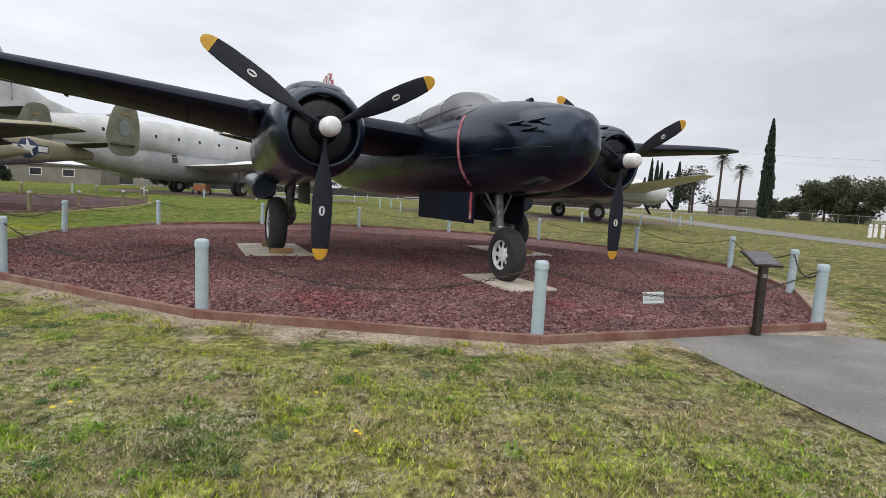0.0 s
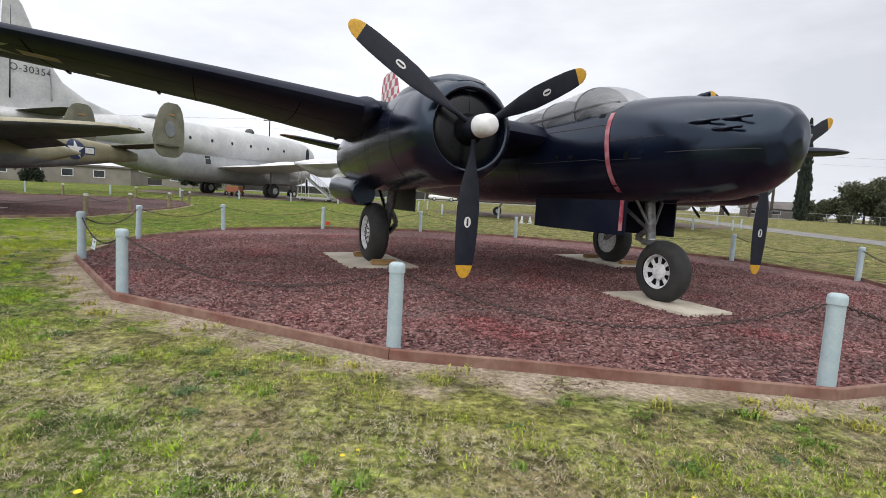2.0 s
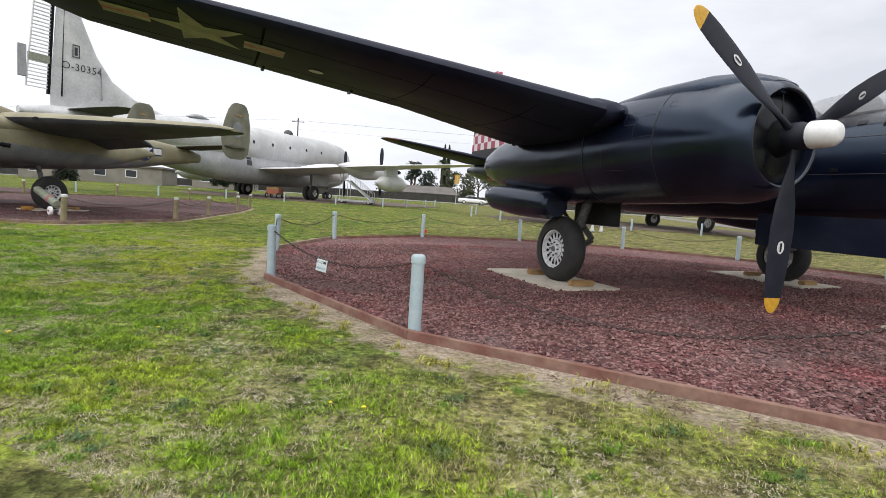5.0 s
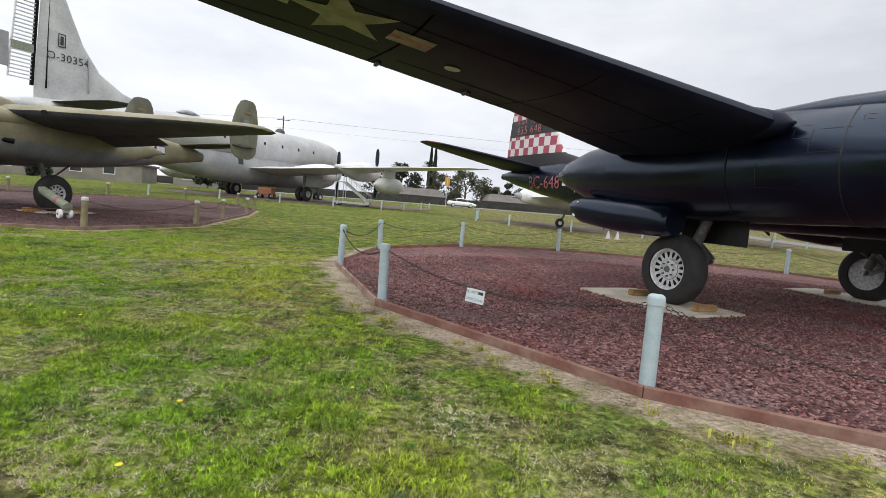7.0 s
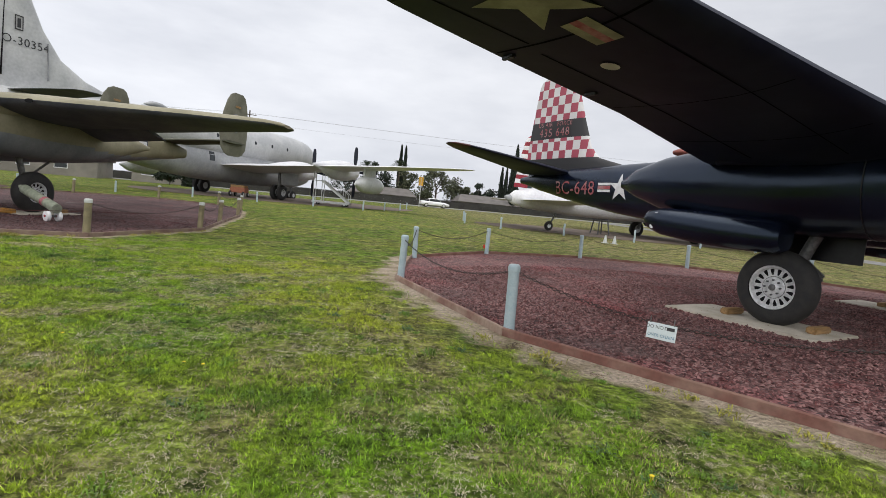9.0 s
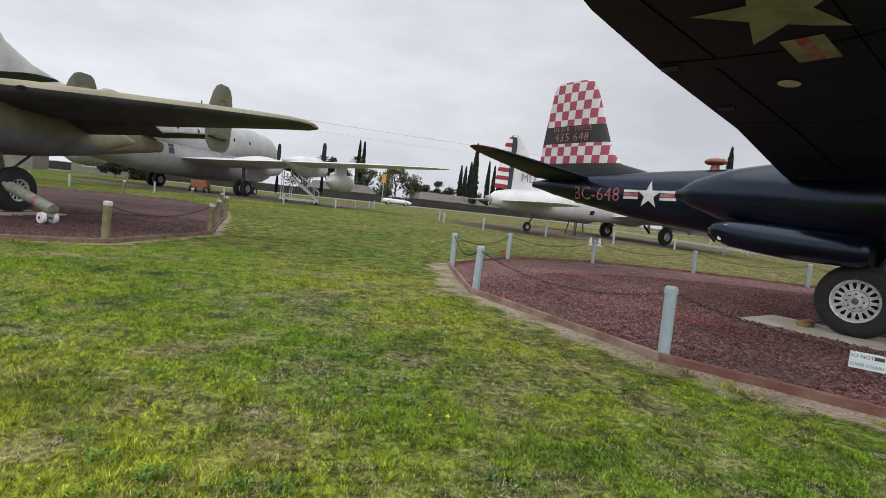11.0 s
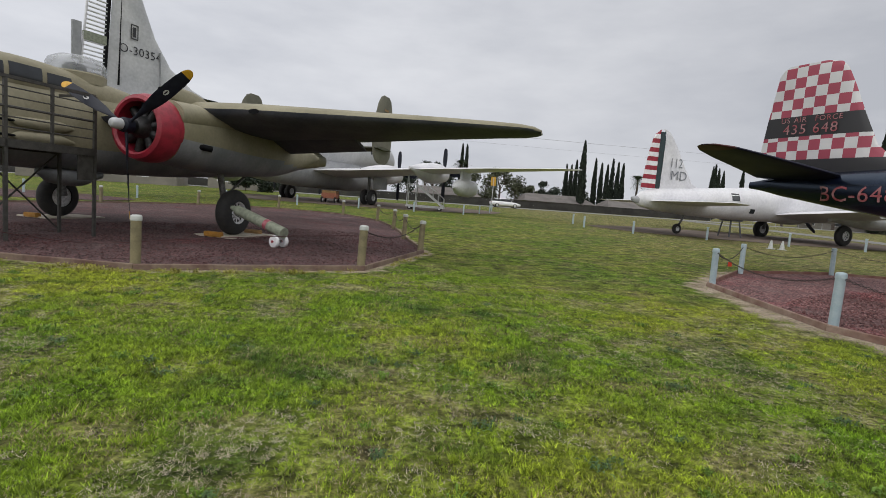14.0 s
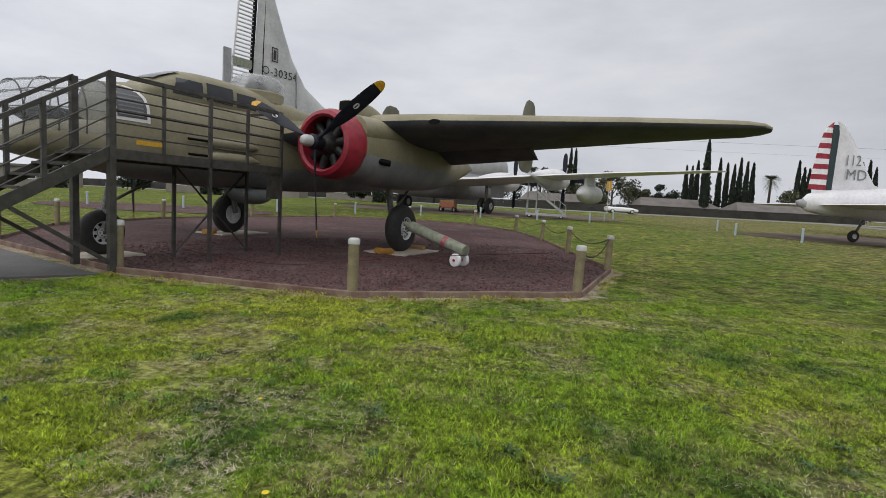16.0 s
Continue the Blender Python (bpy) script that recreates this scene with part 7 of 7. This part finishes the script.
for x, y, h, r, m in ((6.0, 104.3, 7.7, 3.2, TREE_LEAF), (9.6, 106.8, 7.4, 3.2, TREE_LEAF), (3.0, 102.7, 6.5, 3, TREE_LEAF), (15.1, 107.4, 6.6, 1.7, DARK_LEAF), (17.5, 106.8, 4.6, 2.2, DARK_LEAF), (36.4, 105.1, 5.7, 2.8, TREE_LEAF), (55.5, 93.7, 9.5, 5.0, DARK_LEAF), (-7.0, 106.1, 9.1, 2.2, DARK_LEAF), (0.4, 106.2, 6.9, 2.8, TREE_LEAF), (-3.6, 106.2, 6.2, 2.6, DARK_LEAF), (12.4, 106.0, 4.5, 2.3, TREE_LEAF), (24.5, 112, 4, 2.5, DARK_LEAF), (-12, 108, 5, 3, DARK_LEAF), (57.5, 96.5, 9.4, 4.2, DARK_LEAF)):
    broad_tree(x, y, h, r, int(x * 7 + y), m)
for x, y, h, r in ((67.0, 82.0, 6.4, 3.8), (69.5, 80.0, 7.6, 4.4), (71.5, 76.0, 8.6, 5.0), (72.5, 71.0, 7.4, 4.6), (74.0, 66.0, 7.0, 4.5), (76, 60, 7, 4.5), (65.0, 85.0, 4.6, 3.0), (78, 54, 7, 4.5), (74.5, 83.0, 9.0, 4.5)):
    broad_tree(x + 3, y + 2, h, r, int(x * 3 + y), TREE_LEAF, "bush", "dense grey-green shrubby tree behind the fence", 700, 0.06)
for x, y, r in ((-30, 75, 1.6), (-33, 76, 1.8), (-52, 70, 2.0), (-60, 66, 2.2), (-70, 64, 2.4)):
    broad_tree(x, y, r * 1.3, r, int(-x), DARK_LEAF, "bush", "low dark green bush by the far buildings", 160, 0.15)


# ---------------------------------------------------------------- houses, fence, poles and wires
def house(x, y, w, d, h, turn, flat=False):
    ob = thing("house", pose(x, y, ground_z(x, y) - 0.1, 0, 0, turn), "low single-storey house with a grey pitched roof" if not flat else "low flat-roofed beige building", "house", "far houses")
    part("wall", block(bmesh.new(), (-w / 2, -d / 2, 0), (w / 2, d / 2, h)), WALLP, ob)
    bm = bmesh.new()
    if flat:
        block(bm, (-w / 2 - 0.3, -d / 2 - 0.3, h), (w / 2 + 0.3, d / 2 + 0.3, h + 0.3), 0.03)
    else:
        e, r = 0.5, 1.5
        pts = [(-w / 2 - e, -d / 2 - e, h), (w / 2 + e, -d / 2 - e, h), (w / 2 + e, d / 2 + e, h), (-w / 2 - e, d / 2 + e, h), (-w / 2 + 1, 0, h + r), (w / 2 - 1, 0, h + r)]
        vs = [bm.verts.new(p) for p in pts]
        for f in ((0, 1, 5, 4), (1, 2, 5), (2, 3, 4, 5), (3, 0, 4), (3, 2, 1, 0)):
            bm.faces.new([vs[i] for i in f])
    part("roof", bm, ROOFM, ob, smooth=False)
    for i in range(int(w // 4)):
        x0 = -w / 2 + 1.2 + i * 4
        win = part("window", block(bmesh.new(), (x0, -d / 2 - 0.04, h * 0.4), (x0 + 1.5, -d / 2 + 0.02, h * 0.85)), WHITE, ob)
        part("pane", block(bmesh.new(), (x0 + 0.08, -d / 2 - 0.05, h * 0.44), (x0 + 1.42, -d / 2 - 0.042, h * 0.81)), GLASS, win)


house(16.3, 103.5, 13, 8, 1.4, 5)
house(33, 103.0, 14, 8, 1.3, 0)
house(68.0, 97.0, 11, 8, 1.7, -40)
house(86, 62.0, 13, 8, 2.6, -65)
house(-4.5, 104.0, 12, 8, 1.4, 0)
house(-52, 78.0, 18, 9, 2.5, 15, True)
house(-36, 84.0, 9, 7, 2.5, 15, True)
house(-78, 64.0, 16, 9, 2.5, 20, True)

FENCE = [(-120, 84), (-60, 90.5), (0, 93.5), (44, 96.5), (60, 90), (70, 76), (73, 60), (74, 30), (74, -20)]


def fence():
    ob = tagged(new("perimeter_fence"), "long dark slatted and chain-link perimeter fence", "fence")
    for (x0, y0), (x1, y1) in zip(FENCE, FENCE[1:]):
        ln = math.hypot(x1 - x0, y1 - y0)
        k = max(1, int(ln / 3))
        solid = x1 < 50
        for i in range(k):
            a = Vector((x0 + (x1 - x0) * i / k, y0 + (y1 - y0) * i / k, 0))
            b = Vector((x0 + (x1 - x0) * (i + 1) / k, y0 + (y1 - y0) * (i + 1) / k, 0))
            a.z, b.z = ground_z(a.x, a.y), ground_z(b.x, b.y)
            up = Vector((0, 0, 1))
            part("post", rod(bmesh.new(), a - up * 0.1, a + up * 1.3, 0.03, 6), FENCE_M if solid else GALV, ob)
            part("rail", rod(bmesh.new(), a + up * 1.27, b + up * 1.27, 0.02, 5), FENCE_M if solid else GALV, ob)
            if solid:
                bm = bmesh.new()
                for j in range(10):
                    p, q = a + (b - a) * (j / 10 + 0.001), a + (b - a) * ((j + 1) / 10 - 0.001)
                    beam(bm, p + up * 0.62, q + up * 0.62, 0.02, 1.2)
                part("slat_panel", bm, FENCE_M, ob, smooth=False)
            else:
                bm = bmesh.new()
                for j in range(14):
                    p = a + (b - a) * (j / 14)
                    rod(bm, p, p + (b - a) * (1 / 14) + up * 1.27, 0.007, 3)
                    rod(bm, p + up * 1.27, p + (b - a) * (1 / 14), 0.007, 3)
                part("mesh_panel", bm, STEEL, ob, smooth=False)


fence()


def pole(x, y, h, arm=True):
    ob = thing("utility_pole", pose(x, y, ground_z(x, y)), "tall wooden utility pole with a crossarm", "pole", "utility poles")
    part("shaft", rod(bmesh.new(), (0, 0, -0.3), (0, 0, h), 0.16, 8, 0.1), BARK, ob)
    part("crossarm", beam(bmesh.new(), (-1.1, 0, h - 0.7), (1.1, 0, h - 0.7), 0.1, 0.12), BARK, ob)
    for i in (-1, 0, 1):
        part("insulator", rod(bmesh.new(), (i * 0.95, 0, h - 0.64), (i * 0.95, 0, h - 0.45), 0.04, 6), CAP, ob)


POLES = [(-120, 90, 13.2), (-27.5, 92.9, 13.2), (150, 108, 14.5)]
for p in POLES:
    pole(*p)
for (x0, y0, h0), (x1, y1, h1) in zip(POLES, POLES[1:]):
    for o, dz in ((-0.95, -0.45), (0.95, -0.45), (0, -2.0)):
        a = Vector((x0 + o, y0, ground_z(x0, y0) + h0 + dz))
        b = Vector((x1 + o, y1, ground_z(x1, y1) + h1 + dz))
        bm = bmesh.new()
        pts = [a + (b - a) * (i / 14) - Vector((0, 0, 1.0 * 4 * (i / 14) * (1 - i / 14))) for i in range(15)]
        for p, q in zip(pts, pts[1:]):
            rod(bm, p, q, 0.014, 4)
        tagged(part("overhead_wire", bm, WIRE), "thin dark overhead power line", "wire", "overhead wires")

flag = thing("banner_pole", pose(1.2, 80.0, ground_z(1.2, 80)), "slim pole with a small yellow sign", "sign post")
part("pole", rod(bmesh.new(), (0, 0, 0), (0, 0, 4.4), 0.05, 8), GALV, flag)
part("panel", block(bmesh.new(), (-0.35, -0.03, 3.2), (0.35, 0.0, 4.5), 0.01), YELLOW, flag, "dull yellow sign panel")


# ---------------------------------------------------------------- loose gravel and grass
scatter_stones("lava_stones", BED_A, GRAVEL, "loose chunks of red lava rock", 45000, (3.5, 7.0), 9.0, 0.03, 5)
scatter_stones("lava_stones", BED_B, GRAVEL_B, "loose chunks of dark lava rock", 9000, (-13.0, 15.5), 7.0, 0.03, 6)


def inside_np(poly, X, Y):
    c = np.zeros(len(X), bool)
    for (x0, y0), (x1, y1) in zip(poly, poly[1:] + poly[:1]):
        c ^= ((y0 > Y) != (y1 > Y)) & (X < (x1 - x0) * (Y - y0) / (y1 - y0 + 1e-9) + x0)
    return c


def grass_field():
    """Short blades over the lawn beside the walked line, thinner farther off."""
    rng = np.random.default_rng(7)
    # dense along the near side of the walk, sparse over the wider lawn
    ax, ay, bx, by = 5.2, -1.8, -11.5, 5.8
    n = 2050000
    k, off = rng.uniform(-4, 27, n), 1.0 + 8.0 * rng.random(n) ** 1.7
    X, Y = ax - 0.91 * k + 0.414 * off, ay + 0.414 * k + 0.91 * off
    far = 900000
    X, Y = np.concatenate([X, rng.uniform(-21, 13, far)]), np.concatenate([Y, rng.uniform(-1, 19, far)])
    n += far
    near = np.arange(n) < n - far
    # distance to the walked line
    t = np.clip(((X - ax) * (bx - ax) + (Y - ay) * (by - ay)) / ((bx - ax) ** 2 + (by - ay) ** 2), 0, 1)
    D = np.hypot(X - ax - t * (bx - ax), Y - ay - t * (by - ay))
    ahead = (X - ax) * 0.414 + (Y - ay) * 0.91
    keep = (near | (rng.random(n) < np.clip(1.35 - D / 11, 0.0, 1))) & (ahead > 1.0) & (X > -21.5) & (X < 13) & (Y > -1.5) & (Y < 20)

    def patchy(size, seed):
        # smooth random field over the lawn, 0 to 1
        cells = np.random.default_rng(seed).random((int(60 / size), int(50 / size)))
        fx, fy = (X + 30) / size, (Y + 10) / size
        ix, iy = fx.astype(int), fy.astype(int)
        sx, sy = fx - ix, fy - iy
        sx, sy = sx * sx * (3 - 2 * sx), sy * sy * (3 - 2 * sy)
        return (cells[ix, iy] * (1 - sx) + cells[ix + 1, iy] * sx) * (1 - sy) + (cells[ix, iy + 1] * (1 - sx) + cells[ix + 1, iy + 1] * sx) * sy
    lush = 0.34 * patchy(0.13, 1) + 0.31 * patchy(0.3, 2) + 0.35 * patchy(0.85, 3)
    keep &= rng.random(n) < np.clip((lush - 0.24) * 3.2, 0.35, 1)
    keep &= ~inside_np(shrink(BED_A, -0.1), X, Y) & ~inside_np(shrink(BED_B, -0.03), X, Y) & ~inside_np(WALK_B, X, Y)
    for d, share in ((0.35, 0.12), (0.65, 0.45), (0.95, 0.8)):
        keep &= ~inside_np(shrink(BED_A, -d), X, Y) | (rng.random(n) < share ** 0.5)
    keep &= ~((X > 7.95 + 0.1 * np.sin(Y * 7) + rng.normal(0, 0.05, n)) & (X < 10.9) & (Y < 3.7)) & ~((X > 11) & (Y < 2 + (X - 11) * 1.5) & (Y > (X - 14) * 1.2))
    X, Y, lush = X[keep], Y[keep], lush[keep]

    # tufts: blades drawn together into clumps, taller in their middle
    n = len(X)
    gx, gy = np.round(X / 0.11), np.round(Y / 0.11)
    h1 = np.modf(np.sin(gx * 12.9898 + gy * 78.233) * 43758.5453)[0]
    h2 = np.modf(np.sin(gx * 39.346 + gy * 11.135) * 24634.6345)[0]
    cx, cy = (gx + h1 * 0.45) * 0.11, (gy + h2 * 0.45) * 0.11
    pull = 0.5 * (np.abs(h1 + h2) % 1.0)
    X, Y = X + (cx - X) * pull, Y + (cy - Y) * pull
    Z = np.array([ground_z(x, y) for x, y in zip(X, Y)])
    H = rng.uniform(0.01, 0.026, n) * np.clip(0.5 + (lush - 0.34) * 3.4, 0.4, 1.6) * (0.75 + 0.7 * np.abs(h1) ** 2)
    A = rng.uniform(0, 2 * np.pi, n)
    W = rng.uniform(0.002, 0.0044, n)
    lean = rng.normal(0, 0.65, (n, 2)) * H[:, None]
    # dead straw lies flat where the turf is thin, most of all on the dry east side
    east = np.clip((X + 5) / 10, 0, 1)
    dead = rng.random(n) < np.clip(0.48 - (lush - 0.36) * 2.6 + 0.42 * east, 0.06, 0.86)
    k = int(dead.sum())
    lean[dead] = rng.normal(0, 0.019, (k, 2))
    H[dead] = rng.uniform(0.003, 0.018, k)
    W[dead] = rng.uniform(0.0012, 0.0024, k)
    P = np.empty((n, 3, 3))
    P[:, 0] = np.stack([X - np.cos(A) * W, Y - np.sin(A) * W, Z - 0.002], 1)
    P[:, 1] = np.stack([X + np.cos(A) * W, Y + np.sin(A) * W, Z - 0.002], 1)
    P[:, 2] = np.stack([X + lean[:, 0], Y + lean[:, 1], Z + H], 1)
    for name, which, mat, label in (("grass", ~dead, GRASS, "short patchy green lawn grass"), ("straw", dead, STRAW, "pale dead straw lying in the lawn")):
        tri = P[which]
        if name == "straw":
            # a second stem across each one, so that the straw mats
            turn = np.array(((-0.3, -0.95, 0), (0.95, -0.3, 0), (0, 0, 1)))
            root = tri.mean(axis=1, keepdims=True)
            tri = np.concatenate([tri, (tri - root) @ turn.T + root + rng.normal(0, 0.012, (len(tri), 1, 3)) * (1, 1, 0)])
        n = len(tri)
        me = bpy.data.meshes.new(name)
        me.vertices.add(3 * n)
        me.vertices.foreach_set("co", tri.reshape(-1))
        me.loops.add(3 * n)
        me.loops.foreach_set("vertex_index", np.arange(3 * n, dtype=np.int32))
        me.polygons.add(n)
        me.polygons.foreach_set("loop_start", np.arange(0, 3 * n, 3, dtype=np.int32))
        me.update(calc_edges=True)
        tagged(finish(name, me, mat, smooth=False), label, name, kind="stuff")


grass_field()


def lawn_spots(count, seed, clear):
    """Places on the open lawn beside the walked line."""
    rng = random.Random(seed)
    out = []
    while len(out) < count:
        x = rng.uniform(-15, 6)
        y = -1.8 + 7.6 * (5.2 - x) / 16.7 + rng.uniform(0.9, 7.5)
        if not inside(shrink(BED_A, -clear), x, y) and not inside(shrink(BED_B, -clear), x, y) and x < 7.5:
            out.append((x, y))
    return out


def weeds(name, spots, seed, mat, label, size, up):
    """Flat rosettes and tufts of broader leaves."""
    rng = random.Random(seed)
    verts, faces = [], []
    for x, y in spots:
        r = rng.uniform(*size)
        for _ in range(rng.randint(24, 50)):
            a, e = rng.uniform(0, 6.28), rng.uniform(*up)
            bx, by = x + rng.gauss(0, r * 0.45), y + rng.gauss(0, r * 0.45)
            z0 = ground_z(bx, by)
            ln = r * rng.uniform(0.35, 0.8)
            dx, dy, dz = math.cos(a) * math.cos(e) * ln, math.sin(a) * math.cos(e) * ln, math.sin(e) * ln
            w = rng.uniform(0.004, 0.009)
            sx, sy = -math.sin(a) * w, math.cos(a) * w
            n0 = len(verts)
            verts += [(bx, by, z0), (bx + dx * 0.5 + sx, by + dy * 0.5 + sy, z0 + dz * 0.7 + 0.01), (bx + dx, by + dy, z0 + dz), (bx + dx * 0.5 - sx, by + dy * 0.5 - sy, z0 + dz * 0.7 + 0.01)]
            faces.append((n0, n0 + 1, n0 + 2, n0 + 3))
    tagged(raw(name, verts, faces, mat), label, "weeds", kind="stuff")


WEED = material("weed_leaf", (0.07, 0.14, 0.03), 0.6, var=0.3, scale=4, island=0.5)
TUFT = material("lush_tuft", (0.15, 0.27, 0.02), 0.6, var=0.3, scale=4, island=0.4)
SALLOW = material("yellow_tuft", (0.36, 0.34, 0.05), 0.6, var=0.3, scale=4, island=0.4)
DEAD = material("dead_leaf", (0.16, 0.1, 0.06), 0.8, var=0.3, scale=4, island=0.6)
weeds("lawn_weeds", lawn_spots(110, 3, 0.5), 3, WEED, "dark green broad-leaved weeds in the lawn", (0.04, 0.1), (0.1, 0.8))
weeds("grass_tufts", lawn_spots(260, 5, 0.4), 5, TUFT, "lush bright green grass tufts", (0.04, 0.1), (0.5, 1.3))
edge = []
er = random.Random(21)
for i in (11, 12, 13, 0):
    (x0, y0), (x1, y1) = shrink(BED_A, -0.28)[i], shrink(BED_A, -0.28)[(i + 1) % 14]
    for _ in range(9):
        t, o = er.random(), er.uniform(-0.12, 0.3)
        edge.append((x0 + (x1 - x0) * t, y0 + (y1 - y0) * t - o))
edge += [(x, y - 0.12) for x, y in ((-14.6, 12.35), (-14.2, 12.3), (-13.0, 12.6), (-12.3, 12.9), (-15.5, 12.4), (-16.2, 12.5), (-11.4, 13.3))]
for i in (13, 0, 1):
    (x0, y0), (x1, y1) = shrink(BED_B, -0.12)[i], shrink(BED_B, -0.12)[(i + 1) % 14]
    for _ in range(26 if i != 1 else 8):
        t = er.random()
        edge.append((x0 + (x1 - x0) * t, y0 + (y1 - y0) * t - er.uniform(-0.04, 0.2)))
edge = [p for p in edge if p[0] < 7.4]
weeds("yellow_tufts", edge, 8, SALLOW, "yellowing grass tufts along the edging boards", (0.06, 0.14), (0.4, 1.2))
litter = []
for i in (11, 12, 13, 0):
    (x0, y0), (x1, y1) = shrink(BED_A, -0.2)[i], shrink(BED_A, -0.2)[(i + 1) % 14]
    for _ in range(5):
        t = er.random()
        litter.append((x0 + (x1 - x0) * t, y0 + (y1 - y0) * t - er.uniform(-0.1, 0.25)))
litter = [p for p in litter if p[0] < 7.4]
weeds("dead_leaves", litter, 9, DEAD, "scattered brown dead leaves on the dirt", (0.06, 0.2), (0.0, 0.25))


def dandelions():
    rng = random.Random(9)
    verts, faces = [], []
    for _ in range(26):
        x, y = rng.uniform(-14, 5), rng.uniform(-1, 8)
        t = (5.2 - x) / 16.7
        y = -1.8 + 7.6 * t + rng.uniform(0.8, 3.2)
        if inside(shrink(BED_A, -0.2), x, y):
            continue
        for _ in range(rng.choice((1, 1, 2))):
            px, py, r, z = x + rng.uniform(-0.1, 0.1), y + rng.uniform(-0.1, 0.1), rng.uniform(0.011, 0.018), rng.uniform(0.035, 0.06)
            n0 = len(verts)
            verts += [(px + r * math.cos(a * 0.785), py + r * math.sin(a * 0.785), z) for a in range(8)] + [(px, py, z + 0.008), (px, py, 0)]
            faces += [(n0 + a, n0 + (a + 1) % 8, n0 + 8) for a in range(8)] + [(n0 + (a + 1) % 8, n0 + a, n0 + 9) for a in (0, 4)]
    tagged(raw("dandelion_flowers", verts, faces, PETAL), "small yellow dandelion flowers in the lawn", "flowers", kind="stuff")


PETAL = material("dandelion_petal", (0.8, 0.62, 0.02), 0.7, var=0.2, scale=30)
dandelions()
